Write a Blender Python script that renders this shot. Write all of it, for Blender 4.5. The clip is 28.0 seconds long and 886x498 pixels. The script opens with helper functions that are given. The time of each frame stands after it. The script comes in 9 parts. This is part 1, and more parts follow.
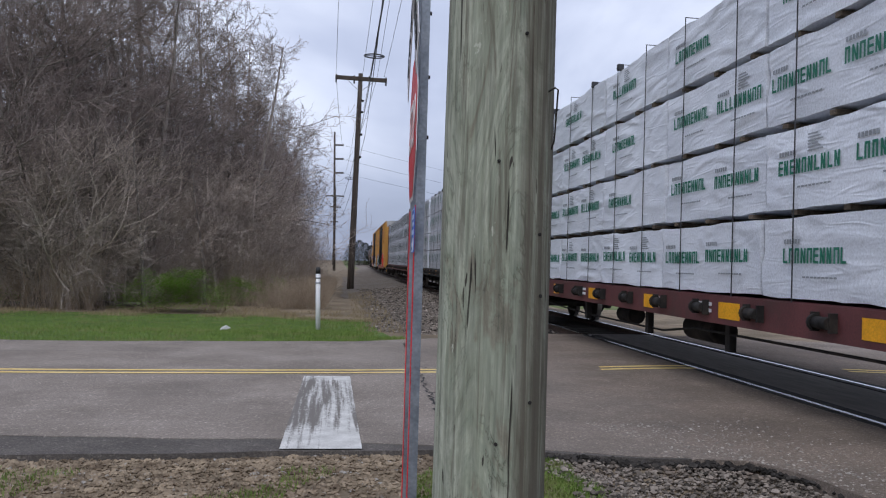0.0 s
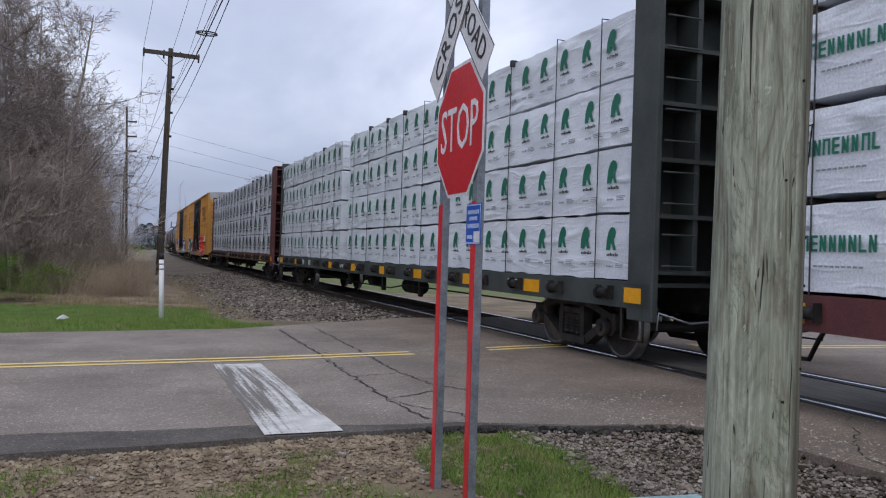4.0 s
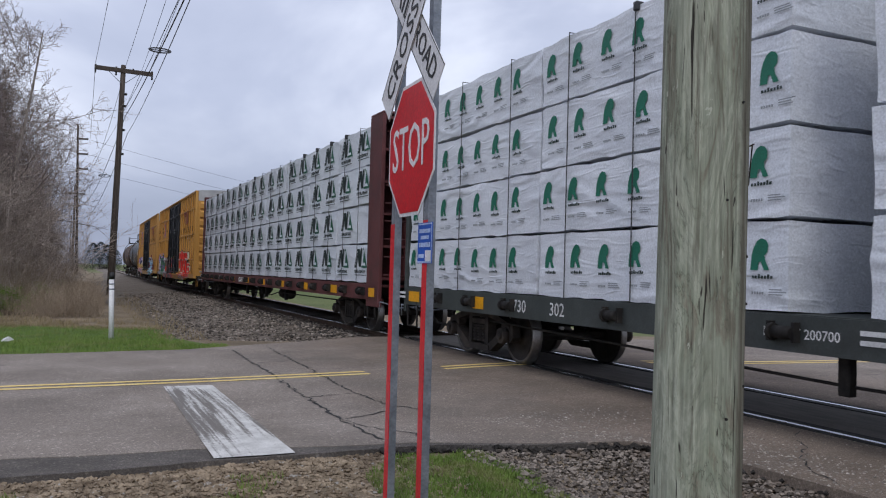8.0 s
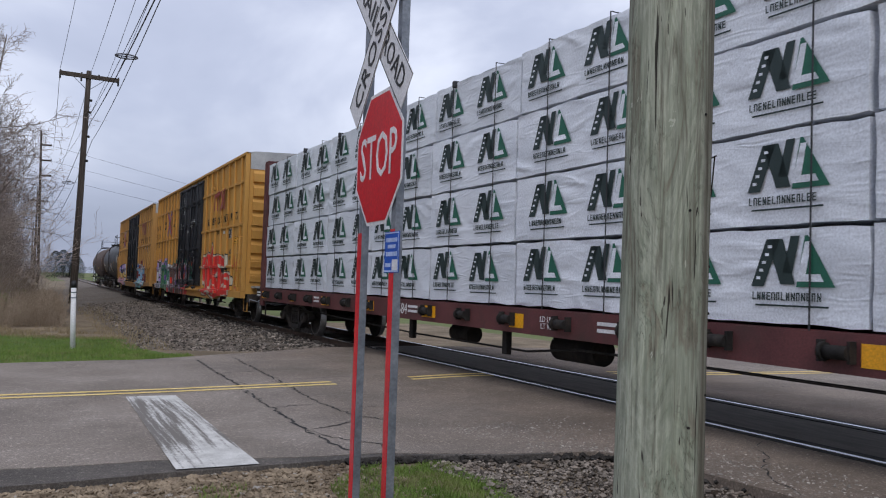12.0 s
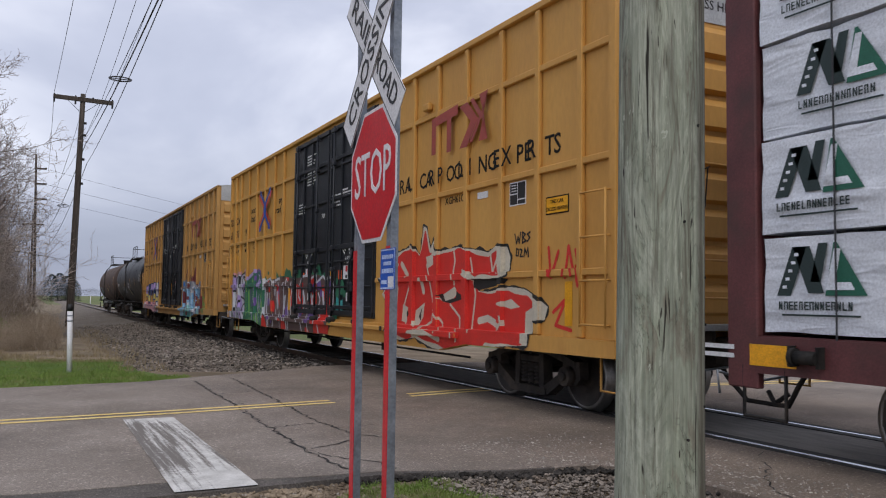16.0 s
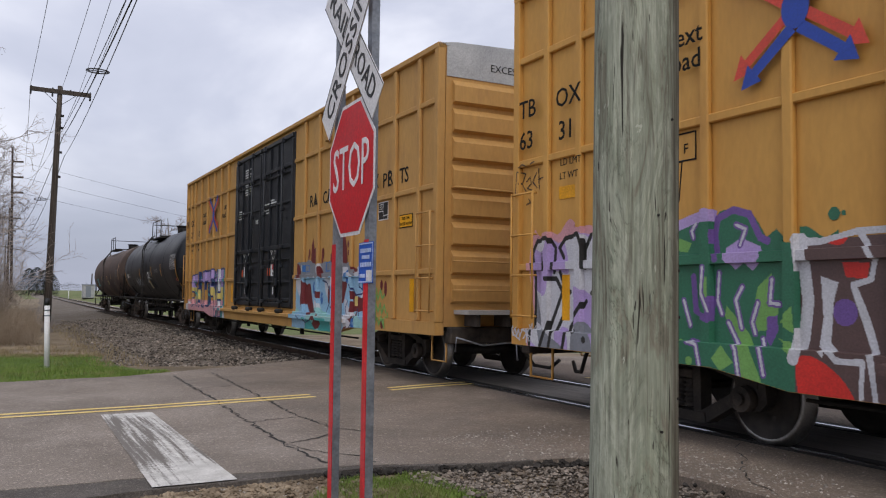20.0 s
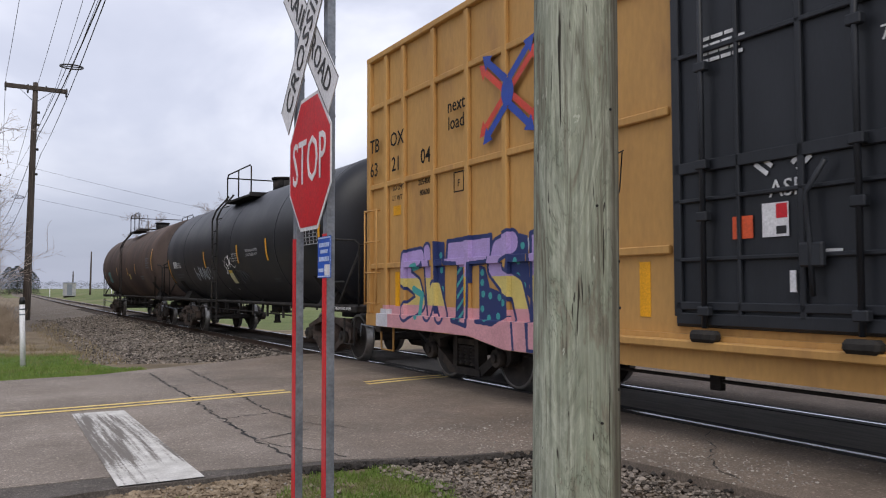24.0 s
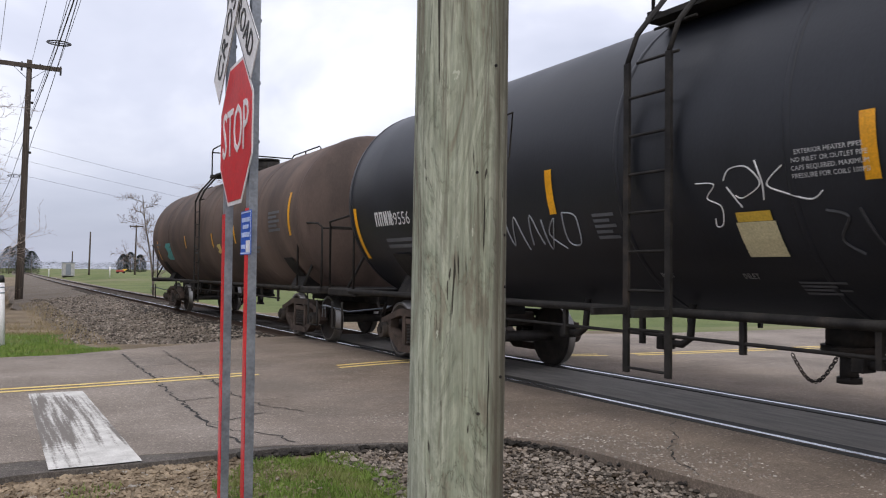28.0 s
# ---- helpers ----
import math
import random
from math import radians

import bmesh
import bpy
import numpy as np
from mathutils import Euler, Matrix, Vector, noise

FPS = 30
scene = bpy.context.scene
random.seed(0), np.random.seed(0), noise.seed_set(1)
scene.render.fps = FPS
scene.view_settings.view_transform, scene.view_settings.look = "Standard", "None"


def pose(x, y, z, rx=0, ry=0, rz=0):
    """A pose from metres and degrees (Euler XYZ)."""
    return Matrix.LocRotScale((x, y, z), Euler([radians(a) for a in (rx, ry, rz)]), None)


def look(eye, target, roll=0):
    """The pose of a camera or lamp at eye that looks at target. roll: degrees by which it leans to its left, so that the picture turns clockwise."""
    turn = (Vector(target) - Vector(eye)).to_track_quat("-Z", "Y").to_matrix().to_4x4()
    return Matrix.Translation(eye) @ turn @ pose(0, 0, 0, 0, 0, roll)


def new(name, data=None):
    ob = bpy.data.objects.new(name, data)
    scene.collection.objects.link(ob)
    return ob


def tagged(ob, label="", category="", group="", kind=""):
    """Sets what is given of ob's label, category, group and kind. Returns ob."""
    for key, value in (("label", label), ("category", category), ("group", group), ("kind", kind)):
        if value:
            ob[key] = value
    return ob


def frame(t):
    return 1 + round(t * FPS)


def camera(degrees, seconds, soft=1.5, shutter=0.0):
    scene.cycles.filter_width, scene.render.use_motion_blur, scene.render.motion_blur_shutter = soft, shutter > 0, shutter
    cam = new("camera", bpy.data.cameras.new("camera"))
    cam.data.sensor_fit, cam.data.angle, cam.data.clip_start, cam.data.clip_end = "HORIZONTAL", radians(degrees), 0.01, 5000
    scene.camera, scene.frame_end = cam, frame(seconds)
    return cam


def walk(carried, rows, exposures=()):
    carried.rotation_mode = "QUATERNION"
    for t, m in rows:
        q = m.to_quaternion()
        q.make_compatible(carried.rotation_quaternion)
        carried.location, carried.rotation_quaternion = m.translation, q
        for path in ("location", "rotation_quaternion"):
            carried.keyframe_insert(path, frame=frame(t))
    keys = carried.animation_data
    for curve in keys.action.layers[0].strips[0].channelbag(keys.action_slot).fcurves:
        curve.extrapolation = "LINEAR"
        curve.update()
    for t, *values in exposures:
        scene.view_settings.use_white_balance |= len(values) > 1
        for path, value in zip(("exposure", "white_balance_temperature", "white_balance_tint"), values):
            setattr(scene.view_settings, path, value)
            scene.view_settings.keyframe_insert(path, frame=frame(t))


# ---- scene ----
# ---------------------------------------------------------------- camera
cam = camera(56.58, 28.0, soft=1.1, shutter=0.08)
# seconds, eye x y z, yaw, pitch, roll
PATH = [
    (0, 0.029, 0.049, 1.379, -6.99, 0.955, 1.63),
    (0.5, -0.335, 0.107, 1.379, -12.45, 1.358, 1.25),
    (1, -0.664, 0.039, 1.364, -13.48, 0.922, 0.63),
    (1.5, -0.971, 0.030, 1.358, -14.99, 0.320, 0.12),
    (2, -1.261, 0.042, 1.367, -16.74, 0.03, -2.40),
    (2.5, -1.341, 0.010, 1.374, -18.41, -0.02, -1.11),
    (3, -1.368, 0.010, 1.371, -19.55, -0.09, -0.59),
    (3.5, -1.380, 0.015, 1.378, -20.19, 0.15, 0.76),
    (4, -1.377, 0.023, 1.372, -21.18, 0.30, 1.77),
    (4.5, -1.361, 0.027, 1.369, -22.83, 0.17, 2.83),
    (6.5, -1.342, 0.024, 1.365, -23.56, 0.97, 3.06),
    (7, -1.339, 0.027, 1.370, -23.61, 1.20, 2.54),
    (7.5, -1.335, 0.032, 1.369, -23.82, 1.38, 2.12),
    (8, -1.340, 0.024, 1.377, -24.08, 1.66, 1.55),
    (8.5, -1.349, 0.026, 1.372, -24.11, 1.86, 1.52),
    (9, -1.345, 0.024, 1.371, -24.09, 2.01, 1.42),
    (9.5, -1.338, 0.023, 1.374, -24.26, 2.12, 1.40),
    (10, -1.338, 0.021, 1.369, -24.50, 2.23, 1.35),
    (10.5, -1.335, 0.021, 1.370, -24.92, 2.29, 1.28),
    (11, -1.337, 0.022, 1.371, -25.39, 2.26, 1.30),
    (11.5, -1.332, 0.024, 1.370, -25.99, 2.30, 1.64),
    (13.5, -1.326, 0.022, 1.371, -26.33, 3.34, 1.97),
    (14, -1.323, 0.023, 1.372, -26.30, 3.68, 1.72),
    (14.5, -1.327, 0.022, 1.372, -26.38, 3.82, 1.57),
    (15, -1.326, 0.028, 1.371, -26.38, 3.70, 1.22),
    (15.5, -1.324, 0.028, 1.371, -26.35, 3.59, 0.96),
    (16, -1.322, 0.027, 1.371, -26.44, 3.57, 0.75),
    (16.5, -1.326, 0.025, 1.370, -26.62, 3.49, 0.81),
    (17, -1.322, 0.023, 1.371, -27.02, 3.51, 0.98),
    (17.5, -1.316, 0.020, 1.374, -27.30, 3.52, 1.16),
    (18, -1.308, 0.017, 1.372, -27.70, 3.49, 1.45),
    (18.5, -1.303, 0.021, 1.369, -28.14, 3.44, 1.45),
    (19, -1.305, 0.027, 1.367, -28.14, 3.34, 1.41),
    (19.5, -1.307, 0.025, 1.370, -27.97, 3.17, 1.01),
    (20, -1.306, 0.018, 1.370, -27.72, 3.16, 0.66),
    (20.5, -1.304, 0.015, 1.374, -27.65, 3.10, 0.36),
    (21, -1.305, 0.015, 1.373, -27.54, 3.16, 0.17),
    (21.5, -1.307, 0.018, 1.376, -27.48, 3.17, 0.15),
    (23.5, -1.214, -0.010, 1.372, -28.85, 2.72, -0.16),
    (24, -1.177, -0.028, 1.372, -28.81, 2.68, -0.14),
    (24.5, -1.146, -0.039, 1.372, -28.66, 2.70, -0.12),
    (25, -1.123, -0.047, 1.372, -28.58, 2.62, -0.19),
    (25.5, -1.121, -0.060, 1.372, -28.53, 2.50, -0.27),
    (26, -1.126, -0.071, 1.371, -28.53, 2.48, -0.17),
    (26.5, -1.132, -0.078, 1.369, -28.44, 2.37, -0.08),
    (27, -1.090, -0.075, 1.366, -28.35, 2.17, 0.10),
    (27.5, -0.985, -0.070, 1.357, -28.26, 2.01, 0.40),
    (28, -0.739, 0.009, 1.346, -28.71, 1.64, 0.63),
]
walk(cam, [(t, pose(x, y, z, 90 + pitch, 0, yaw) @ pose(0, 0, 0, 0, 0, roll)) for t, x, y, z, yaw, pitch, roll in PATH],
     exposures=[(0.0, 0.3, 6180, 10), (1.5, 0.36, 6180, 10), (3.0, 0.31, 6200, 10), (9.0, 0.25, 6300, 10), (15.0, 0.25, 6480, 10), (18.0, 0.41, 6750, 10), (21.0, 0.37, 6800, 10), (24.0, 0.51, 6800, 10), (26.5, 0.51, 6450, 10), (28.0, 0.67, 6900, 10)])

# ---------------------------------------------------------------- sky and sun
SUN_EL, SUN_AZ = 48, 200
world = bpy.data.worlds.new("overcast_sky")
world.use_nodes = True
scene.world = world


def build_sky():
    n, l = world.node_tree.nodes, world.node_tree.links
    n.clear()
    out, bg = n.new("ShaderNodeOutputWorld"), n.new("ShaderNodeBackground")
    sky = n.new("ShaderNodeTexSky")
    sky.sky_type, sky.sun_disc = "NISHITA", False
    sky.sun_elevation, sky.sun_rotation = radians(SUN_EL), radians(SUN_AZ)
    sky.air_density, sky.dust_density = 1.0, 2.0
    dim = n.new("ShaderNodeMix")
    dim.data_type = "RGBA"
    dim.blend_type = "MULTIPLY"
    dim.inputs[0].default_value = 1.0
    dim.inputs[7].default_value = (0.09, 0.09, 0.09, 1)
    co = n.new("ShaderNodeTexCoord")
    mp = n.new("ShaderNodeMapping")
    mp.inputs["Scale"].default_value = (1.0, 1.0, 2.3)
    no = n.new("ShaderNodeTexNoise")
    no.inputs["Scale"].default_value, no.inputs["Detail"].default_value, no.inputs["Roughness"].default_value = 1.9, 6, 0.50
    no.inputs["Distortion"].default_value = 0.4
    ramp = n.new("ShaderNodeValToRGB")
    ramp.color_ramp.elements[0].position, ramp.color_ramp.elements[0].color = 0.32, (0.40, 0.44, 0.57, 1)
    ramp.color_ramp.elements[1].position, ramp.color_ramp.elements[1].color = 0.64, (0.89, 0.915, 1.03, 1)
    mid = ramp.color_ramp.elements.new(0.5)
    mid.color = (0.585, 0.62, 0.76, 1)
    mix = n.new("ShaderNodeMix")
    mix.data_type = "RGBA"
    mix.inputs[0].default_value = 0.88
    l.new(co.outputs["Generated"], mp.inputs["Vector"])
    l.new(mp.outputs["Vector"], no.inputs["Vector"])
    l.new(no.outputs["Fac"], ramp.inputs["Fac"])
    l.new(sky.outputs["Color"], dim.inputs[6])
    l.new(dim.outputs[2], mix.inputs[6])
    l.new(ramp.outputs["Color"], mix.inputs[7])
    # an overcast sky is duller towards the horizon
    sep = n.new("ShaderNodeSeparateXYZ")
    low = n.new("ShaderNodeValToRGB")
    low.color_ramp.elements[0].position, low.color_ramp.elements[0].color = 0.0, (0.60, 0.62, 0.66, 1)
    low.color_ramp.elements[1].position, low.color_ramp.elements[1].color = 0.55, (1.02, 1.02, 1.02, 1)
    low.color_ramp.elements.new(0.20).color = (0.86, 0.87, 0.89, 1)
    dull = n.new("ShaderNodeMix")
    dull.data_type, dull.blend_type = "RGBA", "MULTIPLY"
    dull.inputs[0].default_value = 1.0
    l.new(co.outputs["Generated"], sep.inputs[0])
    l.new(sep.outputs["Z"], low.inputs["Fac"])
    l.new(mix.outputs[2], dull.inputs[6])
    l.new(low.outputs["Color"], dull.inputs[7])
    l.new(dull.outputs[2], bg.inputs["Color"])
    bg.inputs["Strength"].default_value = 1.0
    l.new(bg.outputs["Background"], out.inputs["Surface"])


build_sky()
sun = new("sun", bpy.data.lights.new("sun", "SUN"))
sun.data.energy, sun.data.angle, sun.data.color = 0.78, radians(25), (1.0, 0.97, 0.92)
sun.matrix_world = look((0, 0, 50), (math.sin(radians(SUN_AZ)) * -math.cos(radians(SUN_EL)) * 50, math.cos(radians(SUN_AZ)) * -math.cos(radians(SUN_EL)) * 50, 50 - math.sin(radians(SUN_EL)) * 50))

# ---------------------------------------------------------------- materials


def surface(name, a, b, scale=6.0, rough=0.75, bump=0.2, fine=90.0, metal=0.0, stretch=(1, 1, 1), contrast=(0.35, 0.65), spread=0.0, dirt=None, dirt_scale=1.3, dirt_amount=(0.55, 0.75), depth=0.01, grain_range=(0.78, 1.18), spec=None, island=None):
    """Two tones over broad noise, a fine grain, relief, and a third tone as dirt or wear."""
    m = bpy.data.materials.new(name)
    m.use_nodes = True
    n, l = m.node_tree.nodes, m.node_tree.links
    p = n["Principled BSDF"]
    co = n.new("ShaderNodeTexCoord")
    mp = n.new("ShaderNodeMapping")
    mp.inputs["Scale"].default_value = stretch
    l.new(co.outputs["Object"], mp.inputs["Vector"])

    def noise_node(s, d, r=0.55):
        t = n.new("ShaderNodeTexNoise")
        t.inputs["Scale"].default_value, t.inputs["Detail"].default_value, t.inputs["Roughness"].default_value = s, d, r
        l.new(mp.outputs["Vector"], t.inputs["Vector"])
        return t.outputs["Fac"]

    def ramped(src, lo, hi):
        r = n.new("ShaderNodeMapRange")
        r.inputs["From Min"].default_value, r.inputs["From Max"].default_value = lo, hi
        l.new(src, r.inputs["Value"])
        return r.outputs["Result"]

    def mixed(fac, x, y, kind="MIX"):
        k = n.new("ShaderNodeMix")
        k.data_type, k.blend_type = "RGBA", kind
        l.new(fac, k.inputs[0])
        for i, v in ((6, x), (7, y)):
            if isinstance(v, tuple):
                k.inputs[i].default_value = (*v, 1)
            else:
                l.new(v, k.inputs[i])
        return k.outputs[2]

    broad = noise_node(scale, 5)
    grain = noise_node(fine, 3)
    col = mixed(ramped(broad, *contrast), a, b)
    g = ramped(grain, 0.25, 0.75)
    shade = n.new("ShaderNodeMapRange")
    shade.inputs["To Min"].default_value, shade.inputs["To Max"].default_value = grain_range
    l.new(g, shade.inputs["Value"])
    v = n.new("ShaderNodeHueSaturation")
    l.new(col, v.inputs["Color"])
    l.new(shade.outputs["Result"], v.inputs["Value"])
    col = v.outputs["Color"]
    if dirt:
        col = mixed(ramped(noise_node(dirt_scale, 6, 0.65), *dirt_amount), col, dirt)
    if spread:
        oi = n.new("ShaderNodeObjectInfo")
        sp = n.new("ShaderNodeMapRange")
        sp.inputs["To Min"].default_value, sp.inputs["To Max"].default_value = 1 - spread, 1 + spread
        l.new(oi.outputs["Random"], sp.inputs["Value"])
        v2 = n.new("ShaderNodeHueSaturation")
        l.new(col, v2.inputs["Color"])
        l.new(sp.outputs["Result"], v2.inputs["Value"])
        col = v2.outputs["Color"]
    if island:
        geo = n.new("ShaderNodeNewGeometry")
        si = n.new("ShaderNodeMapRange")
        si.inputs["To Min"].default_value, si.inputs["To Max"].default_value = island
        l.new(geo.outputs["Random Per Island"], si.inputs["Value"])
        v3 = n.new("ShaderNodeHueSaturation")
        l.new(col, v3.inputs["Color"])
        l.new(si.outputs["Result"], v3.inputs["Value"])
        col = v3.outputs["Color"]
    l.new(col, p.inputs["Base Color"])
    rr = n.new("ShaderNodeMapRange")
    rr.inputs["To Min"].default_value, rr.inputs["To Max"].default_value = max(0.05, rough - 0.12), min(1, rough + 0.12)
    l.new(broad, rr.inputs["Value"])
    l.new(rr.outputs["Result"], p.inputs["Roughness"])
    p.inputs["Metallic"].default_value = metal
    p.inputs["Specular IOR Level"].default_value = spec if spec is not None else (0.22 if rough >= 0.7 else 0.45)
    if bump:
        add = n.new("ShaderNodeMath")
        add.operation = "ADD"
        l.new(broad, add.inputs[0])
        l.new(grain, add.inputs[1])
        bp = n.new("ShaderNodeBump")
        bp.inputs["Strength"].default_value, bp.inputs["Distance"].default_value = bump, depth
        l.new(add.outputs[0], bp.inputs["Height"])
        l.new(bp.outputs["Normal"], p.inputs["Normal"])
    return m


def plain(name, c, rough=0.55, metal=0.0, spread=0.12):
    return surface(name, tuple(x * (1 - spread) for x in c), tuple(min(1, x * (1 + spread)) for x in c), 4.0, rough, 0.05, 60.0, metal)


def road_surface(name, lo, hi, stain, scale=0.8, dust=0.25, grime_shade=False):
    """Aged asphalt: broad patches, oil-dark stains, stone specks in two sizes and pale dust."""
    m = surface(name, lo, hi, scale, 0.93, 0.0, 70.0, dirt=stain, dirt_scale=0.45, dirt_amount=(0.50, 0.72), grain_range=(0.84, 1.16), spec=0.14)
    n, l = m.node_tree.nodes, m.node_tree.links
    p = n["Principled BSDF"]
    col = p.inputs["Base Color"].links[0].from_socket
    co = n.new("ShaderNodeTexCoord")

    def cells(s, a, b, power):
        v = n.new("ShaderNodeTexVoronoi")
        v.inputs["Scale"].default_value = s
        l.new(co.outputs["Object"], v.inputs["Vector"])
        sep = n.new("ShaderNodeSeparateColor")
        l.new(v.outputs["Color"], sep.inputs["Color"])
        pw = n.new("ShaderNodeMath")
        pw.operation = "POWER"
        pw.inputs[1].default_value = power
        l.new(sep.outputs["Red"], pw.inputs[0])
        r = n.new("ShaderNodeMapRange")
        r.inputs["To Min"].default_value, r.inputs["To Max"].default_value = a, b
        l.new(pw.outputs[0], r.inputs["Value"])
        return r.outputs["Result"], v.outputs["Distance"]

    def valued(c, f):
        h = n.new("ShaderNodeHueSaturation")
        l.new(c, h.inputs["Color"])
        l.new(f, h.inputs["Value"])
        return h.outputs["Color"]

    small, dist = cells(150, 0.80, 1.32, 1.8)
    col = valued(col, small)
    big, dist2 = cells(60, 0.95, 1.7, 14.0)
    col = valued(col, big)
    if grime_shade:
        # browner, dirtier paving towards the rails, the train's shade painted in, with an uneven edge
        sp = n.new("ShaderNodeSeparateXYZ")
        l.new(co.outputs["Object"], sp.inputs[0])
        w = n.new("ShaderNodeTexNoise")
        w.inputs["Scale"].default_value, w.inputs["Detail"].default_value = 0.9, 5
        l.new(co.outputs["Object"], w.inputs["Vector"])
        ma = n.new("ShaderNodeMath")
        ma.operation = "MULTIPLY_ADD"
        ma.inputs[1].default_value = 3.2
        l.new(w.outputs["Fac"], ma.inputs[0])
        off = n.new("ShaderNodeMath")
        off.operation = "SUBTRACT"
        off.inputs[1].default_value = 5.62
        l.new(sp.outputs["X"], off.inputs[0])
        far = n.new("ShaderNodeMath")
        far.operation = "ABSOLUTE"
        l.new(off.outputs[0], far.inputs[0])
        l.new(far.outputs[0], ma.inputs[2])
        gr = n.new("ShaderNodeMapRange")
        gr.inputs["From Min"].default_value, gr.inputs["From Max"].default_value = 3.6, 6.2
        gr.inputs["To Min"].default_value, gr.inputs["To Max"].default_value = 1.0, 0.0
        l.new(ma.outputs[0], gr.inputs["Value"])
        gk = n.new("ShaderNodeMix")
        gk.data_type, gk.blend_type = "RGBA", "MULTIPLY"
        gk.inputs[7].default_value = (0.80, 0.745, 0.69, 1)
        l.new(gr.outputs["Result"], gk.inputs[0])
        l.new(col, gk.inputs[6])
        col = gk.outputs[2]
    t = n.new("ShaderNodeTexNoise")
    t.inputs["Scale"].default_value, t.inputs["Detail"].default_value, t.inputs["Roughness"].default_value = 7.0, 8, 0.72
    l.new(co.outputs["Object"], t.inputs["Vector"])
    r = n.new("ShaderNodeMapRange")
    r.inputs["From Min"].default_value, r.inputs["From Max"].default_value = 0.50, 0.72
    r.inputs["To Max"].default_value = dust
    l.new(t.outputs["Fac"], r.inputs["Value"])
    k = n.new("ShaderNodeMix")
    k.data_type = "RGBA"
    k.inputs[7].default_value = (0.30, 0.255, 0.205, 1)
    l.new(r.outputs["Result"], k.inputs[0])
    l.new(col, k.inputs[6])
    l.new(k.outputs[2], p.inputs["Base Color"])
    add = n.new("ShaderNodeMath")
    add.operation = "ADD"
    l.new(dist, add.inputs[0])
    l.new(t.outputs["Fac"], add.inputs[1])
    bp = n.new("ShaderNodeBump")
    bp.inputs["Strength"].default_value, bp.inputs["Distance"].default_value = 0.7, 0.006
    l.new(add.outputs[0], bp.inputs["Height"])
    l.new(bp.outputs["Normal"], p.inputs["Normal"])
    return m


ASPHALT = road_surface("worn_asphalt", (0.232, 0.198, 0.169), (0.326, 0.280, 0.242), (0.182, 0.156, 0.135), grime_shade=True)
ASPHALT_DARK = road_surface("newer_dark_asphalt", (0.105, 0.094, 0.085), (0.150, 0.134, 0.121), (0.088, 0.079, 0.071), 2.5, 0.16)
PANEL = surface("rubbed_crossing_panel", (0.195, 0.177, 0.160), (0.275, 0.250, 0.226), 3.0, 0.85, 0.2, 70.0, stretch=(4, 0.6, 1), depth=0.004, spec=0.2)
CRACK = surface("tar_filled_crack", (0.022, 0.021, 0.020), (0.05, 0.047, 0.043), 9.0, 0.7, 0.3)
GROUND = surface("bare_earth_and_litter", (0.180, 0.135, 0.090), (0.320, 0.252, 0.172), 0.8, 0.95, 0.8, 45.0, dirt=(0.13, 0.105, 0.068), dirt_scale=0.35, dirt_amount=(0.45, 0.7), depth=0.02)
LAWN = surface("lawn_soil", (0.085, 0.140, 0.030), (0.140, 0.205, 0.050), 1.5, 0.95, 0.9, 60.0, dirt=(0.14, 0.12, 0.06), dirt_scale=1.1, dirt_amount=(0.58, 0.78), depth=0.03)
FIELD = surface("open_field", (0.100, 0.132, 0.040), (0.170, 0.195, 0.075), 0.12, 0.95, 0.6, 12.0, dirt=(0.24, 0.205, 0.125), dirt_scale=0.05, dirt_amount=(0.5, 0.7), depth=0.05)
BALLAST = surface("grey_brown_ballast_bed", (0.115, 0.096, 0.079), (0.310, 0.268, 0.226), 16.0, 0.95, 1.0, 55.0, dirt=(0.165, 0.135, 0.104), dirt_scale=0.25, dirt_amount=(0.42, 0.66), depth=0.05)
BALLAST_DARK = surface("dark_track_ballast", (0.022, 0.020, 0.018), (0.085, 0.076, 0.067), 18.0, 0.9, 1.0, 55.0, depth=0.05)
BLADE = surface("grass_blade", (0.115, 0.190, 0.034), (0.200, 0.285, 0.064), 3.0, 0.7, 0.0, 20.0, dirt=(0.26, 0.22, 0.11), dirt_scale=1.6, dirt_amount=(0.50, 0.70))
DRY_BLADE = surface("dry_grass_blade", (0.24, 0.185, 0.105), (0.36, 0.29, 0.175), 2.0, 0.85, 0.0, 20.0)
STONE = surface("ballast_stone", (0.130, 0.108, 0.088), (0.270, 0.232, 0.196), 2.7, 0.9, 0.3, 60.0, dirt=(0.165, 0.125, 0.095), dirt_scale=2.2, dirt_amount=(0.55, 0.72), island=(0.22, 1.75))
CRUMBLE_SHADOW = surface("shadow_dark_crumbled_asphalt", (0.026, 0.023, 0.020), (0.060, 0.053, 0.047), 9.0, 0.95, 0.4, 60.0, island=(0.6, 1.4))
PEBBLE = surface("gravel_pebble", (0.125, 0.092, 0.062), (0.36, 0.285, 0.20), 9.0, 0.9, 0.2, 80.0, dirt=(0.36, 0.34, 0.31), dirt_scale=14.0, dirt_amount=(0.60, 0.66))
RAIL_SIDE = surface("rusty_rail_side", (0.050, 0.034, 0.026), (0.095, 0.064, 0.047), 7.0, 0.8, 0.2)
RAIL_TOP = surface("polished_rail_head", (0.55, 0.55, 0.55), (0.70, 0.70, 0.69), 4.0, 0.25, 0.03, 90.0, 1.0, stretch=(1, 0.1, 1))
SLEEPER = surface("creosoted_sleeper", (0.035, 0.029, 0.025), (0.085, 0.072, 0.061), 4.0, 0.9, 0.5, 60.0, stretch=(0.3, 3, 3))
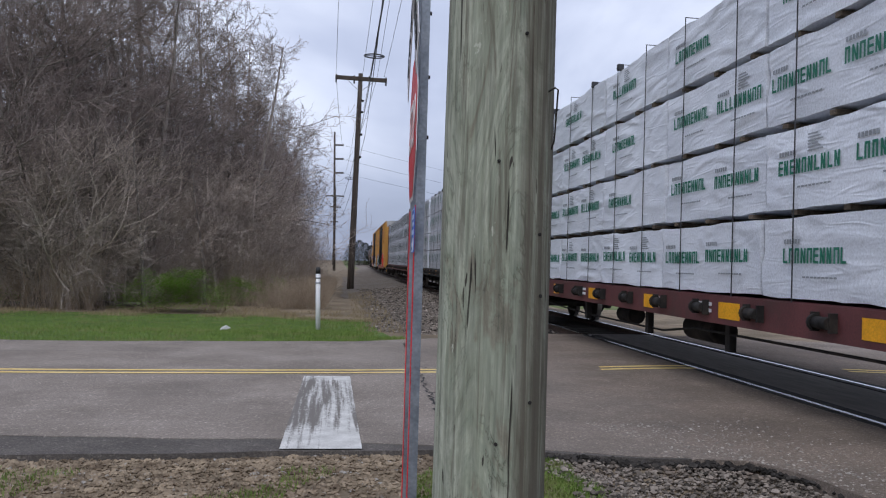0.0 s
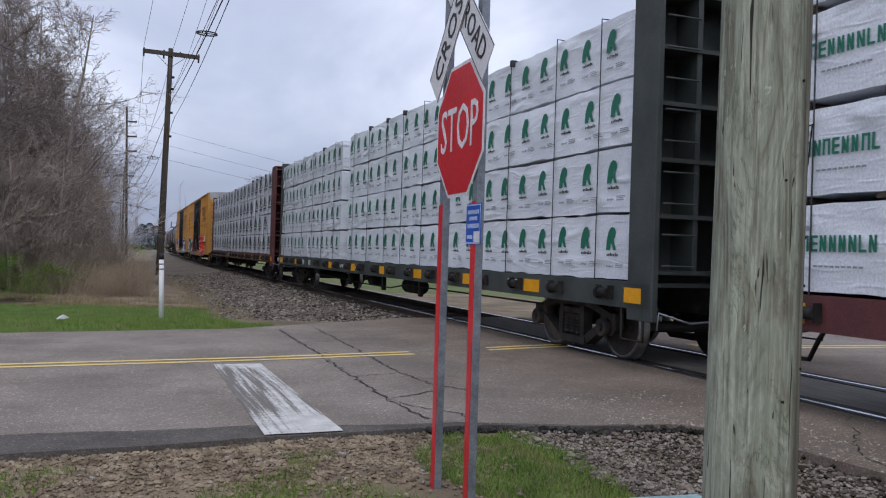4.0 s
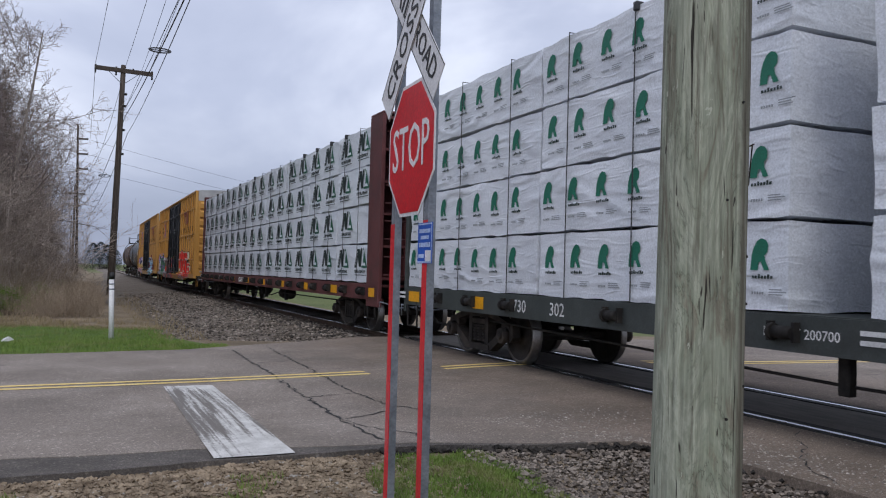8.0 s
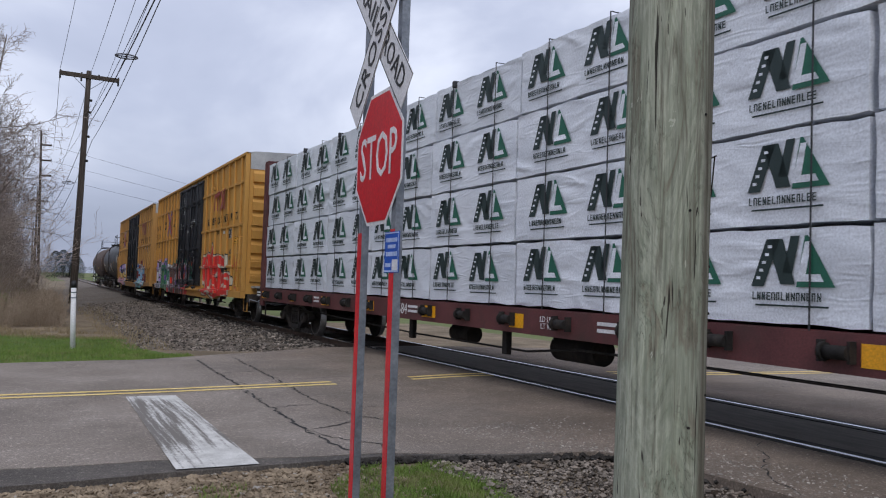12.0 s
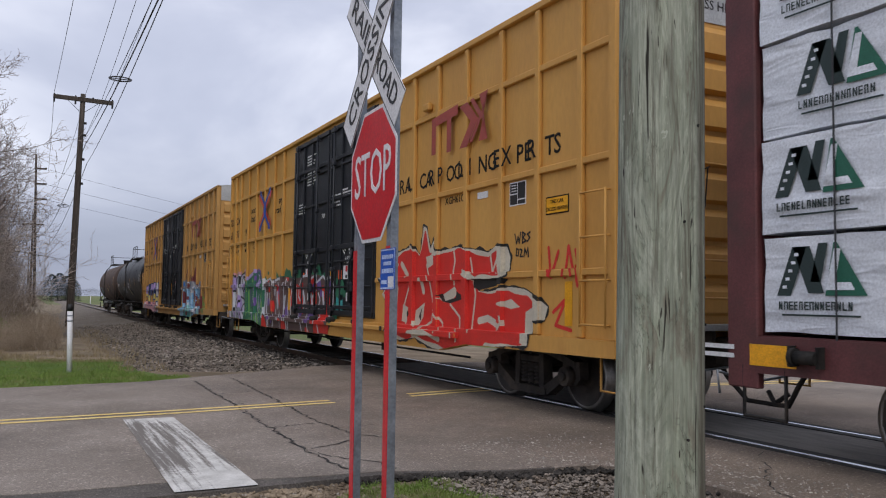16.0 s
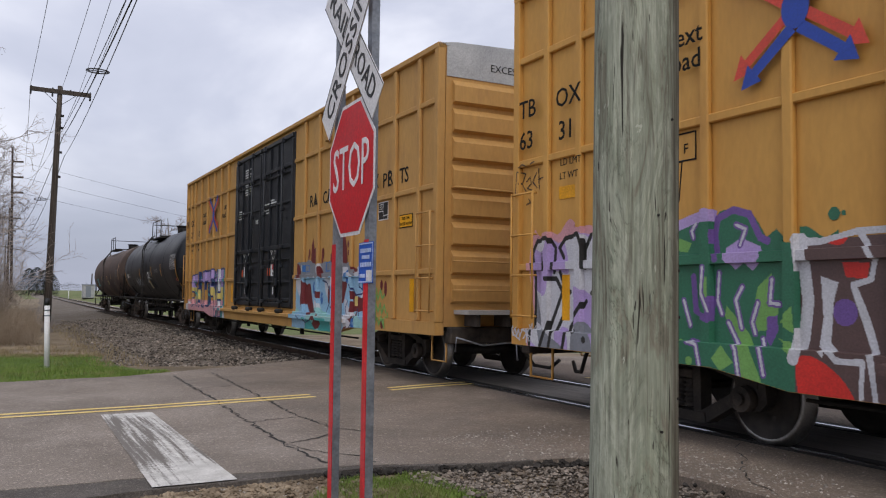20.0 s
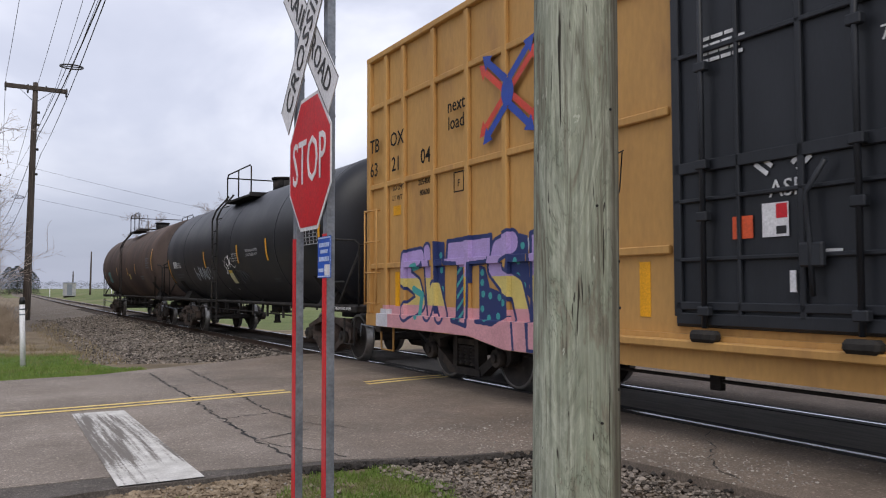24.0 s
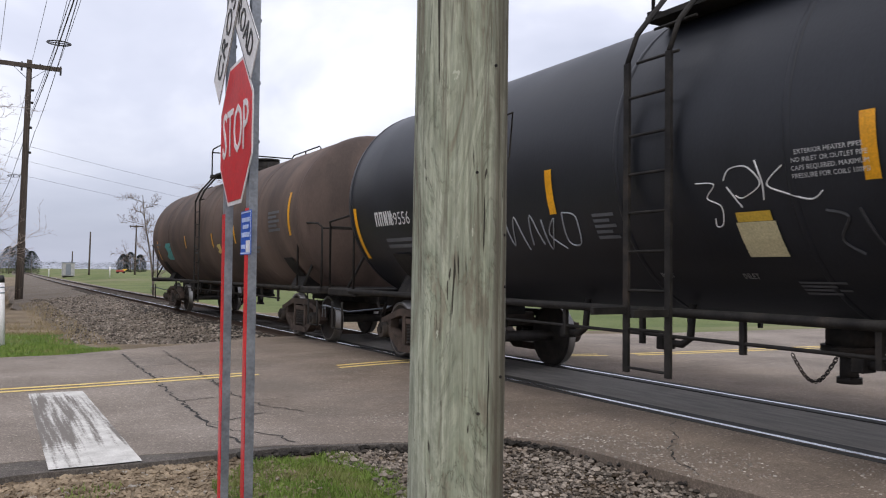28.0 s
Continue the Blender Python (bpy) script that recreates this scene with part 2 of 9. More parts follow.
YELLOW_LINE = surface("faded_yellow_line_paint", (0.74, 0.53, 0.19), (0.84, 0.64, 0.27), 3.0, 0.85, 0.2, 90.0, dirt=(0.36, 0.28, 0.17), dirt_scale=9.0, dirt_amount=(0.58, 0.72), grain_range=(0.7, 1.15))
GALV = surface("galvanised_steel", (0.20, 0.222, 0.255), (0.30, 0.325, 0.36), 12.0, 0.5, 0.1, 60.0, 0.6)
RED_TAPE = plain("red_reflective_strip", (0.66, 0.020, 0.032), 0.34)
SIGN_RED = plain("red_sign_sheeting", (0.60, 0.006, 0.016), 0.36, spread=0.05)
SIGN_WHITE = plain("white_sign_sheeting", (0.74, 0.73, 0.74), 0.45, spread=0.04)
SIGN_BLUE = plain("blue_sign_sheeting", (0.006, 0.085, 0.47), 0.55)
SIGN_BLACK = plain("black_lettering", (0.012, 0.012, 0.013), 0.5)
PALE_BLUE = plain("pale_blue_lettering", (0.45, 0.55, 0.78), 0.5)
TEAL = plain("pale_teal_plastic", (0.33, 0.47, 0.46), 0.5)
DARK_STEEL = surface("grimy_dark_steel", (0.012, 0.011, 0.011), (0.034, 0.031, 0.028), 5.0, 0.75, 0.3, 50.0, dirt=(0.062, 0.045, 0.035), dirt_scale=2.5, dirt_amount=(0.56, 0.78))
BOGIE = surface("dusty_bogie_steel", (0.022, 0.020, 0.019), (0.056, 0.048, 0.042), 4.0, 0.8, 0.3, 60.0, dirt=(0.085, 0.067, 0.055), dirt_scale=3.0, dirt_amount=(0.5, 0.72))
BOGIE_BROWN = surface("rust_brown_bogie_steel", (0.052, 0.040, 0.034), (0.110, 0.082, 0.068), 4.0, 0.8, 0.3, 60.0, dirt=(0.05, 0.04, 0.034), dirt_scale=3.0, dirt_amount=(0.5, 0.72))
WHEEL = surface("brown_black_wheel_steel", (0.024, 0.021, 0.019), (0.058, 0.048, 0.042), 6.0, 0.65, 0.2)
TREAD = surface("worn_wheel_tread", (0.22, 0.21, 0.20), (0.34, 0.33, 0.32), 6.0, 0.4, 0.1, 60.0, 0.9)
CAR_RED = surface("oxide_red_car_paint", (0.088, 0.025, 0.026), (0.134, 0.040, 0.040), 2.2, 0.6, 0.15, 50.0, dirt=(0.062, 0.030, 0.026), dirt_scale=1.6, dirt_amount=(0.5, 0.75))
CAR_GREEN = surface("dark_green_grey_car_paint", (0.036, 0.045, 0.043), (0.060, 0.069, 0.066), 2.2, 0.6, 0.15, 50.0, dirt=(0.026, 0.028, 0.027), dirt_scale=1.6, dirt_amount=(0.5, 0.75))
REFLECT = plain("amber_reflector", (0.78, 0.36, 0.012), 0.35)
WHITE_PAINT = plain("white_stencil_paint", (0.66, 0.66, 0.66), 0.6)
BLACK_PAINT = plain("black_stencil_paint", (0.009, 0.0085, 0.008), 0.8)
STRAP = plain("dark_strap", (0.035, 0.036, 0.04), 0.6)
LUMBER = surface("weathered_dunnage", (0.070, 0.055, 0.040), (0.155, 0.120, 0.085), 14.0, 0.8, 0.4)
BOX_YELLOW = surface("faded_yellow_boxcar_paint", (0.525, 0.264, 0.056), (0.590, 0.312, 0.073), 0.9, 0.6, 0.10, 22.0, stretch=(1, 1, 0.35), dirt=(0.420, 0.200, 0.048), dirt_scale=1.7, dirt_amount=(0.58, 0.85), grain_range=(0.93, 1.06))
BOX_FADED = surface("weathered_tan_boxcar_paint", (0.455, 0.245, 0.072), (0.530, 0.296, 0.092), 0.9, 0.65, 0.12, 22.0, stretch=(1, 1, 0.35), dirt=(0.300, 0.150, 0.060), dirt_scale=1.9, dirt_amount=(0.54, 0.82), grain_range=(0.90, 1.07))
BOX_ROOF = surface("galvanised_car_roof", (0.34, 0.34, 0.34), (0.48, 0.48, 0.47), 2.0, 0.55, 0.1, 50.0, 0.3)
DOOR_BLACK = surface("black_door_paint", (0.011, 0.013, 0.017), (0.023, 0.026, 0.032), 2.0, 0.45, 0.12, 50.0, stretch=(1, 1, 0.3), grain_range=(0.90, 1.10), spec=0.35)
TANK_BLACK = surface("black_tank_paint", (0.0085, 0.0100, 0.0140), (0.0170, 0.0190, 0.0250), 1.1, 0.44, 0.12, 40.0, stretch=(1, 1, 0.5), dirt=(0.028, 0.024, 0.023), dirt_scale=1.2, dirt_amount=(0.64, 0.95), grain_range=(0.90, 1.10), spec=0.36)
TANK_BROWN = surface("rust_stained_tank_paint", (0.066, 0.049, 0.043), (0.145, 0.102, 0.085), 0.9, 0.7, 0.15, 40.0, stretch=(1, 1, 0.4), dirt=(0.215, 0.155, 0.128), dirt_scale=0.8, dirt_amount=(0.50, 0.80), grain_range=(0.9, 1.1))
GREEN_PRINT = plain("green_print", (0.012, 0.155, 0.095), 0.55)
DARK_PRINT = plain("dark_green_black_print", (0.018, 0.035, 0.034), 0.55)
FOREST_PRINT = plain("forest_green_print", (0.016, 0.120, 0.075), 0.55)
GHOST_PRINT = plain("worn_off_marker", (0.045, 0.046, 0.050), 0.6)
FAINT_PRINT = plain("faded_grey_print", (0.10, 0.105, 0.115), 0.6)
GREY_PRINT = plain("grey_print", (0.30, 0.32, 0.34), 0.6)
RED_PRINT = plain("dark_red_emblem_paint", (0.33, 0.055, 0.040), 0.55)
BLUE_PRINT = plain("blue_emblem_paint", (0.018, 0.060, 0.36), 0.5)
SCARLET = plain("scarlet_emblem_paint", (0.62, 0.06, 0.035), 0.5)
WIRE = plain("dark_wire", (0.045, 0.045, 0.05), 0.6)
OLD_POLE = surface("dark_brown_pole_wood", (0.048, 0.039, 0.033), (0.108, 0.088, 0.074), 3.0, 0.9, 0.4, 70.0, stretch=(6, 6, 0.4))
BARK = surface("grey_brown_bark", (0.145, 0.122, 0.105), (0.300, 0.262, 0.230), 4.0, 0.95, 0.5, 40.0, stretch=(3, 3, 0.6), spread=0.40)
TWIG = surface("purple_brown_twig", (0.185, 0.146, 0.128), (0.300, 0.245, 0.218), 1.2, 0.95, 0.0, 20.0, spread=0.30)
TWIG_PALE = surface("pale_brown_twig", (0.330, 0.270, 0.225), (0.520, 0.440, 0.380), 1.2, 0.95, 0.0, 20.0, spread=0.25)
BRUSH = surface("dry_brush_stem", (0.360, 0.278, 0.200), (0.540, 0.435, 0.325), 1.2, 0.95, 0.0, 20.0, spread=0.2)
LEAF = surface("fresh_spring_leaf", (0.150, 0.270, 0.034), (0.280, 0.420, 0.070), 2.0, 0.8, 0.0, 20.0)
# needles paled and greyed in colour for the haze of distance
CONIFER = surface("hazed_conifer_needles", (0.034, 0.048, 0.040), (0.060, 0.078, 0.062), 3.0, 0.9, 0.0, 20.0)


def wrap_material():
    """White woven lumber wrap with long creases."""
    m = surface("white_lumber_wrap", (0.67, 0.700, 0.755), (0.77, 0.795, 0.84), 0.9, 0.38, 0.0, 50.0, spread=0.06)
    n, l = m.node_tree.nodes, m.node_tree.links
    co, mp = n.new("ShaderNodeTexCoord"), n.new("ShaderNodeMapping")
    oi = n.new("ShaderNodeObjectInfo")
    mp.inputs["Rotation"].default_value = (0.6, 0, 0)
    mp.inputs["Scale"].default_value = (1, 0.55, 1.7)
    sh = n.new("ShaderNodeVectorMath")
    sh.operation = "MULTIPLY_ADD"
    sh.inputs[1].default_value = (40, 40, 40)
    l.new(oi.outputs["Random"], sh.inputs[0])
    l.new(co.outputs["Object"], sh.inputs[2])
    l.new(sh.outputs[0], mp.inputs["Vector"])
    a = n.new("ShaderNodeTexNoise")
    a.inputs["Scale"].default_value, a.inputs["Detail"].default_value, a.inputs["Distortion"].default_value = 1.5, 3, 1.2
    a.noise_type = "RIDGED_MULTIFRACTAL"
    l.new(mp.outputs["Vector"], a.inputs["Vector"])
    mp2 = n.new("ShaderNodeMapping")
    mp2.inputs["Rotation"].default_value = (-0.9, 0, 0)
    mp2.inputs["Scale"].default_value = (1, 0.45, 2.2)
    l.new(sh.outputs[0], mp2.inputs["Vector"])
    b = n.new("ShaderNodeTexNoise")
    b.inputs["Scale"].default_value, b.inputs["Detail"].default_value, b.inputs["Distortion"].default_value = 4.0, 3, 1.4
    b.noise_type = "RIDGED_MULTIFRACTAL"
    l.new(mp2.outputs["Vector"], b.inputs["Vector"])
    both = n.new("ShaderNodeMath")
    both.operation = "MULTIPLY_ADD"
    both.inputs[1].default_value = 0.21
    l.new(b.outputs["Fac"], both.inputs[0])
    l.new(a.outputs["Fac"], both.inputs[2])
    bp = n.new("ShaderNodeBump")
    bp.inputs["Strength"].default_value, bp.inputs["Distance"].default_value = 0.88, 0.055
    l.new(both.outputs[0], bp.inputs["Height"])
    l.new(bp.outputs["Normal"], n["Principled BSDF"].inputs["Normal"])
    return m


WRAP = wrap_material()


def worn_paint():
    """White stop-line paint scuffed through in streaks along the bar; its near end is whole."""
    m = surface("worn_white_road_paint", (0.52, 0.505, 0.475), (0.70, 0.685, 0.65), 5.0, 0.85, 0.25, 90.0, grain_range=(0.82, 1.1))
    n, l = m.node_tree.nodes, m.node_tree.links
    p = n["Principled BSDF"]
    old = p.inputs["Base Color"].links[0].from_socket
    co = n.new("ShaderNodeTexCoord")
    sep = n.new("ShaderNodeSeparateXYZ")
    l.new(co.outputs["Object"], sep.inputs[0])

    def noise_at(sc, detail, rough):
        mp = n.new("ShaderNodeMapping")
        mp.inputs["Scale"].default_value = sc
        l.new(co.outputs["Object"], mp.inputs["Vector"])
        t = n.new("ShaderNodeTexNoise")
        t.inputs["Scale"].default_value, t.inputs["Detail"].default_value, t.inputs["Roughness"].default_value = 1.0, detail, rough
        l.new(mp.outputs["Vector"], t.inputs["Vector"])
        return t.outputs["Fac"]

    def span(src, a, b, c, d):
        r = n.new("ShaderNodeMapRange")
        r.inputs["From Min"].default_value, r.inputs["From Max"].default_value = a, b
        r.inputs["To Min"].default_value, r.inputs["To Max"].default_value = c, d
        l.new(src, r.inputs["Value"])
        return r.outputs["Result"]

    def added(a, b):
        k = n.new("ShaderNodeMath")
        k.operation = "ADD"
        l.new(a, k.inputs[0])
        l.new(b, k.inputs[1])
        return k.outputs[0]

    f = added(noise_at((17, 0.55, 1), 5, 0.6), span(noise_at((30, 22, 1), 6, 0.7), 0.3, 0.7, -0.10, 0.10))
    f = added(f, span(sep.outputs["Y"], -0.90, -1.45, 0.0, 0.17))
    f = added(f, span(sep.outputs["Y"], 1.45, 1.75, 0.0, 0.14))
    f = added(f, span(sep.outputs["X"], -0.22, 0.22, -0.07, 0.06))
    k = n.new("ShaderNodeMix")
    k.data_type = "RGBA"
    k.inputs[6].default_value = (0.165, 0.148, 0.132, 1)
    l.new(span(f, 0.45, 0.61, 0.04, 1.0), k.inputs[0])
    l.new(old, k.inputs[7])
    l.new(k.outputs[2], p.inputs["Base Color"])
    return m


def pole_wood():
    """Green-grey treated pole: long grain, dark checks, pale scars, and brown streaks with painted shade down one side.
    """
    m = bpy.data.materials.new("weathered_green_grey_pole_wood")
    m.use_nodes = True
    n, l = m.node_tree.nodes, m.node_tree.links
    p = n["Principled BSDF"]
    co = n.new("ShaderNodeTexCoord")

    def noise_at(sc, scale, detail, rough=0.6, dist=0.0):
        mp = n.new("ShaderNodeMapping")
        mp.inputs["Scale"].default_value = sc
        l.new(co.outputs["Object"], mp.inputs["Vector"])
        t = n.new("ShaderNodeTexNoise")
        t.inputs["Scale"].default_value, t.inputs["Detail"].default_value = scale, detail
        t.inputs["Roughness"].default_value, t.inputs["Distortion"].default_value = rough, dist
        l.new(mp.outputs["Vector"], t.inputs["Vector"])
        return t.outputs["Fac"]

    def ramp_of(src, stops):
        r = n.new("ShaderNodeValToRGB")
        e = r.color_ramp.elements
        e[0].position, e[0].color = stops[0][0], (*stops[0][1], 1)
        e[1].position, e[1].color = stops[-1][0], (*stops[-1][1], 1)
        for q, c in stops[1:-1]:
            e.new(q).color = (*c, 1)
        l.new(src, r.inputs["Fac"])
        return r.outputs["Color"]

    def mix_of(fac, a, b, kind="MIX"):
        k = n.new("ShaderNodeMix")
        k.data_type, k.blend_type = "RGBA", kind
        l.new(fac, k.inputs[0])
        l.new(a, k.inputs[6])
        if isinstance(b, tuple):
            k.inputs[7].default_value = (*b, 1)
        else:
            l.new(b, k.inputs[7])
        return k.outputs[2]

    def span(src, lo, hi):
        r = n.new("ShaderNodeMapRange")
        r.inputs["From Min"].default_value, r.inputs["From Max"].default_value = lo, hi
        l.new(src, r.inputs["Value"])
        return r.outputs["Result"]

    # growth figure: closed contour lines round knots, drawn out along the pole
    figure = noise_at((7.0, 7.0, 2.0), 1.0, 7, 0.62, 1.2)
    rings = n.new("ShaderNodeMath")
    rings.operation = "MULTIPLY"
    rings.inputs[1].default_value = 11.0
    l.new(figure, rings.inputs[0])
    line = n.new("ShaderNodeMath")
    line.operation = "FRACT"
    l.new(rings.outputs[0], line.inputs[0])
    green, pale, brown = (0.285, 0.312, 0.236), (0.405, 0.425, 0.338), (0.232, 0.222, 0.168)
    blotch = noise_at((7.5, 7.5, 1.9), 1.0, 7, 0.68, 1.0)
    base = ramp_of(blotch, [(0.36, (0.175, 0.168, 0.126)), (0.42, brown), (0.47, green), (0.52, (0.315, 0.338, 0.262)), (0.57, pale), (0.64, green), (0.72, pale)])
    wash = ramp_of(line.outputs[0], [(0.0, (0.44, 0.43, 0.40)), (0.09, (0.86, 0.90, 0.88)), (0.55, (1.08, 1.08, 1.06)), (0.90, (0.97, 0.97, 0.95)), (1.0, (0.52, 0.51, 0.48))])
    one = n.new("ShaderNodeValue")
    one.outputs[0].default_value = 1.0
    base = mix_of(span(noise_at((9, 9, 2.2), 1.0, 5), 0.46, 0.60), base, mix_of(one.outputs[0], base, wash, "MULTIPLY"))
    grain = noise_at((95, 95, 3.2), 1.0, 5, 0.62, 0.25)
    fv = n.new("ShaderNodeHueSaturation")
    fr = n.new("ShaderNodeMapRange")
    fr.inputs["From Min"].default_value, fr.inputs["From Max"].default_value = 0.3, 0.7
    fr.inputs["To Min"].default_value, fr.inputs["To Max"].default_value = 0.60, 1.18
    l.new(grain, fr.inputs["Value"])
    l.new(fr.outputs["Result"], fv.inputs["Value"])
    l.new(base, fv.inputs["Color"])
    base = fv.outputs["Color"]
    scars = noise_at((20, 20, 4.8), 1.0, 5, 0.68, 1.8)
    base = mix_of(span(scars, 0.655, 0.675), base, (0.455, 0.470, 0.385))
    soot = noise_at((26, 26, 1.6), 1.0, 5, 0.7, 1.0)
    base = mix_of(span(soot, 0.52, 0.66), base, (0.130, 0.122, 0.090))
    checks = noise_at((58, 58, 2.1), 1.0, 3, 0.5, 0.5)
    base = mix_of(span(checks, 0.655, 0.685), base, (0.030, 0.027, 0.020))
    flecks = noise_at((75, 75, 9.0), 1.0, 2, 0.5, 0.4)
    base = mix_of(span(flecks, 0.700, 0.720), base, (0.040, 0.036, 0.028))
    # brown stain streaks over the +x side, with that side's shade painted in
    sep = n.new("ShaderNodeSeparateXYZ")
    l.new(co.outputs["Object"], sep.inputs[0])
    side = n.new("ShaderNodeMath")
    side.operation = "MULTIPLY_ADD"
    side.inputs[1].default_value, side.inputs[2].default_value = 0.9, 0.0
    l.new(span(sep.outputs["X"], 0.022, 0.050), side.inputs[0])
    streak_shade = n.new("ShaderNodeMath")
    streak_shade.operation = "MULTIPLY"
    l.new(side.outputs[0], streak_shade.inputs[0])
    l.new(span(noise_at((30, 30, 0.7), 1.0, 6), 0.28, 0.50), streak_shade.inputs[1])
    base = mix_of(streak_shade.outputs[0], base, (0.088, 0.074, 0.054))
    l.new(base, p.inputs["Base Color"])
    p.inputs["Roughness"].default_value = 0.9
    hh = n.new("ShaderNodeMath")
    hh.operation = "SUBTRACT"
    l.new(grain, hh.inputs[0])
    l.new(span(checks, 0.69, 0.74), hh.inputs[1])
    bp = n.new("ShaderNodeBump")
    bp.inputs["Strength"].default_value, bp.inputs["Distance"].default_value = 0.8, 0.008
    l.new(hh.outputs[0], bp.inputs["Height"])
    l.new(bp.outputs["Normal"], p.inputs["Normal"])
    return m


BAR_PAINT = worn_paint()
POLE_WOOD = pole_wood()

# ---------------------------------------------------------------- building helpers


def mesh_of(name, bm, *materials):
    me = bpy.data.meshes.new(name)
    bm.normal_update()
    bm.to_mesh(me)
    bm.free()
    for m in materials:
        me.materials.append(m)
    return me


def part(name, bm, material, parent, label="", at=None):
    """One bmesh, or one shared mesh, as ONE object under a thing or a part."""
    me = bm if isinstance(bm, bpy.types.Mesh) else mesh_of(name, bm, *(material if isinstance(material, (list, tuple)) else (material,)))
    ob = new(name, me)
    ob.parent = parent
    if at is not None:
        ob.matrix_basis = at
    if label:
        ob["label"] = label
    return ob


def thing(name, label, category, group="", kind="", at=None):
    ob = tagged(new(name), label, category, group, kind)
    if at is not None:
        ob.matrix_basis = at
    return ob


def solid(name, bm, material, label, category, group="", kind="", at=None):
    me = bm if isinstance(bm, bpy.types.Mesh) else mesh_of(name, bm, *(material if isinstance(material, (list, tuple)) else (material,)))
    ob = tagged(new(name, me), label, category, group, kind)
    if at is not None:
        ob.matrix_basis = at
    return ob


def slab(bm, x0, x1, y0, y1, z0, z1, bevel=0.0, slot=0):
    r = bmesh.ops.create_cube(bm, size=1, matrix=Matrix.LocRotScale(((x0 + x1) / 2, (y0 + y1) / 2, (z0 + z1) / 2), None, (x1 - x0, y1 - y0, z1 - z0)))
    faces = list({f for v in r["verts"] for f in v.link_faces})
    if bevel:
        b = bmesh.ops.bevel(bm, geom=list({e for v in r["verts"] for e in v.link_edges}), offset=bevel, segments=1, affect="EDGES")
        faces = b["faces"] + [f for f in faces if f.is_valid]
    if slot:
        for f in faces:
            f.material_index = slot
    return bm


def block(*a, bevel=0.0):
    return slab(bmesh.new(), *a, bevel=bevel)


def tube(bm, points, radius, sides=6, slot=0, cap=True):
    """A round bar along the points; radius may be a list."""
    pts = [Vector(p) for p in points]
    rings = []
    for i, p in enumerate(pts):
        d = (pts[min(i + 1, len(pts) - 1)] - pts[max(i - 1, 0)]).normalized()
        u = d.orthogonal().normalized() if i == 0 else (u - d * u.dot(d)).normalized()
        w = d.cross(u)
        r = radius[i] if isinstance(radius, (list, tuple)) else radius
        rings.append([bm.verts.new(p + (u * math.cos(a) + w * math.sin(a)) * r) for a in (math.tau * k / sides for k in range(sides))])
    for a, b in zip(rings, rings[1:]):
        for k in range(sides):
            f = bm.faces.new((a[k], a[(k + 1) % sides], b[(k + 1) % sides], b[k]))
            f.smooth, f.material_index = sides > 4, slot
    if cap:
        for ring, flip in ((rings[0], True), (rings[-1], False)):
            f = bm.faces.new(ring[::-1] if flip else ring)
            f.material_index = slot
    return bm


def disc(bm, centre, axis, radius, depth, sides=24, slot=0, radius2=None):
    """A drum or cone round an axis through its centre."""
    q = Vector(axis).normalized().to_track_quat("Z", "Y").to_matrix().to_4x4()
    r = bmesh.ops.create_cone(bm, cap_ends=True, segments=sides, radius1=radius, radius2=radius if radius2 is None else radius2, depth=depth, matrix=Matrix.Translation(centre) @ q)
    for f in {f for v in r["verts"] for f in v.link_faces}:
        f.smooth, f.material_index = len(f.verts) == 4, slot
    return bm


def prism(bm, outline, axis, a, b, slot=0):
    """An outline of (h, v) pairs pushed along x or y from a to b; h runs along the other level axis, v up."""
    def place(h, v, d):
        return (d, h, v) if axis == "x" else (h, d, v)
    lo = [bm.verts.new(place(h, v, a)) for h, v in outline]
    hi = [bm.verts.new(place(h, v, b)) for h, v in outline]
    n = len(outline)
    fs = [bm.faces.new(lo), bm.faces.new(hi[::-1])] + [bm.faces.new((lo[i], hi[i], hi[(i + 1) % n], lo[(i + 1) % n])) for i in range(n)]
    for f in fs:
        f.material_index = slot
    return bm


def fixed(bm):
    bmesh.ops.recalc_face_normals(bm, faces=bm.faces)
    return bm


LETTERS = {}


def letters(body, size, thick=0.003, bold=0.0):
    """A mesh of built-in lettering in its own x, y plane, centred, height of capitals about 0.7 size."""
    key = (body, size, bold)
    if key not in LETTERS:
        cu = bpy.data.curves.new("lettering", "FONT")
        cu.body, cu.size, cu.extrude, cu.align_x, cu.align_y, cu.resolution_u = body, size, thick / 2, "CENTER", "CENTER", 2
        cu.offset = bold
        ob = new("lettering", cu)
        bpy.context.view_layer.update()
        LETTERS[key] = bpy.data.meshes.new_from_object(ob.evaluated_get(bpy.context.evaluated_depsgraph_get()))
        bpy.data.objects.remove(ob)
    return LETTERS[key]


def writing(name, body, size, material, parent, at, label="", bold=0.0):
    me = letters(body, size, bold=bold).copy()
    me.materials.clear()
    me.materials.append(material)
    return part(name, me, material, parent, label, at)



# ---------------------------------------------------------------- the setting: ground, road, track
NEAR_EDGE = ((-60, 4.0), (-40, 5.0), (-2.3, 5.95), (0, 6.07), (1.3, 6.12), (2.2, 5.85), (3.07, 5.75))
FAR_EDGE = ((-60, 12.0), (-40, 12.6), (-3.7, 13.55), (0.3, 14.15), (1.6, 14.9), (3.7, 15.9), (9, 15.9), (11, 14.4), (60, 12.5))
LINE_Y = ((-60, 8.4), (-40, 9.2), (-3, 10.05), (0, 10.28), (2.3, 10.62), (3.45, 10.74), (4.85, 10.84), (7, 10.72), (12, 10.42), (60, 8.2))
RAILS = (4.88, 6.36)
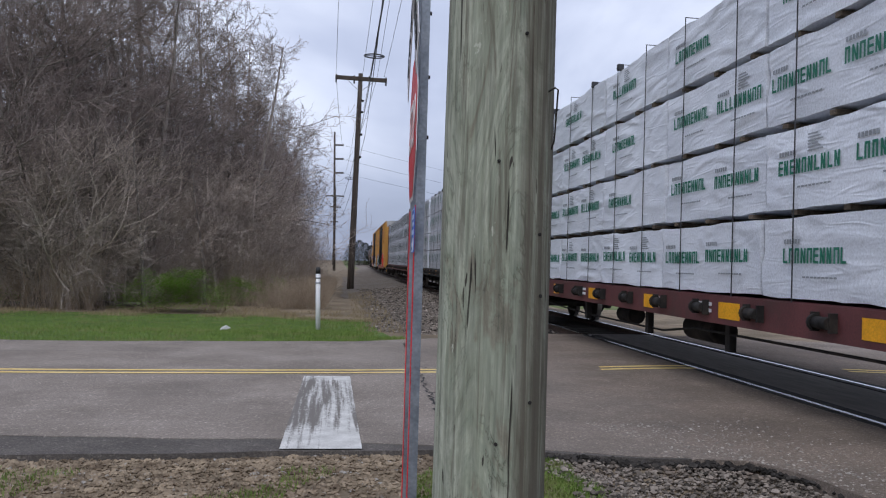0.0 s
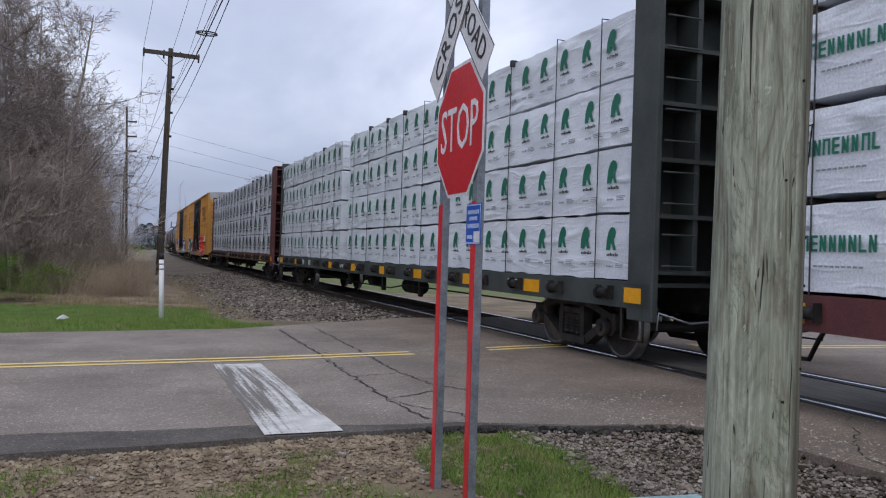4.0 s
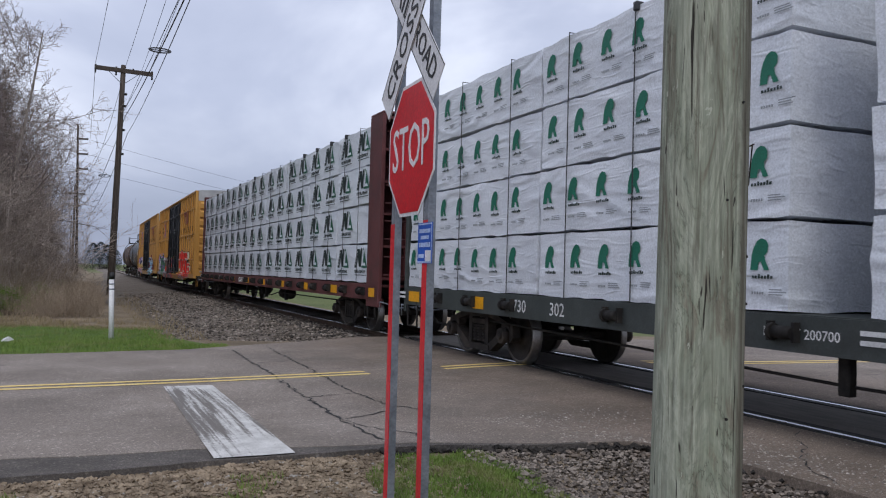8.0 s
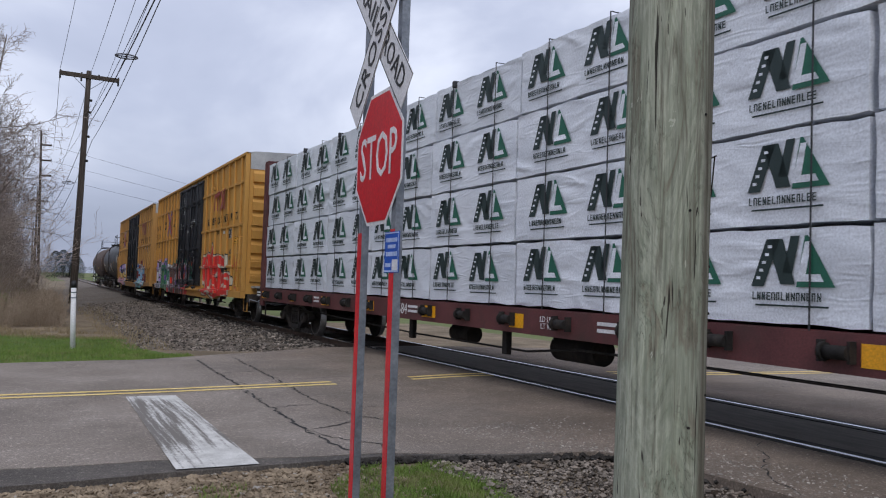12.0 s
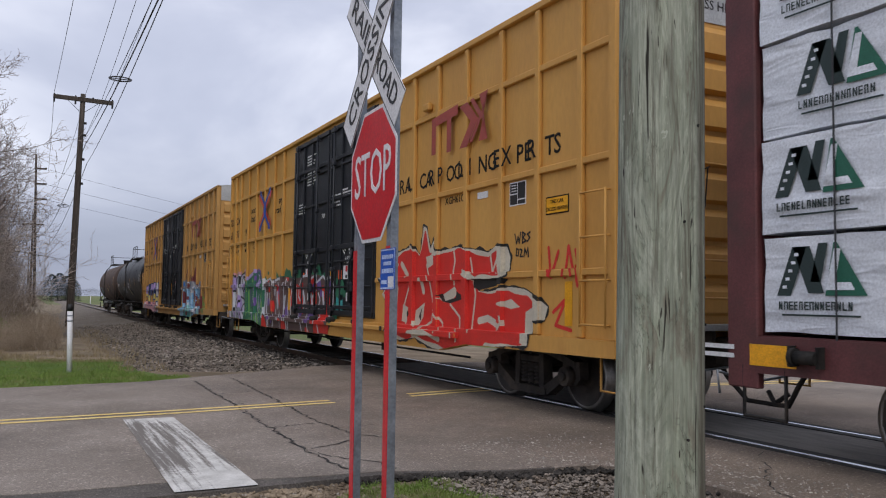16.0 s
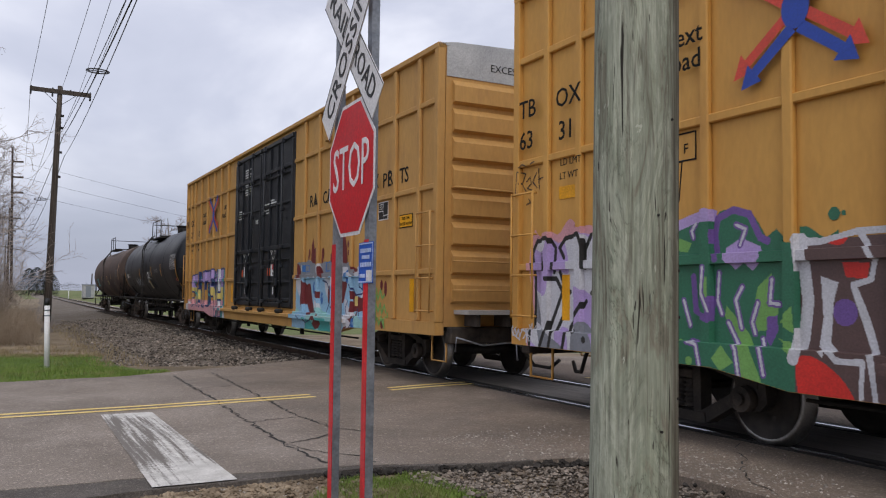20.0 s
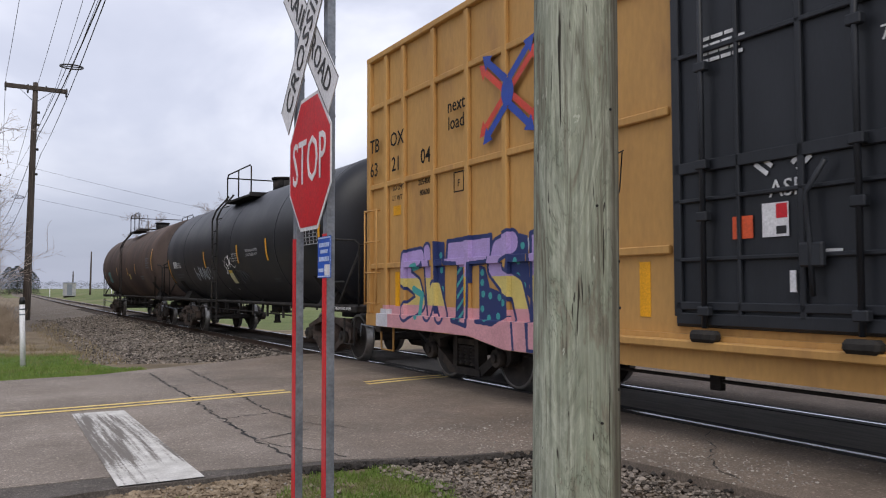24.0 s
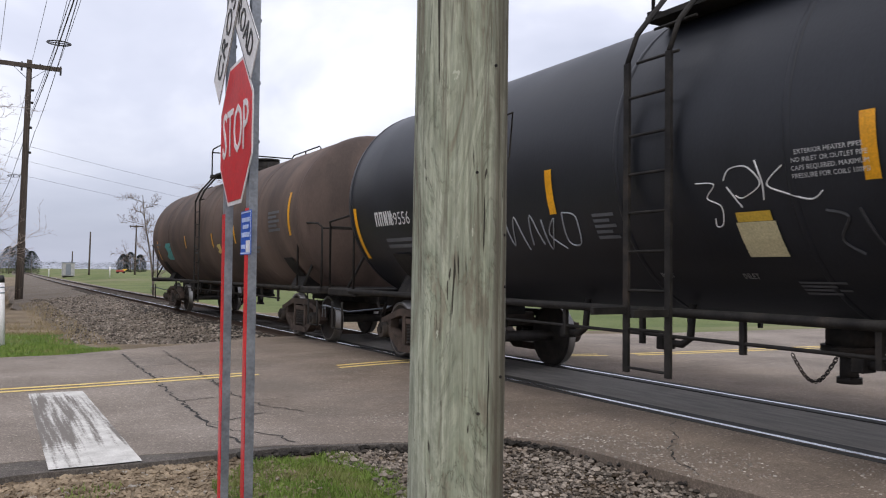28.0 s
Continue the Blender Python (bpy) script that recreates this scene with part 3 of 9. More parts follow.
BEND_Y = [-500, 4, 14, 30, 48, 80, 120, 220, 900]
BEND_SLOPE = [0, 0, -0.007, -0.007, 0, 0.005, 0.011, 0.014, 0.014]
BEND_AT = np.arange(-500, 900, 0.5)
BEND_X = np.cumsum(np.interp(BEND_AT, BEND_Y, BEND_SLOPE)) * 0.5
TRACK_X = 5.62


def bend(y):
    """How far the track's line strays sideways: a little to one side, then away on a long curve."""
    return float(np.interp(y, BEND_AT, BEND_X))


def on(line, x):
    return float(np.interp(x, [p[0] for p in line], [p[1] for p in line]))


def smooth(a, b, v):
    k = min(1.0, max(0.0, (v - a) / (b - a)))
    return k * k * (3 - 2 * k)


def ground_z(x, y):
    z = -0.05
    z -= 0.33 * smooth(14.3, 21.5, y) * (1 - 0.35 * smooth(60, 150, y))
    z -= 0.10 * smooth(4.5, 1.0, y)
    z -= 0.42 * smooth(36, 50, y) * smooth(85, 62, y) * smooth(1.4, 0.2, x)
    if y < 6:
        z -= 0.12 * smooth(3.4, 2.4, x) * smooth(6.0, 4.4, y) * smooth(1.4, 2.2, x)
    z += 0.75 * smooth(70, 170, y) * smooth(8, 15, x)
    z += 0.016 * noise.noise((x * 1.7, y * 1.7, 0.3)) if y < 40 else 0.1 * noise.noise((x * 0.05, y * 0.05, 0.7))
    return z


def ground_sheet():
    xs = sorted({*[-1500, -700, -300, -150, -80, -50, -35], *[-26 + 1.5 * i for i in range(13)], *[-7 + 0.35 * i for i in range(44)], *[9, 11, 14, 18, 24, 32, 45, 70, 120, 250, 600, 1500]})
    ys = sorted({*[-400, -150, -60, -25, -12, -6], *[-3 + 0.35 * i for i in range(28)], *[7.5, 9, 11, 13, 13.6], *[14 + 0.5 * i for i in range(30)], *[30, 33, 37, 42, 50, 60, 75, 95, 120, 160, 220, 320, 500, 900, 2500]})
    bm = bmesh.new()
    vs = [[bm.verts.new((x, y, ground_z(x, y) - (0.10 if 6.3 < y < 13.4 or (2.6 < x < 10 and 1 < y < 16) else 0))) for x in xs] for y in ys]
    for j in range(len(ys) - 1):
        for i in range(len(xs) - 1):
            f = bm.faces.new((vs[j][i], vs[j][i + 1], vs[j + 1][i + 1], vs[j + 1][i]))
            cx, cy = (xs[i] + xs[i + 1]) / 2, (ys[j] + ys[j + 1]) / 2
            f.smooth = True
            if cy > 14.4 and cx > 12.5 or cy > 34 and cx > 9.5 or cy > 150 and cx > 1 or cx > 10 and cy < 5:
                f.material_index = 1
            elif 13.2 < cy < 25.5 - 0.35 * max(0, cx + 3) and cx < 1.0:
                f.material_index = 2
    return solid("ground", bm, (GROUND, FIELD, LAWN), "brown earth with lawn strips and an open green field", "ground", kind="structure")


ground_sheet()


def sheet(name, xs, lo, hi, rows, zf, thick, material, label, category):
    """A paved strip between two edge lines, with its own thickness."""
    bm = bmesh.new()
    top = []
    for x in xs:
        a, b = lo(x), hi(x)
        top.append([bm.verts.new((x, a + (b - a) * j / rows, zf(x, a + (b - a) * j / rows))) for j in range(rows + 1)])
    for c, d in zip(top, top[1:]):
        for j in range(rows):
            bm.faces.new((c[j], d[j], d[j + 1], c[j + 1]))
    edge = [e for e in bm.edges if e.is_boundary]
    r = bmesh.ops.extrude_edge_only(bm, edges=edge)
    for v in r["geom"]:
        if isinstance(v, bmesh.types.BMVert):
            v.co.z -= thick
            v.co.x += 0.012 * noise.noise(v.co * 4)
            v.co.y += 0.02 * noise.noise(v.co * 5)
    fixed(bm)
    return solid(name, bm, material, label, category, kind="structure")


def ragged(line, amount, f):
    return lambda x: on(line, x) + amount * noise.noise((x * f, line[0][1], 2.0)) + amount * 0.4 * noise.noise((x * f * 5, 1.0, line[0][1]))


near_edge, far_edge = ragged(NEAR_EDGE, 0.045, 1.3), ragged(FAR_EDGE, 0.05, 1.0)
STRIP = ((-60, 0.75), (-2.5, 0.62), (-0.4, 0.40), (0.5, 0.20), (1.4, 0.07), (2.6, 0.04))


def crown(x, y):
    return 0.03 * (1 - ((y - 10) / 4.5) ** 2) * smooth(2.5, -1, x) if 5 < y < 15 else 0.0


def bump_z(x, y):
    """The pavement climbs to the rails on both sides."""
    return 0.046 * smooth(2.2, 4.7, x) * smooth(9.4, 6.5, x)


xs_road = [-60, -40, -25, -15, -10, -8] + [-7 + 0.15 * i for i in range(65)]
seam = lambda x: near_edge(x) + on(STRIP, x) + 0.03 * noise.noise((x * 2, 4.0, 0))
sheet("road", xs_road, seam, far_edge, 14, lambda x, y: bump_z(x, y), 0.12, ASPHALT, "worn grey-brown two-lane asphalt road with cracks", "road")
sheet("road_shoulder", [x for x in xs_road if x < 2.61], near_edge, lambda x: seam(x) - 0.002, 3, lambda x, y: bump_z(x, y) - 0.004, 0.12, ASPHALT_DARK, "darker newer asphalt along the road edge", "road")

APRON_NEAR = ((2.6, 5.80), (3.0, 5.70), (3.2, 5.25), (3.3, 4.2), (3.36, 3.4), (3.5, 1.6), (3.8, 0.8), (9, 0.8), (9.4, 5.2))
apron_lo = ragged(APRON_NEAR, 0.06, 2.2)
steps = lambda a, b, n: [a + (b - a) * i / n for i in range(n + 1)]
sheet("crossing_pavement", steps(2.602, 4.835, 40), apron_lo, far_edge, 26, bump_z, 0.14, ASPHALT, "dusty patched asphalt apron beside the rails", "pavement")
sheet("crossing_pavement", steps(6.42, 9.4, 14), apron_lo, far_edge, 20, bump_z, 0.14, ASPHALT, "dusty patched asphalt apron beside the rails", "pavement")
sheet("crossing_panel", steps(4.985, 6.255, 4), lambda x: 0.8, lambda x: 16.1, 24, lambda x, y: 0.040, 0.16, PANEL, "grey rubbed asphalt panel between the rails", "pavement")
sheet("road", [9.402, 12, 16, 22, 30, 45, 60], lambda x: on(((9.4, 5.9), (60, 3.6)), x), far_edge, 8, lambda x, y: 0.0, 0.12, ASPHALT, "worn grey-brown two-lane asphalt road with cracks", "road")


def stripe(name, x0, x1, shift, label):
    n = max(4, int((x1 - x0) / 0.25)) if x1 - x0 < 12 else 60
    bm = bmesh.new()
    rows = []
    for i in range(n + 1):
        x = x0 + (x1 - x0) * i / n
        y = on(LINE_Y, x) + shift
        w = 0.056 + 0.008 * noise.noise((x * 6, shift, 0))
        rows.append([bm.verts.new((x, y + s, bump_z(x, y) + 0.005)) for s in (-w, w)])
    for a, b in zip(rows, rows[1:]):
        bm.faces.new((a[0], b[0], b[1], a[1]))
    ob = solid(name, bm, YELLOW_LINE, label, "road marking", "double yellow centre line", "structure")
    return ob


for x0, x1 in ((-60, 2.32), (3.47, 4.83), (6.98, 8.1), (8.7, 60)):
    for sh in (-0.12, 0.12):
        stripe("yellow_line", x0 + (0.06 if sh > 0 else 0), x1, sh, "faded yellow centre line paint on asphalt")

bm = bmesh.new()
bmesh.ops.create_grid(bm, x_segments=6, y_segments=24, size=0.5)
for v in bm.verts:
    v.co.x = v.co.x * (0.595 - 0.06 * (v.co.y + 0.5)) + 0.02 * (v.co.y + 0.5) + 0.006 * noise.noise(v.co * 20)
    v.co.y = v.co.y * 3.76 + 0.01 * noise.noise(v.co * 17)
    v.co.z = 0.006
solid("stop_line", bm, BAR_PAINT, "worn white stop line painted on the asphalt", "road marking", kind="structure", at=pose(-0.10, 7.98, 0, 0, 0, 0.6))


def crack(points, width, seed):
    rnd = random.Random(seed)
    pts = []
    for (x0, y0), (x1, y1) in zip(points, points[1:]):
        n = max(3, int(math.hypot(x1 - x0, y1 - y0) / 0.07))
        pts += [(x0 + (x1 - x0) * i / n + rnd.uniform(-0.035, 0.035), y0 + (y1 - y0) * i / n + rnd.uniform(-0.03, 0.03)) for i in range(n)]
    bm = bmesh.new()
    prev = None
    for i, (x, y) in enumerate(pts):
        a, b = pts[max(i - 1, 0)], pts[min(i + 1, len(pts) - 1)]
        t = Vector((b[0] - a[0], b[1] - a[1])).normalized()
        w = width * rnd.uniform(0.15, 0.8)
        q = [bm.verts.new((x - t.y * s * w, y + t.x * s * w, bump_z(x, y) + 0.004)) for s in (-1, 1)]
        if prev:
            bm.faces.new((prev[0], q[0], q[1], prev[1]))
        prev = q
    fixed(bm)
    return solid("road_crack", bm, CRACK, "dark tar-filled crack in the asphalt", "crack", "cracks across the road", "structure")


for i, (pts, w) in enumerate((
        (((1.10, 13.9), (1.04, 10.7), (0.99, 8.7), (0.95, 7.35), (1.00, 6.3)), 0.026),
        (((1.78, 14.3), (1.66, 10.8), (1.60, 9.0), (1.66, 8.1), (1.95, 7.5)), 0.022),
        (((0.95, 7.35), (1.25, 7.5), (1.64, 7.75)), 0.024),
        (((0.99, 8.7), (1.3, 8.82), (1.6, 8.9)), 0.016),
        (((1.07, 12.0), (1.4, 12.1), (1.70, 12.2)), 0.015),
        (((1.05, 10.9), (1.30, 10.6), (1.65, 10.7)), 0.014),
        (((1.70, 11.4), (2.1, 11.1), (2.5, 11.3)), 0.010),
        (((0.96, 7.35), (1.12, 6.9), (1.35, 6.55), (1.38, 6.2)), 0.016),
        (((1.62, 8.5), (1.9, 8.45), (2.2, 8.6)), 0.010),
        (((4.1, 4.9), (3.75, 4.65), (3.55, 4.35), (3.38, 3.9)), 0.012),
        (((4.1, 4.9), (4.35, 5.3), (4.7, 5.5)), 0.008),
        (((-4.8, 12.0), (-3.2, 12.15), (-2.0, 12.3)), 0.012),
        (((7.2, 8.6), (9.0, 8.9), (12.0, 8.7)), 0.012))):
    crack(pts, w, i)


def rail(x):
    t = thing("rail", "rusty steel rail with a polished head", "rail", "rails of the track", "structure")
    def swept(outline):
        bm = bmesh.new()
        ys = [-60, 4] + [8 + 4 * i for i in range(40)] + [180 + 12 * i for i in range(21)]
        rings = [[bm.verts.new((h + bend(y), y, v)) for h, v in outline] for y in ys]
        k = len(outline)
        for a, b in zip(rings, rings[1:]):
            for i in range(k):
                bm.faces.new((a[i], b[i], b[(i + 1) % k], a[(i + 1) % k]))
        bm.faces.new(rings[0])
        bm.faces.new(rings[-1][::-1])
        return fixed(bm)

    part("web", swept([(-0.07, -0.13), (0.07, -0.13), (0.07, -0.115), (0.012, -0.10), (0.012, -0.03), (0.034, -0.02), (0.034, -0.004), (-0.034, -0.004), (-0.034, -0.02), (-0.012, -0.03), (-0.012, -0.10), (-0.07, -0.115)]), RAIL_SIDE, t)
    part("head", swept([(-0.032, -0.004), (0.032, -0.004), (0.032, 0.0), (-0.032, 0.0)]), RAIL_TOP, t, "polished running surface")
    t.matrix_basis = pose(x, 0, 0.052)


for x in RAILS:
    rail(x)

for x0, x1, label in ((4.745, 4.832, "black rubber seal along the rail"), (4.925, 5.06, "black rubber flangeway along the rail"), (6.20, 6.318, "black rubber flangeway along the rail"), (6.424, 6.50, "black rubber seal along the rail")):
    seal = block(x0, x1, 0.85, 15.7, -0.08, 0.0505, bevel=0.004)
    solid("rubber_seal", seal, CRACK, label, "rail seal", "rubber seals of the crossing", "structure")

BALLAST_PROFILE = ((-0.2, -0.95), (0.3, -0.43), (1.0, -0.38), (2.2, -0.30), (3.3, -0.19), (3.9, -0.125), (4.3, -0.085), (5.62, -0.075), (6.9, -0.09), (7.8, -0.22), (9.2, -0.42))


def ballast_bed(name, y0, y1, step):
    bm = bmesh.new()
    xs = steps(0.3, 9.2, 36)
    ys = [y0]
    while ys[-1] < y1:
        ys.append(ys[-1] + step * (1 + max(0, ys[-1] - 30) * 0.12))
    rows = []
    for y in ys:
        fade = smooth(15.0, 17.5, y) if y > 0 else 1.0
        rows.append([bm.verts.new((x + bend(y) + (0.25 * noise.noise((y * 0.6, 9, x)) if x < 1.2 else 0), y, on(BALLAST_PROFILE, x) * (0.55 + 0.45 * fade) + 0.03 * noise.noise((x * 3, y * 3, 1)))) for x in xs])
    for a, b in zip(rows, rows[1:]):
        for i in range(len(xs) - 1):
            f = bm.faces.new((a[i], a[i + 1], b[i + 1], b[i]))
            f.smooth = True
            # the first 40 rows along the track's middle take the darker ballast
            f.material_index = 1 if 3.95 < (xs[i] + xs[i + 1]) / 2 < 7.2 and ys[0] > 0 and rows.index(a) < 40 else 0
    return solid(name, bm, (BALLAST, BALLAST_DARK), "grey-brown crushed stone ballast under the track", "ballast", kind="structure")


ballast_bed("ballast_bed", 14.9, 420, 0.45)
ballast_bed("ballast_bed", -40, 0.9, 1.2)

sl = mesh_of("sleeper", block(-1.28, 1.28, -0.11, 0.11, -0.10, 0.0, bevel=0.012), SLEEPER)
sleepers = thing("sleepers", "row of dark creosoted wooden sleepers in ballast", "sleepers", kind="structure")
for i in range(90):
    part("sleeper", sl, SLEEPER, sleepers, at=pose(TRACK_X + bend(16.6 + i * 0.52) + random.uniform(-0.03, 0.03), 16.6 + i * 0.52, -0.062, 0, 0, random.uniform(-1, 1)))


# ---------------------------------------------------------------- loose stones and grass
def cloud(name, verts, faces, places, material, label, category):
    """Many small copies of one little shape joined into one mesh. places: x, y, z, scale, turn, lean."""
    v, p = np.array(verts, float), np.array(places, float)
    c, s = np.cos(p[:, 4])[:, None], np.sin(p[:, 4])[:, None]
    q = v[None] * p[:, 3][:, None, None]
    tilt = p[:, 5][:, None]
    x, y, z = q[..., 0] + q[..., 2] * tilt, q[..., 1] + 0.5 * q[..., 2] * tilt, q[..., 2]
    out = np.stack([c * x - s * y + p[:, 0:1], s * x + c * y + p[:, 1:2], z + p[:, 2:3]], -1).reshape(-1, 3)
    fs = (np.array(faces)[None] + (np.arange(len(p)) * len(v))[:, None, None]).reshape(-1, len(faces[0]))
    me = bpy.data.meshes.new(name)
    me.from_pydata(out.tolist(), [], fs.tolist())
    me.materials.append(material)
    return tagged(new(name, me), label, category, kind="stuff")


ROCK_V = ((0.5, 0.05, 0.1), (0.05, 0.46, 0.0), (-0.48, -0.06, 0.05), (-0.02, -0.42, 0.08), (0.08, 0.02, 0.38), (0.0, 0.0, -0.3), (0.3, 0.3, 0.22), (-0.25, -0.3, 0.25))
ROCK_F = ((0, 6, 4), (6, 1, 4), (1, 2, 4), (2, 7, 4), (7, 3, 4), (3, 0, 4), (0, 5, 1), (1, 5, 2), (2, 5, 3), (3, 5, 0), (0, 1, 6), (2, 3, 7))


def stones(name, n, where, zf, size, seed, material, label, lift=0.2):
    rnd = random.Random(seed)
    rows = []
    while len(rows) < n:
        x, y = where(rnd)
        if x is None:
            continue
        s = rnd.uniform(*size) * (1.6 if rnd.random() < 0.06 else 1)
        rows.append((x, y, zf(x, y) + s * rnd.uniform(0.02, lift), s, rnd.uniform(0, 6.28), rnd.uniform(-0.5, 0.5)))
    return cloud(name, ROCK_V, ROCK_F, rows, material, label, "stones")


def tuft(x, y, f, cut):
    return noise.noise((x * f, y * f, 5.5)) > cut


def verge_gravel(r):
    x = r.uniform(-5, 1.15)
    y = on(NEAR_EDGE, x) + 0.1 - abs(r.gauss(0, 0.75))
    return (x, y) if y > 4.0 else (None, None)


def near_ballast(r):
    x, y = r.uniform(1.15, 3.45), r.uniform(2.2, 5.9)
    edge = on(((2.6, 3.2), (3.4, 3.32), (4.2, 3.27), (5.2, 3.15), (5.5, 3.0), (5.75, 2.6)), y)
    return (x, y) if x < edge and y < on(NEAR_EDGE, x) - 0.03 and x > 1.5 + 0.2 * noise.noise((y * 2, 3, 1)) else (None, None)


def line_ballast(r):
    y = 15.3 + 34 * r.random() ** 1.8
    x = r.uniform(1.0 + 0.3 * noise.noise((y, 2, 2)), 4.75)
    return (x, y) if y > on(FAR_EDGE, x) + 0.05 else (None, None)


bed_z = lambda x, y: on(BALLAST_PROFILE, x - bend(y)) * (0.55 + 0.45 * smooth(15.0, 17.5, y))
stones("verge_gravel", 15000, verge_gravel, ground_z, (0.014, 0.042), 5, PEBBLE, "brown loose gravel along the road edge")
stones("ballast_stones", 16000, near_ballast, ground_z, (0.013, 0.042), 6, STONE, "grey-brown loose crushed stone beside the road", 0.5)


def broken_edge(r):
    x = r.uniform(0.9, 3.32)
    y = r.uniform(4.0, 6.2)
    d = y - (on(NEAR_EDGE, x) if x < 2.8 else on(APRON_NEAR, x))
    return (x, y) if -0.10 + 0.04 * noise.noise((x * 3, 1, 7)) < d < 0.0 else (None, None)


# crumbs of asphalt whose near-black colour stands in for the edge's shadow
stones("broken_asphalt_edge", 900, broken_edge, ground_z, (0.02, 0.065), 16, CRUMBLE_SHADOW, "crumbled asphalt along the broken road edge, coloured dark for its shadow", 0.5)
stones("track_stones", 11000, line_ballast, bed_z, (0.035, 0.085), 7, STONE, "grey-brown crushed stone beside the track")
PALE_STONE = surface("pale_gravel_chip", (0.26, 0.225, 0.19), (0.46, 0.42, 0.37), 9.0, 0.9, 0.2, 60.0, island=(0.5, 1.3))


def spilled(r):
    """Chips thrown over the paving, thick beside the gravel and thinning towards the rails."""
    y = r.uniform(2.0, 7.2)
    x = on(((2.0, 3.4), (4.2, 3.3), (5.25, 3.2), (5.7, 2.9), (5.9, 2.4), (7.2, 2.2)), y) + abs(r.gauss(0, 0.75))
    return (x, y) if x < 4.7 and tuft(x, y, 1.3, -0.25) else (None, None)


stones("spilled_gravel", 2600, spilled, lambda x, y: bump_z(x, y) - 0.004 if y > on(APRON_NEAR, max(2.6, x)) else -0.2, (0.007, 0.024), 8, PALE_STONE, "small pale stones scattered on the asphalt")

BLADE_V = ((-0.07, 0, 0), (0.07, 0, 0), (-0.045, 0.10, 0.55), (0.045, 0.10, 0.55), (0.0, 0.34, 1.0))
BLADE_F = ((0, 1, 2), (1, 3, 2), (2, 3, 4))


def grass(name, n, where, zf, size, seed, material, label):
    rnd = random.Random(seed)
    rows = []
    while len(rows) < n:
        x, y = where(rnd)
        if x is None:
            continue
        rows.append((x, y, zf(x, y) - 0.01, rnd.uniform(*size), rnd.uniform(0, 6.28), rnd.uniform(-0.5, 0.5)))
    return cloud(name, BLADE_V, BLADE_F, rows, material, label, "grass")


def sign_lawn(r):
    x, y = r.uniform(0.42, 1.8), r.uniform(3.0, 6.02)
    hi = on(((0.4, 5.2), (0.7, 5.7), (1.0, 6.0), (1.6, 5.95), (1.75, 5.6)), x)
    right = on(((3.0, 1.2), (4.0, 1.45), (4.6, 1.64), (5.3, 1.74), (6.0, 1.62)), y) + 0.10 * noise.noise((y * 3, 1, 8))
    left = on(((3.0, 0.6), (4.4, 0.62), (5.0, 0.5), (5.6, 0.55)), y)
    return (x, y) if y < hi and left < x < right and tuft(x, y, 2.2, -0.34) else (None, None)


def near_lawn(r):
    x, y = r.uniform(-3.6, 0.42), r.uniform(2.2, 4.95)
    hi = on(((-3.6, 4.6), (-2.2, 4.9), (-1.6, 4.65), (-1.0, 4.75), (-0.3, 5.0), (0.05, 4.9), (0.3, 4.5), (0.42, 4.0)), x)
    return (x, y) if y < hi and tuft(x, y, 1.6, -0.30 + 0.5 * smooth(-0.8, -1.6, x)) else (None, None)


def verge_tufts(r):
    x, y = r.uniform(-4.5, 1.0), r.uniform(4.2, 5.7)
    return (x, y) if tuft(x, y, 1.1, 0.22) else (None, None)


def far_lawn(r):
    x = 1.2 - 16 * r.random() ** 1.5
    y = on(FAR_EDGE, x) + 0.02 + 11.5 * r.random() ** 1.4
    return (x, y) if y < 25.3 - 0.3 * max(0, x + 3) and (x < 0.7 + 0.4 * noise.noise((y, 0, 4)) or y < 15.6) else (None, None)


def litter_edge(r):
    x = 1.0 - 14 * r.random()
    y = 24.4 - 0.25 * max(0, x + 3) + 0.8 * noise.noise((x * 0.7, 3, 1)) + abs(r.gauss(0, 2.6))
    return (x, y) if tuft(x, y, 0.9, -0.15) else (None, None)


grass("grass", 25000, sign_lawn, ground_z, (0.022, 0.058), 11, BLADE, "short green grass round the sign posts")
grass("grass", 15000, near_lawn, ground_z, (0.022, 0.055), 12, BLADE, "short green grass on the verge")
grass("grass", 2600, verge_tufts, ground_z, (0.02, 0.06), 13, BLADE, "sparse grass tufts in roadside gravel")
grass("dry_grass", 1500, verge_tufts, ground_z, (0.02, 0.05), 14, DRY_BLADE, "dry straw grass in roadside gravel")
grass("grass", 60000, far_lawn, ground_z, (0.04, 0.085), 15, BLADE, "mown green grass strip beyond the road")
grass("dry_grass", 14000, litter_edge, ground_z, (0.03, 0.13), 16, DRY_BLADE, "dry tan grass and litter at the wood's edge")
grass("dry_grass", 2600, lambda r: (r.uniform(0.4, 1.6), 15.2 + 30 * r.random() ** 1.6), lambda x, y: bed_z(x, y), (0.05, 0.16), 17, DRY_BLADE, "dry grass along the ballast edge")

# ---------------------------------------------------------------- near pole, crossing sign, pedestal
AWAY = Matrix(((0, 0, -1, 0), (-1, 0, 0, 0), (0, 1, 0, 0), (0, 0, 0, 1)))  # lettering that faces the -x side


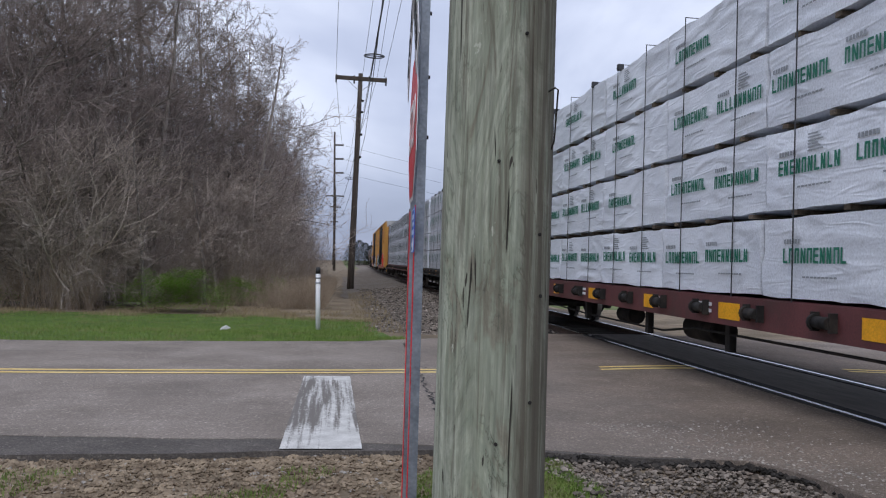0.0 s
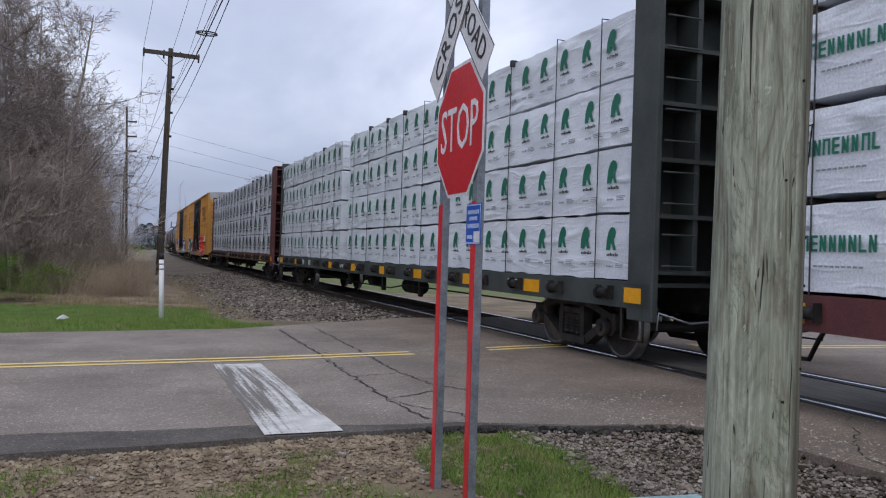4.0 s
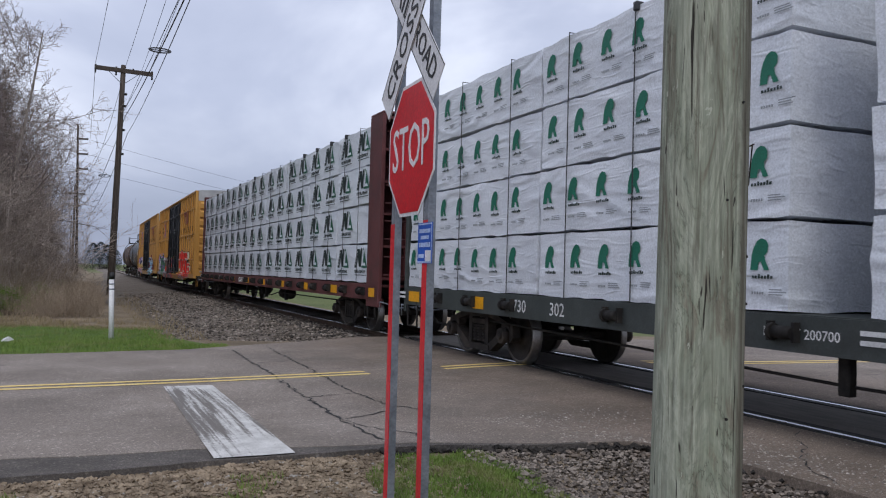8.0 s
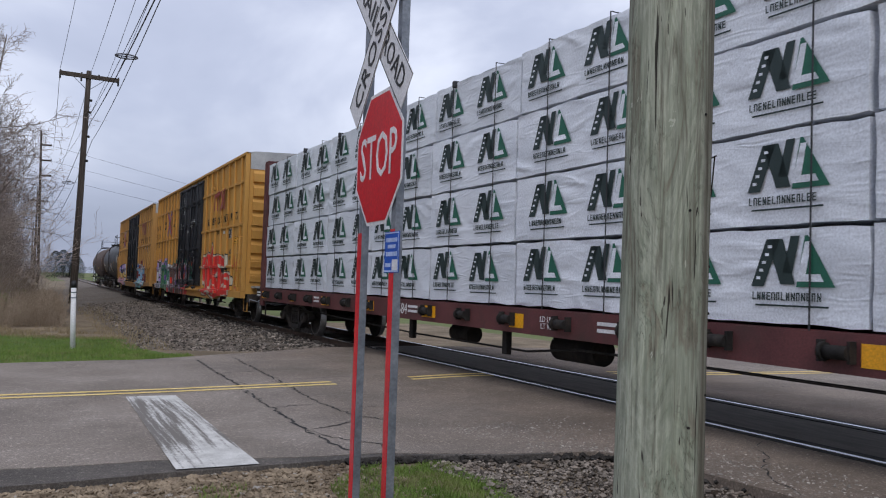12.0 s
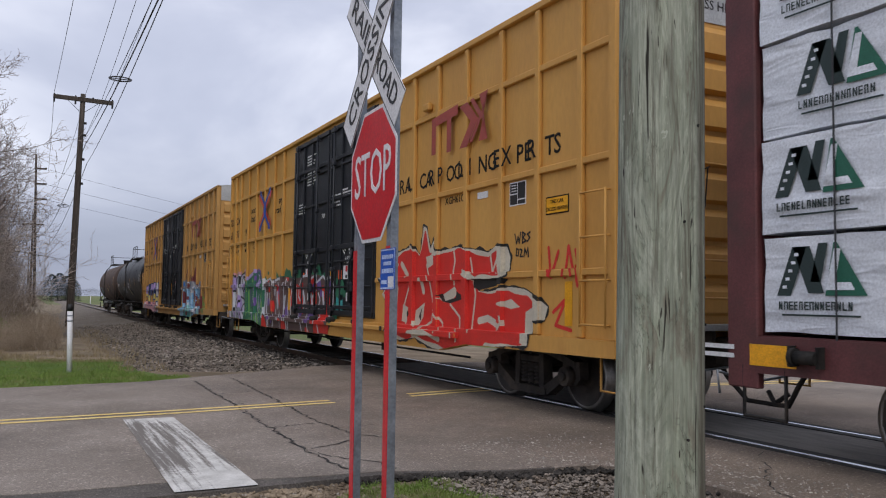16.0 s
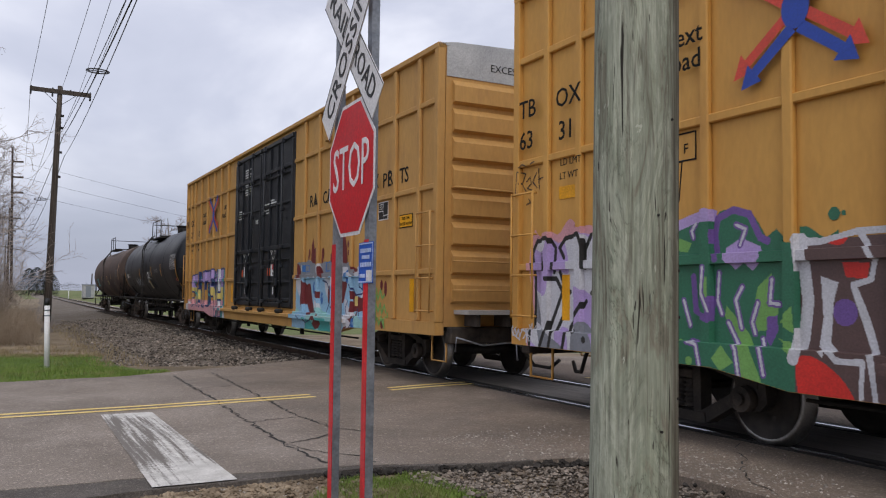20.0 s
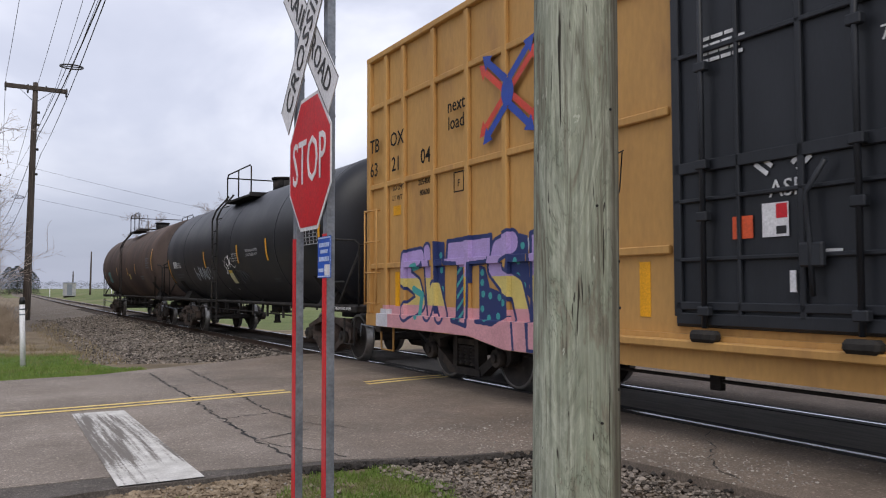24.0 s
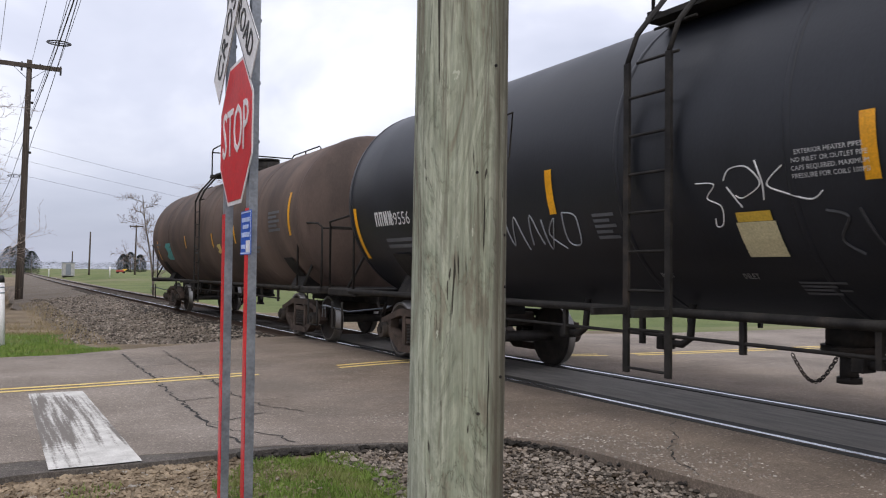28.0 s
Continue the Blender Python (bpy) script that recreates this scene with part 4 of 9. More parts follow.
def near_pole():
    t = thing("utility_pole", "weathered green-grey treated wooden utility pole", "utility pole")
    bm = bmesh.new()
    rows = []
    for j in range(214):
        z = -0.5 + j * 0.06
        r = 0.134 - 0.0042 * (z - 0.5)
        ring = []
        for k in range(64):
            a = math.tau * k / 64
            d = 0.0022 * noise.noise((math.cos(a) * 9, math.sin(a) * 9, z * 0.9)) + 0.0035 * noise.noise((math.cos(a) * 1.5, math.sin(a) * 1.5, z * 0.6))
            g = noise.noise((math.cos(a) * 14, math.sin(a) * 14, z * 0.55 + 7))
            d -= 0.006 * max(0.0, g - 0.42) / 0.3
            ring.append(bm.verts.new(((r + d) * math.cos(a), (r + d) * math.sin(a), z)))
        rows.append(ring)
    for a, b in zip(rows, rows[1:]):
        for k in range(64):
            f = bm.faces.new((a[k], a[(k + 1) % 64], b[(k + 1) % 64], b[k]))
            f.smooth = True
    bm.faces.new(rows[-1])
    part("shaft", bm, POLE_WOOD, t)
    arm = part("crossarm", block(-1.14, 1.60, -0.02, 0.09, 11.78, 11.94, bevel=0.01), OLD_POLE, t)
    for x in (-0.37, 0.65, 0.89, 1.51):
        part("insulator", disc(bmesh.new(), (x, 0.05, 12.0), (0, 0, 1), 0.05, 0.11, 10), SIGN_BLACK, arm)
    st = bmesh.new()
    tube(st, ((0.096, -0.086, 1.83), (0.110, -0.093, 1.838), (0.122, -0.074, 1.838), (0.118, -0.066, 1.72), (0.112, -0.062, 1.70)), 0.0022, 5)
    part("staple", st, DARK_STEEL, t, "bent steel staple")
    tg = bmesh.new()
    tube(tg, ((-0.048, -0.1255, 1.43), (-0.046, -0.1275, 1.40), (-0.050, -0.1260, 1.37)), 0.003, 4)
    part("splinter", tg, POLE_WOOD, t)
    for a, z in ((-75, 1.95), (-52, 1.5), (-60, 1.12), (-100, 1.66), (-48, 1.36), (-95, 1.03)):
        n = bmesh.new()
        r = 0.134 - 0.0042 * (z - 0.5)
        disc(n, (r * math.cos(radians(a)), r * math.sin(radians(a)), z), (math.cos(radians(a)), math.sin(radians(a)), 0), 0.004, 0.008, 8)
        part("nail", n, DARK_STEEL, t)
    t.matrix_basis = pose(0.39, 1.99, -0.05, 0.3, 0.1, 0)


near_pole()


def crossing_sign():
    t = thing("crossing_sign", "two-post railroad crossing sign with a red stop sign below", "road sign")
    for y in (4.74, 4.185):
        ch = bmesh.new()
        prism(ch, [(-0.028, -0.032), (-0.024, -0.032), (-0.024, 0.026), (0.012, 0.026), (0.012, -0.032), (0.016, -0.032), (0.016, 0.032), (-0.028, 0.032)], "y", 0, 1)
        # channel section lies level, so turn it upright
        bmesh.ops.rotate(ch, verts=ch.verts, cent=(0, 0, 0), matrix=Matrix.Rotation(radians(90), 3, "X"))
        for v in ch.verts:
            v.co = Vector((0.417 + v.co.x, y + v.co.y, -0.32 + (3.72 if abs(v.co.z) > 0.5 else 0.0)))
        p = part("post", fixed(ch), GALV, t)
        part("reflective_strip", block(0.3845, 0.3885, y - 0.031, y + 0.031, -0.10, 1.66), RED_TAPE, p, "red reflective strip up the post")
        for z in (2.0, 2.3, 2.62, 2.95, 3.2):
            b = bmesh.new()
            disc(b, (0.437, y, z), (1, 0, 0), 0.010, 0.012, 6)
            part("bolt", b, DARK_STEEL, p)
    mid = 4.43
    # stop sign
    oct_r = 0.381 / math.cos(radians(22.5))
    pts = [(oct_r * math.cos(radians(22.5 + 45 * k)), oct_r * math.sin(radians(22.5 + 45 * k))) for k in range(8)]
    plate = bmesh.new()
    prism(plate, [(mid - h, 2.075 + v) for h, v in pts], "x", 0.376, 0.3795)
    stop = part("stop_plate", fixed(plate), SIGN_WHITE, t, "red octagon with a white border")
    face = bmesh.new()
    k = 0.945
    prism(face, [(mid - h * k, 2.075 + v * k) for h, v in pts], "x", 0.3735, 0.3755)
    part("red_face", fixed(face), SIGN_RED, stop)
    cap = letters("STOP", 0.36).copy()
    w = max(v.co.x for v in cap.vertices) - min(v.co.x for v in cap.vertices)
    for v in cap.vertices:
        v.co.x *= 0.60 / w
        v.co.y *= 0.255 / 0.25
        v.co.x += 0.0
    cap.materials.clear()
    cap.materials.append(SIGN_WHITE)
    part("lettering", cap, SIGN_WHITE, stop, "white word STOP", Matrix.Translation((0.3715, mid, 2.075)) @ AWAY)
    # crossbuck
    for side, x, words in ((1, 0.3690, ("RAIL", "ROAD")), (-1, 0.3600, ("CROSSING",))):
        b = bmesh.new()
        L, h = 0.61, 0.114
        out = [(-L, -h), (L, -h), (L, h), (-L, h)]
        prism(b, out, "x", -0.002, 0.002)
        at = Matrix.Translation((x, mid, 2.80)) @ Matrix.Rotation(radians(45 * side), 4, "X")
        blade = part("blade", fixed(b), SIGN_WHITE, t, "white crossbuck blade", at)
        edge = bmesh.new()
        for e0, e1, f0, f1 in ((-L, L, h - 0.006, h), (-L, L, -h, -h + 0.006)):
            slab(edge, -0.0035, -0.0025, e0, e1, f0, f1)
        part("border", edge, SIGN_BLACK, blade)
        for i, word in enumerate(words):
            me = letters(word, 0.185 if len(words) == 2 else 0.172).copy()
            ww = max(v.co.x for v in me.vertices) - min(v.co.x for v in me.vertices)
            for v in me.vertices:
                v.co.x *= (0.44 if len(words) == 2 else 1.04) / ww
            me.materials.clear()
            me.materials.append(SIGN_BLACK)
            off = 0.0 if len(words) == 1 else (0.31, -0.31)[i]
            part("lettering", me, SIGN_BLACK, blade, "black word on the blade", Matrix.Translation((-0.0045, off, 0)) @ AWAY)
    # blue notice
    nb = part("notice", block(0.3790, 0.3820, 4.06, 4.275, 1.425, 1.645), SIGN_BLUE, t, "small blue emergency notice")
    part("rim", slab(slab(block(0.3775, 0.3785, 4.064, 4.271, 1.634, 1.641), 0.3775, 0.3785, 4.064, 4.271, 1.429, 1.436), 0.3775, 0.3785, 4.064, 4.070, 1.436, 1.634), PALE_BLUE, nb)
    for z, w0, h in ((1.60, 0.17, 0.022), (1.565, 0.12, 0.020), (1.525, 0.17, 0.024)):
        for i in range(7):
            a = 4.168 + w0 / 2 - w0 * (i + 0.12) / 7
            part("text_bar", block(0.3768, 0.3785, a - w0 / 7 * 0.72, a, z - h / 2, z + h / 2), PALE_BLUE, nb)
    part("white_patch", block(0.3768, 0.3785, 4.075, 4.155, 1.437, 1.495), SIGN_WHITE, nb)
    part("text_bar", block(0.3768, 0.3785, 4.175, 4.255, 1.455, 1.475), PALE_BLUE, nb)
    t.matrix_basis = pose(0.381, 4.364, 0, 0, 0, -2.1) @ pose(-0.3765, -4.43, 0)


crossing_sign()


def pedestal():
    t = thing("cable_pedestal", "pale teal plastic cable pedestal beside the pole", "pedestal", at=pose(0.60, 2.58, -0.16, 0, 0, -6))
    part("body", block(-0.15, 0.15, -0.12, 0.12, -0.05, 0.56, bevel=0.015), TEAL, t)
    part("lid", block(-0.165, 0.165, -0.135, 0.135, 0.56, 0.615, bevel=0.02), TEAL, t)
    part("latch", block(-0.02, 0.02, -0.145, -0.13, 0.40, 0.46, bevel=0.004), GALV, t)


pedestal()


def marker_post():
    t = thing("marker_post", "leaning white marker post with a black tip", "marker post", at=pose(-0.50, 20.6, -0.40, 0, -1.6, 0))
    part("post", tube(bmesh.new(), ((0, 0, -0.2), (0, 0, 1.42)), 0.058, 14), SIGN_WHITE, t)
    part("cap", tube(bmesh.new(), ((0, 0, 1.42), (0, 0, 1.50), (0, 0, 1.58)), [0.060, 0.060, 0.045], 14), SIGN_BLACK, t, "black tip")
    for z in (1.18, 1.30):
        part("band", tube(bmesh.new(), ((0, 0, z), (0, 0, z + 0.03)), 0.060, 14), GALV, t)


marker_post()
solid("paper_scrap", fixed(prism(bmesh.new(), [(-0.11, 0.0), (0.02, 0.0), (0.12, 0.03), (0.03, 0.09), (-0.06, 0.05)], "y", -0.05, 0.04)), SIGN_WHITE, "scrap of white paper lying on grass", "litter", at=pose(-2.55, 19.2, -0.27, 0, 0, 25))
rb = bmesh.new()
bmesh.ops.create_icosphere(rb, subdivisions=2, radius=0.085)
for v in rb.verts:
    v.co *= 0.8 + 0.5 * noise.noise(v.co * 14)
    v.co.z *= 0.75
solid("dirt_clod", rb, CRACK, "dark clod of earth on the gravel", "clod", at=pose(1.68, 4.66, -0.10))

# ---------------------------------------------------------------- the train
# In each car: y runs back from its front end, x across (minus is the road side), z up from the rail head.
RAIL_Z = 0.052
SIDE = Matrix(((0, 0, -1, 0), (-1, 0, 0, 0), (0, 1, 0, 0), (0, 0, 0, 1)))  # lettering on the road side
CARS = []
WHEELSETS = []


def lathe(bm, profile, sides=36, slots=None):
    """Turns (x, radius) pairs round the x axis."""
    rings = [[bm.verts.new((x, r * math.cos(math.tau * k / sides), r * math.sin(math.tau * k / sides))) for k in range(sides)] for x, r in profile]
    for i, (a, b) in enumerate(zip(rings, rings[1:])):
        for k in range(sides):
            f = bm.faces.new((a[k], a[(k + 1) % sides], b[(k + 1) % sides], b[k]))
            f.smooth, f.material_index = True, slots[i] if slots else 0
    for ring in (rings[0], rings[-1]):
        bm.faces.new(ring)
    return bm


WHEEL_R = 0.42


def wheelset_mesh():
    bm = bmesh.new()
    for s in (-1, 1):
        prof = [(0.70, 0.06), (0.70, 0.13), (0.715, 0.16), (0.735, 0.33), (0.705, 0.36), (0.695, 0.445), (0.725, 0.448), (0.735, 0.422), (0.825, 0.417), (0.828, 0.37), (0.79, 0.345), (0.775, 0.16), (0.83, 0.13), (0.83, 0.09)]
        lathe(bm, [(s * x, r) for x, r in prof], 36, [0, 0, 0, 0, 0, 1, 1, 1, 1, 0, 0, 0, 0])
    lathe(bm, [(-1.06, 0.07), (-0.83, 0.085), (-0.70, 0.075), (0.70, 0.075), (0.83, 0.085), (1.06, 0.07)], 16)
    for a in (0.3, 2.2, 4.4):
        slab(bm, -0.8315, -0.8285, 0.2 * math.cos(a) - 0.02, 0.2 * math.cos(a) + 0.02, 0.2 * math.sin(a) - 0.02, 0.2 * math.sin(a) + 0.02)
    return mesh_of("wheelset", fixed(bm), WHEEL, TREAD)


WHEELSET = wheelset_mesh()


def side_frame_mesh(material):
    bm = bmesh.new()
    a, b = -0.07, 0.07
    prism(bm, [(-1.00, 0.52), (-0.42, 0.655), (0.42, 0.655), (1.00, 0.52), (1.00, 0.60), (0.44, 0.755), (-0.44, 0.755), (-1.00, 0.60)], "x", a, b)
    for s in (-1, 1):
        prism(bm, [(s * 0.98, 0.47), (s * 0.90, 0.545), (s * 0.32, 0.235), (s * 0.32, 0.14), (s * 0.42, 0.145)], "x", a - 0.012, b)
        prism(bm, [(s * 0.34, 0.22), (s * 0.24, 0.22), (s * 0.23, 0.66), (s * 0.33, 0.66)], "x", a, b)
        prism(bm, [(s * 1.10, 0.40), (s * 1.08, 0.60), (s * 0.74, 0.585), (s * 0.74, 0.50), (s * 0.78, 0.32), (s * 1.02, 0.32)], "x", a + 0.01, b)
    prism(bm, [(-0.42, 0.14), (0.42, 0.14), (0.40, 0.235), (-0.40, 0.235)], "x", a - 0.03, b)
    return mesh_of("side_frame", fixed(bm), material)


def spring_mesh():
    bm = bmesh.new()
    prof = [(0.255, 0.05)]
    for i in range(6):
        z = 0.265 + i * 0.046
        prof += [(z, 0.058), (z + 0.008, 0.076), (z + 0.028, 0.076), (z + 0.036, 0.058)]
    prof += [(0.535, 0.05)]
    lathe(bm, prof, 14)
    bmesh.ops.rotate(bm, verts=bm.verts, cent=(0, 0, 0), matrix=Matrix.Rotation(radians(-90), 3, "Y"))
    return mesh_of("spring", fixed(bm), BOGIE)


FRAME_MESH = {m.name: side_frame_mesh(m) for m in (BOGIE, BOGIE_BROWN)}
SPRINGS = spring_mesh()
CAP = mesh_of("bearing_cap", disc(disc(bmesh.new(), (0, 0, 0), (1, 0, 0), 0.115, 0.12, 20), (-0.07, 0, 0), (1, 0, 0), 0.055, 0.05, 10), BOGIE)


def bogie(car, y, material=None):
    material = material or BOGIE
    bm = block(-0.92, 0.92, -0.20, 0.20, 0.50, 0.72, bevel=0.03)
    slab(bm, -0.25, 0.25, -0.22, 0.22, 0.72, 0.80, bevel=0.02)
    b = part("bogie", bm, material, car, "grimy two-axle bogie", pose(0, y, 0))
    for s in (-1, 1):
        m = Matrix.Translation((s * 1.0, 0, 0)) @ Matrix.Diagonal((-s, 1, 1, 1))
        part("side_frame", FRAME_MESH[material.name], material, b, at=m)
        for k in (-0.155, 0.0, 0.155):
            part("spring", SPRINGS, BOGIE, b, at=pose(s * 1.0, k, 0))
        part("bolster_end", block(min(s * 0.93, s * 1.07), max(s * 0.93, s * 1.07), -0.23, 0.23, 0.54, 0.625, bevel=0.012), material, b)
        for t in (-1, 1):
            part("bearing_cap", CAP, BOGIE, b, at=Matrix.Translation((s * 1.10, t * 0.89, 0.42)) @ Matrix.Diagonal((-s, 1, 1, 1)))
    for t in (-1, 1):
        w = part("wheelset", WHEELSET, WHEEL, b, at=pose(0, t * 0.89, WHEEL_R))
        WHEELSETS.append((w, t * 0.89))
    for t in (-0.40, 0.40):
        part("brake_beam", tube(bmesh.new(), ((-0.7, t, 0.38), (0.7, t, 0.38)), 0.04, 8), material, b)
    return b


def coupler(car, y, s, material=None):
    """Coupler, air hose, uncoupling lever and stirrup steps at an end; s: -1 at the front."""
    bm = block(-0.09, 0.09, min(y - s * 0.35, y + s * 0.42), max(y - s * 0.35, y + s * 0.42), 0.72, 0.92, bevel=0.02)
    slab(bm, -0.16, 0.10, min(y + s * 0.34, y + s * 0.66), max(y + s * 0.34, y + s * 0.66), 0.69, 0.97, bevel=0.04)
    part("coupler", bm, BOGIE_BROWN, car)
    part("air_hose", tube(bmesh.new(), ((-0.30, y, 0.75), (-0.30, y + s * 0.15, 0.55), (-0.22, y + s * 0.35, 0.32), (-0.12, y + s * 0.60, 0.30), (-0.06, y + s * 0.74, 0.42)), 0.026, 8), DARK_STEEL, car, "black rubber air hose")
    part("uncoupling_lever", tube(bmesh.new(), ((-1.38, y + s * 0.10, 0.52), (-1.38, y + s * 0.13, 0.72), (-0.95, y + s * 0.13, 0.60), (-0.2, y + s * 0.18, 0.66), (0.0, y + s * 0.45, 0.86)), 0.014, 6), GALV, car, "bent grey steel lever")
    for x in (-1, 1):
        part("stirrup_step", tube(bmesh.new(), ((x * 1.37, y - s * 0.18, 0.80), (x * 1.37, y - s * 0.18, 0.36), (x * 1.37, y - s * 0.62, 0.36), (x * 1.37, y - s * 0.62, 0.80)), 0.018, 5), material or DARK_STEEL, car)


def car_thing(label, front, length, category="freight car"):
    t = thing("freight_car", label, category, "cars of the train")
    CARS.append((t, front, length))
    return t


# ---- lumber bundles
def bundle_mesh(length, height, width, seed):
    bm = bmesh.new()
    nx, ny, nz = 3, max(8, int(length / 0.16)), 7
    def wall(fn, a, b):
        g = [[bm.verts.new(fn(i / a, j / b)) for i in range(a + 1)] for j in range(b + 1)]
        for j in range(b):
            for i in range(a):
                f = bm.faces.new((g[j][i], g[j][i + 1], g[j + 1][i + 1], g[j + 1][i]))
                f.smooth = True
    for s in (-1, 1):
        wall(lambda u, v, s=s: (s * width / 2, length * u, height * v), ny, nz)
        wall(lambda u, v, s=s: (width * (u - 0.5), length if s > 0 else 0, height * v), nx, nz)
        wall(lambda u, v, s=s: (width * (u - 0.5), length * v, height if s > 0 else 0), nx, ny)
    bmesh.ops.remove_doubles(bm, verts=bm.verts, dist=0.001)
    bm.normal_update()
    for e in bm.edges:
        e.smooth = len(e.link_faces) != 2 or e.calc_face_angle(0.0) < 0.8
    c = Vector((0, length / 2, height / 2))
    for v in bm.verts:
        p = v.co.copy()
        q = Vector((p.x * 2.2 + p.z * 1.2 + seed * 7, p.y * 2.2 - p.z * 2.0, p.z * 2.4))
        n1, n2 = noise.noise(q), noise.noise(q * 2.7)
        inward = 0.010 + 0.016 * n1 + 0.010 * n2
        corner = (abs(p.x) > width / 2 - 0.01) + (p.y < 0.01 or p.y > length - 0.01) + (p.z < 0.01 or p.z > height - 0.01)
        d = (c - p)
        k = Vector((math.copysign(1, d.x) if abs(p.x) > width / 2 - 0.01 else 0, math.copysign(1, d.y) if p.y < 0.01 or p.y > length - 0.01 else 0, math.copysign(1, d.z) if p.z < 0.01 or p.z > height - 0.01 else 0))
        v.co = p + k * max(0.0, min(0.03, inward)) * (1.2 if corner > 1 else 1)
        if p.z < 0.01 and abs(p.x) > width / 2 - 0.01:
            v.co.z -= 0.028 * max(0, noise.noise((p.y * 3, seed, 1)))
    return mesh_of("lumber_pack", fixed(bm), WRAP)


def glyph_row(bm, x, y, z, word, h, rnd, slot, wide=0.74):
    """A run of plain strokes standing for a brand word; reads towards minus y."""
    step = h * wide
    for i in range(word):
        a = y - i * step
        kind = rnd.randrange(5)
        w = step * rnd.uniform(0.66, 0.80)
        t = h * 0.16
        slab(bm, x - 0.002, x, a - t, a, z, z + h, slot=slot)
        if kind in (0, 1, 4):
            slab(bm, x - 0.002, x, a - w, a - w + t, z, z + h, slot=slot)
        if kind in (0, 4):
            flat(bm, x - 0.0025, [(a, z + h), (a - t * 1.1, z + h), (a - w, z), (a - w + t * 1.1, z)], slot)
        elif kind == 1:
            slab(bm, x - 0.002, x, a - w + t, a - t, z + h * 0.84, z + h, slot=slot)
        else:
            for q in ((0.0, 0.42, 0.84) if kind == 2 else (0.0,)):
                slab(bm, x - 0.002, x, a - w, a - t, z + h * q, z + h * (q + 0.16), slot=slot)


def flat(bm, x, pts, slot):
    vs = [bm.verts.new((x, y, z)) for y, z in pts]
    f = bm.faces.new(vs)
    f.material_index = slot
    f.normal_update()
    if f.normal.x > 0:
        f.normal_flip()


def mark_words(seed):
    """A brand word as plain green strokes, with small grey lines above and below; drawn from y = 0 downwards."""
    rnd, bm = random.Random(seed), bmesh.new()
    glyph_row(bm, 0, 0, 0, 10, 0.142, rnd, 0, 0.715)
    for k in range(6):
        slab(bm, -0.002, 0, -0.01 - k * 0.048 - 0.034, -0.01 - k * 0.048, 0.185, 0.228, slot=1)
    for k in range(9):
        slab(bm, -0.002, 0, -0.34 - k * 0.06 - 0.045, -0.34 - k * 0.06, -0.135, -0.118, slot=1)
    if seed % 2:
        for k in range(6):
            slab(bm, -0.002, 0, -0.66 - 0.04 * (k % 3), -0.50, 0.335 - k * 0.030, 0.349 - k * 0.030, slot=1)
    return mesh_of("brand_mark", bm, GREEN_PRINT, GREY_PRINT)


R_SHAPE = ((0.00, 0.00), (-0.012, 0.13), (-0.035, 0.20), (-0.075, 0.262), (-0.125, 0.285), (-0.178, 0.270), (-0.208, 0.225), (-0.200, 0.165), (-0.165, 0.130), (-0.178, 0.080), (-0.222, 0.0), (-0.160, 0.0), (-0.122, 0.075), (-0.098, 0.072), (-0.088, 0.0))


def mark_badge(seed):
    rnd, bm = random.Random(seed), bmesh.new()
    flat(bm, 0, R_SHAPE, 0)
    for k in range(7):
        slab(bm, -0.002, 0, -0.02 - k * 0.036 - 0.024, -0.02 - k * 0.036, -0.075, -0.048 + 0.012 * (k % 3 == 2), slot=2)
    for k in range(5):
        slab(bm, -0.002, 0, -0.02 - k * 0.03 - 0.020, -0.02 - k * 0.03, -0.215, -0.192, slot=1)
    for k in range(3):
        slab(bm, -0.002, 0, -0.24 - rnd.uniform(0.12, 0.2), -0.22, -0.175 - k * 0.022, -0.165 - k * 0.022, slot=1)
    return mesh_of("brand_mark", bm, GREEN_PRINT, GREY_PRINT, DARK_PRINT)


def mark_emblem(seed):
    rnd, bm = random.Random(seed), bmesh.new()
    flat(bm, 0, [(0, 0), (-0.14, 0), (-0.30, 0.40), (-0.16, 0.40)], 0)
    flat(bm, 0, [(-0.16, 0.40), (-0.33, 0.40), (-0.46, 0.02), (-0.31, 0.02)], 0)
    flat(bm, 0, [(-0.33, 0.11), (-0.43, 0.11), (-0.50, 0.42), (-0.41, 0.42)], 0)
    flat(bm, 0, [(-0.47, 0), (-0.84, 0), (-0.58, 0.42), (-0.55, 0.42)], 1)
    flat(bm, -0.002, [(-0.475, 0.045), (-0.735, 0.045), (-0.70, 0.105), (-0.565, 0.105), (-0.615, 0.37), (-0.555, 0.37)], 3)
    for k in range(5):
        q = k / 5
        slab(bm, -0.003, -0.001, -0.10 - 0.15 * q, -0.06 - 0.15 * q, 0.06 + 0.33 * q, 0.085 + 0.33 * q, slot=3)
    glyph_row(bm, 0, -0.02, -0.115, 14, 0.068, rnd, 2)
    slab(bm, -0.002, 0, -0.78, -0.05, -0.165, -0.150, slot=2)
    return mesh_of("brand_mark", bm, DARK_PRINT, FOREST_PRINT, DARK_PRINT, WRAP)


# first offset, spacing, height on the pack, length of a mark
WORDS, BADGES, EMBLEMS = (mark_words, 1.19, 0.44, 1.02), (mark_badge, 0.60, 0.47, 0.21), (mark_emblem, 1.19, 0.385, 0.82)


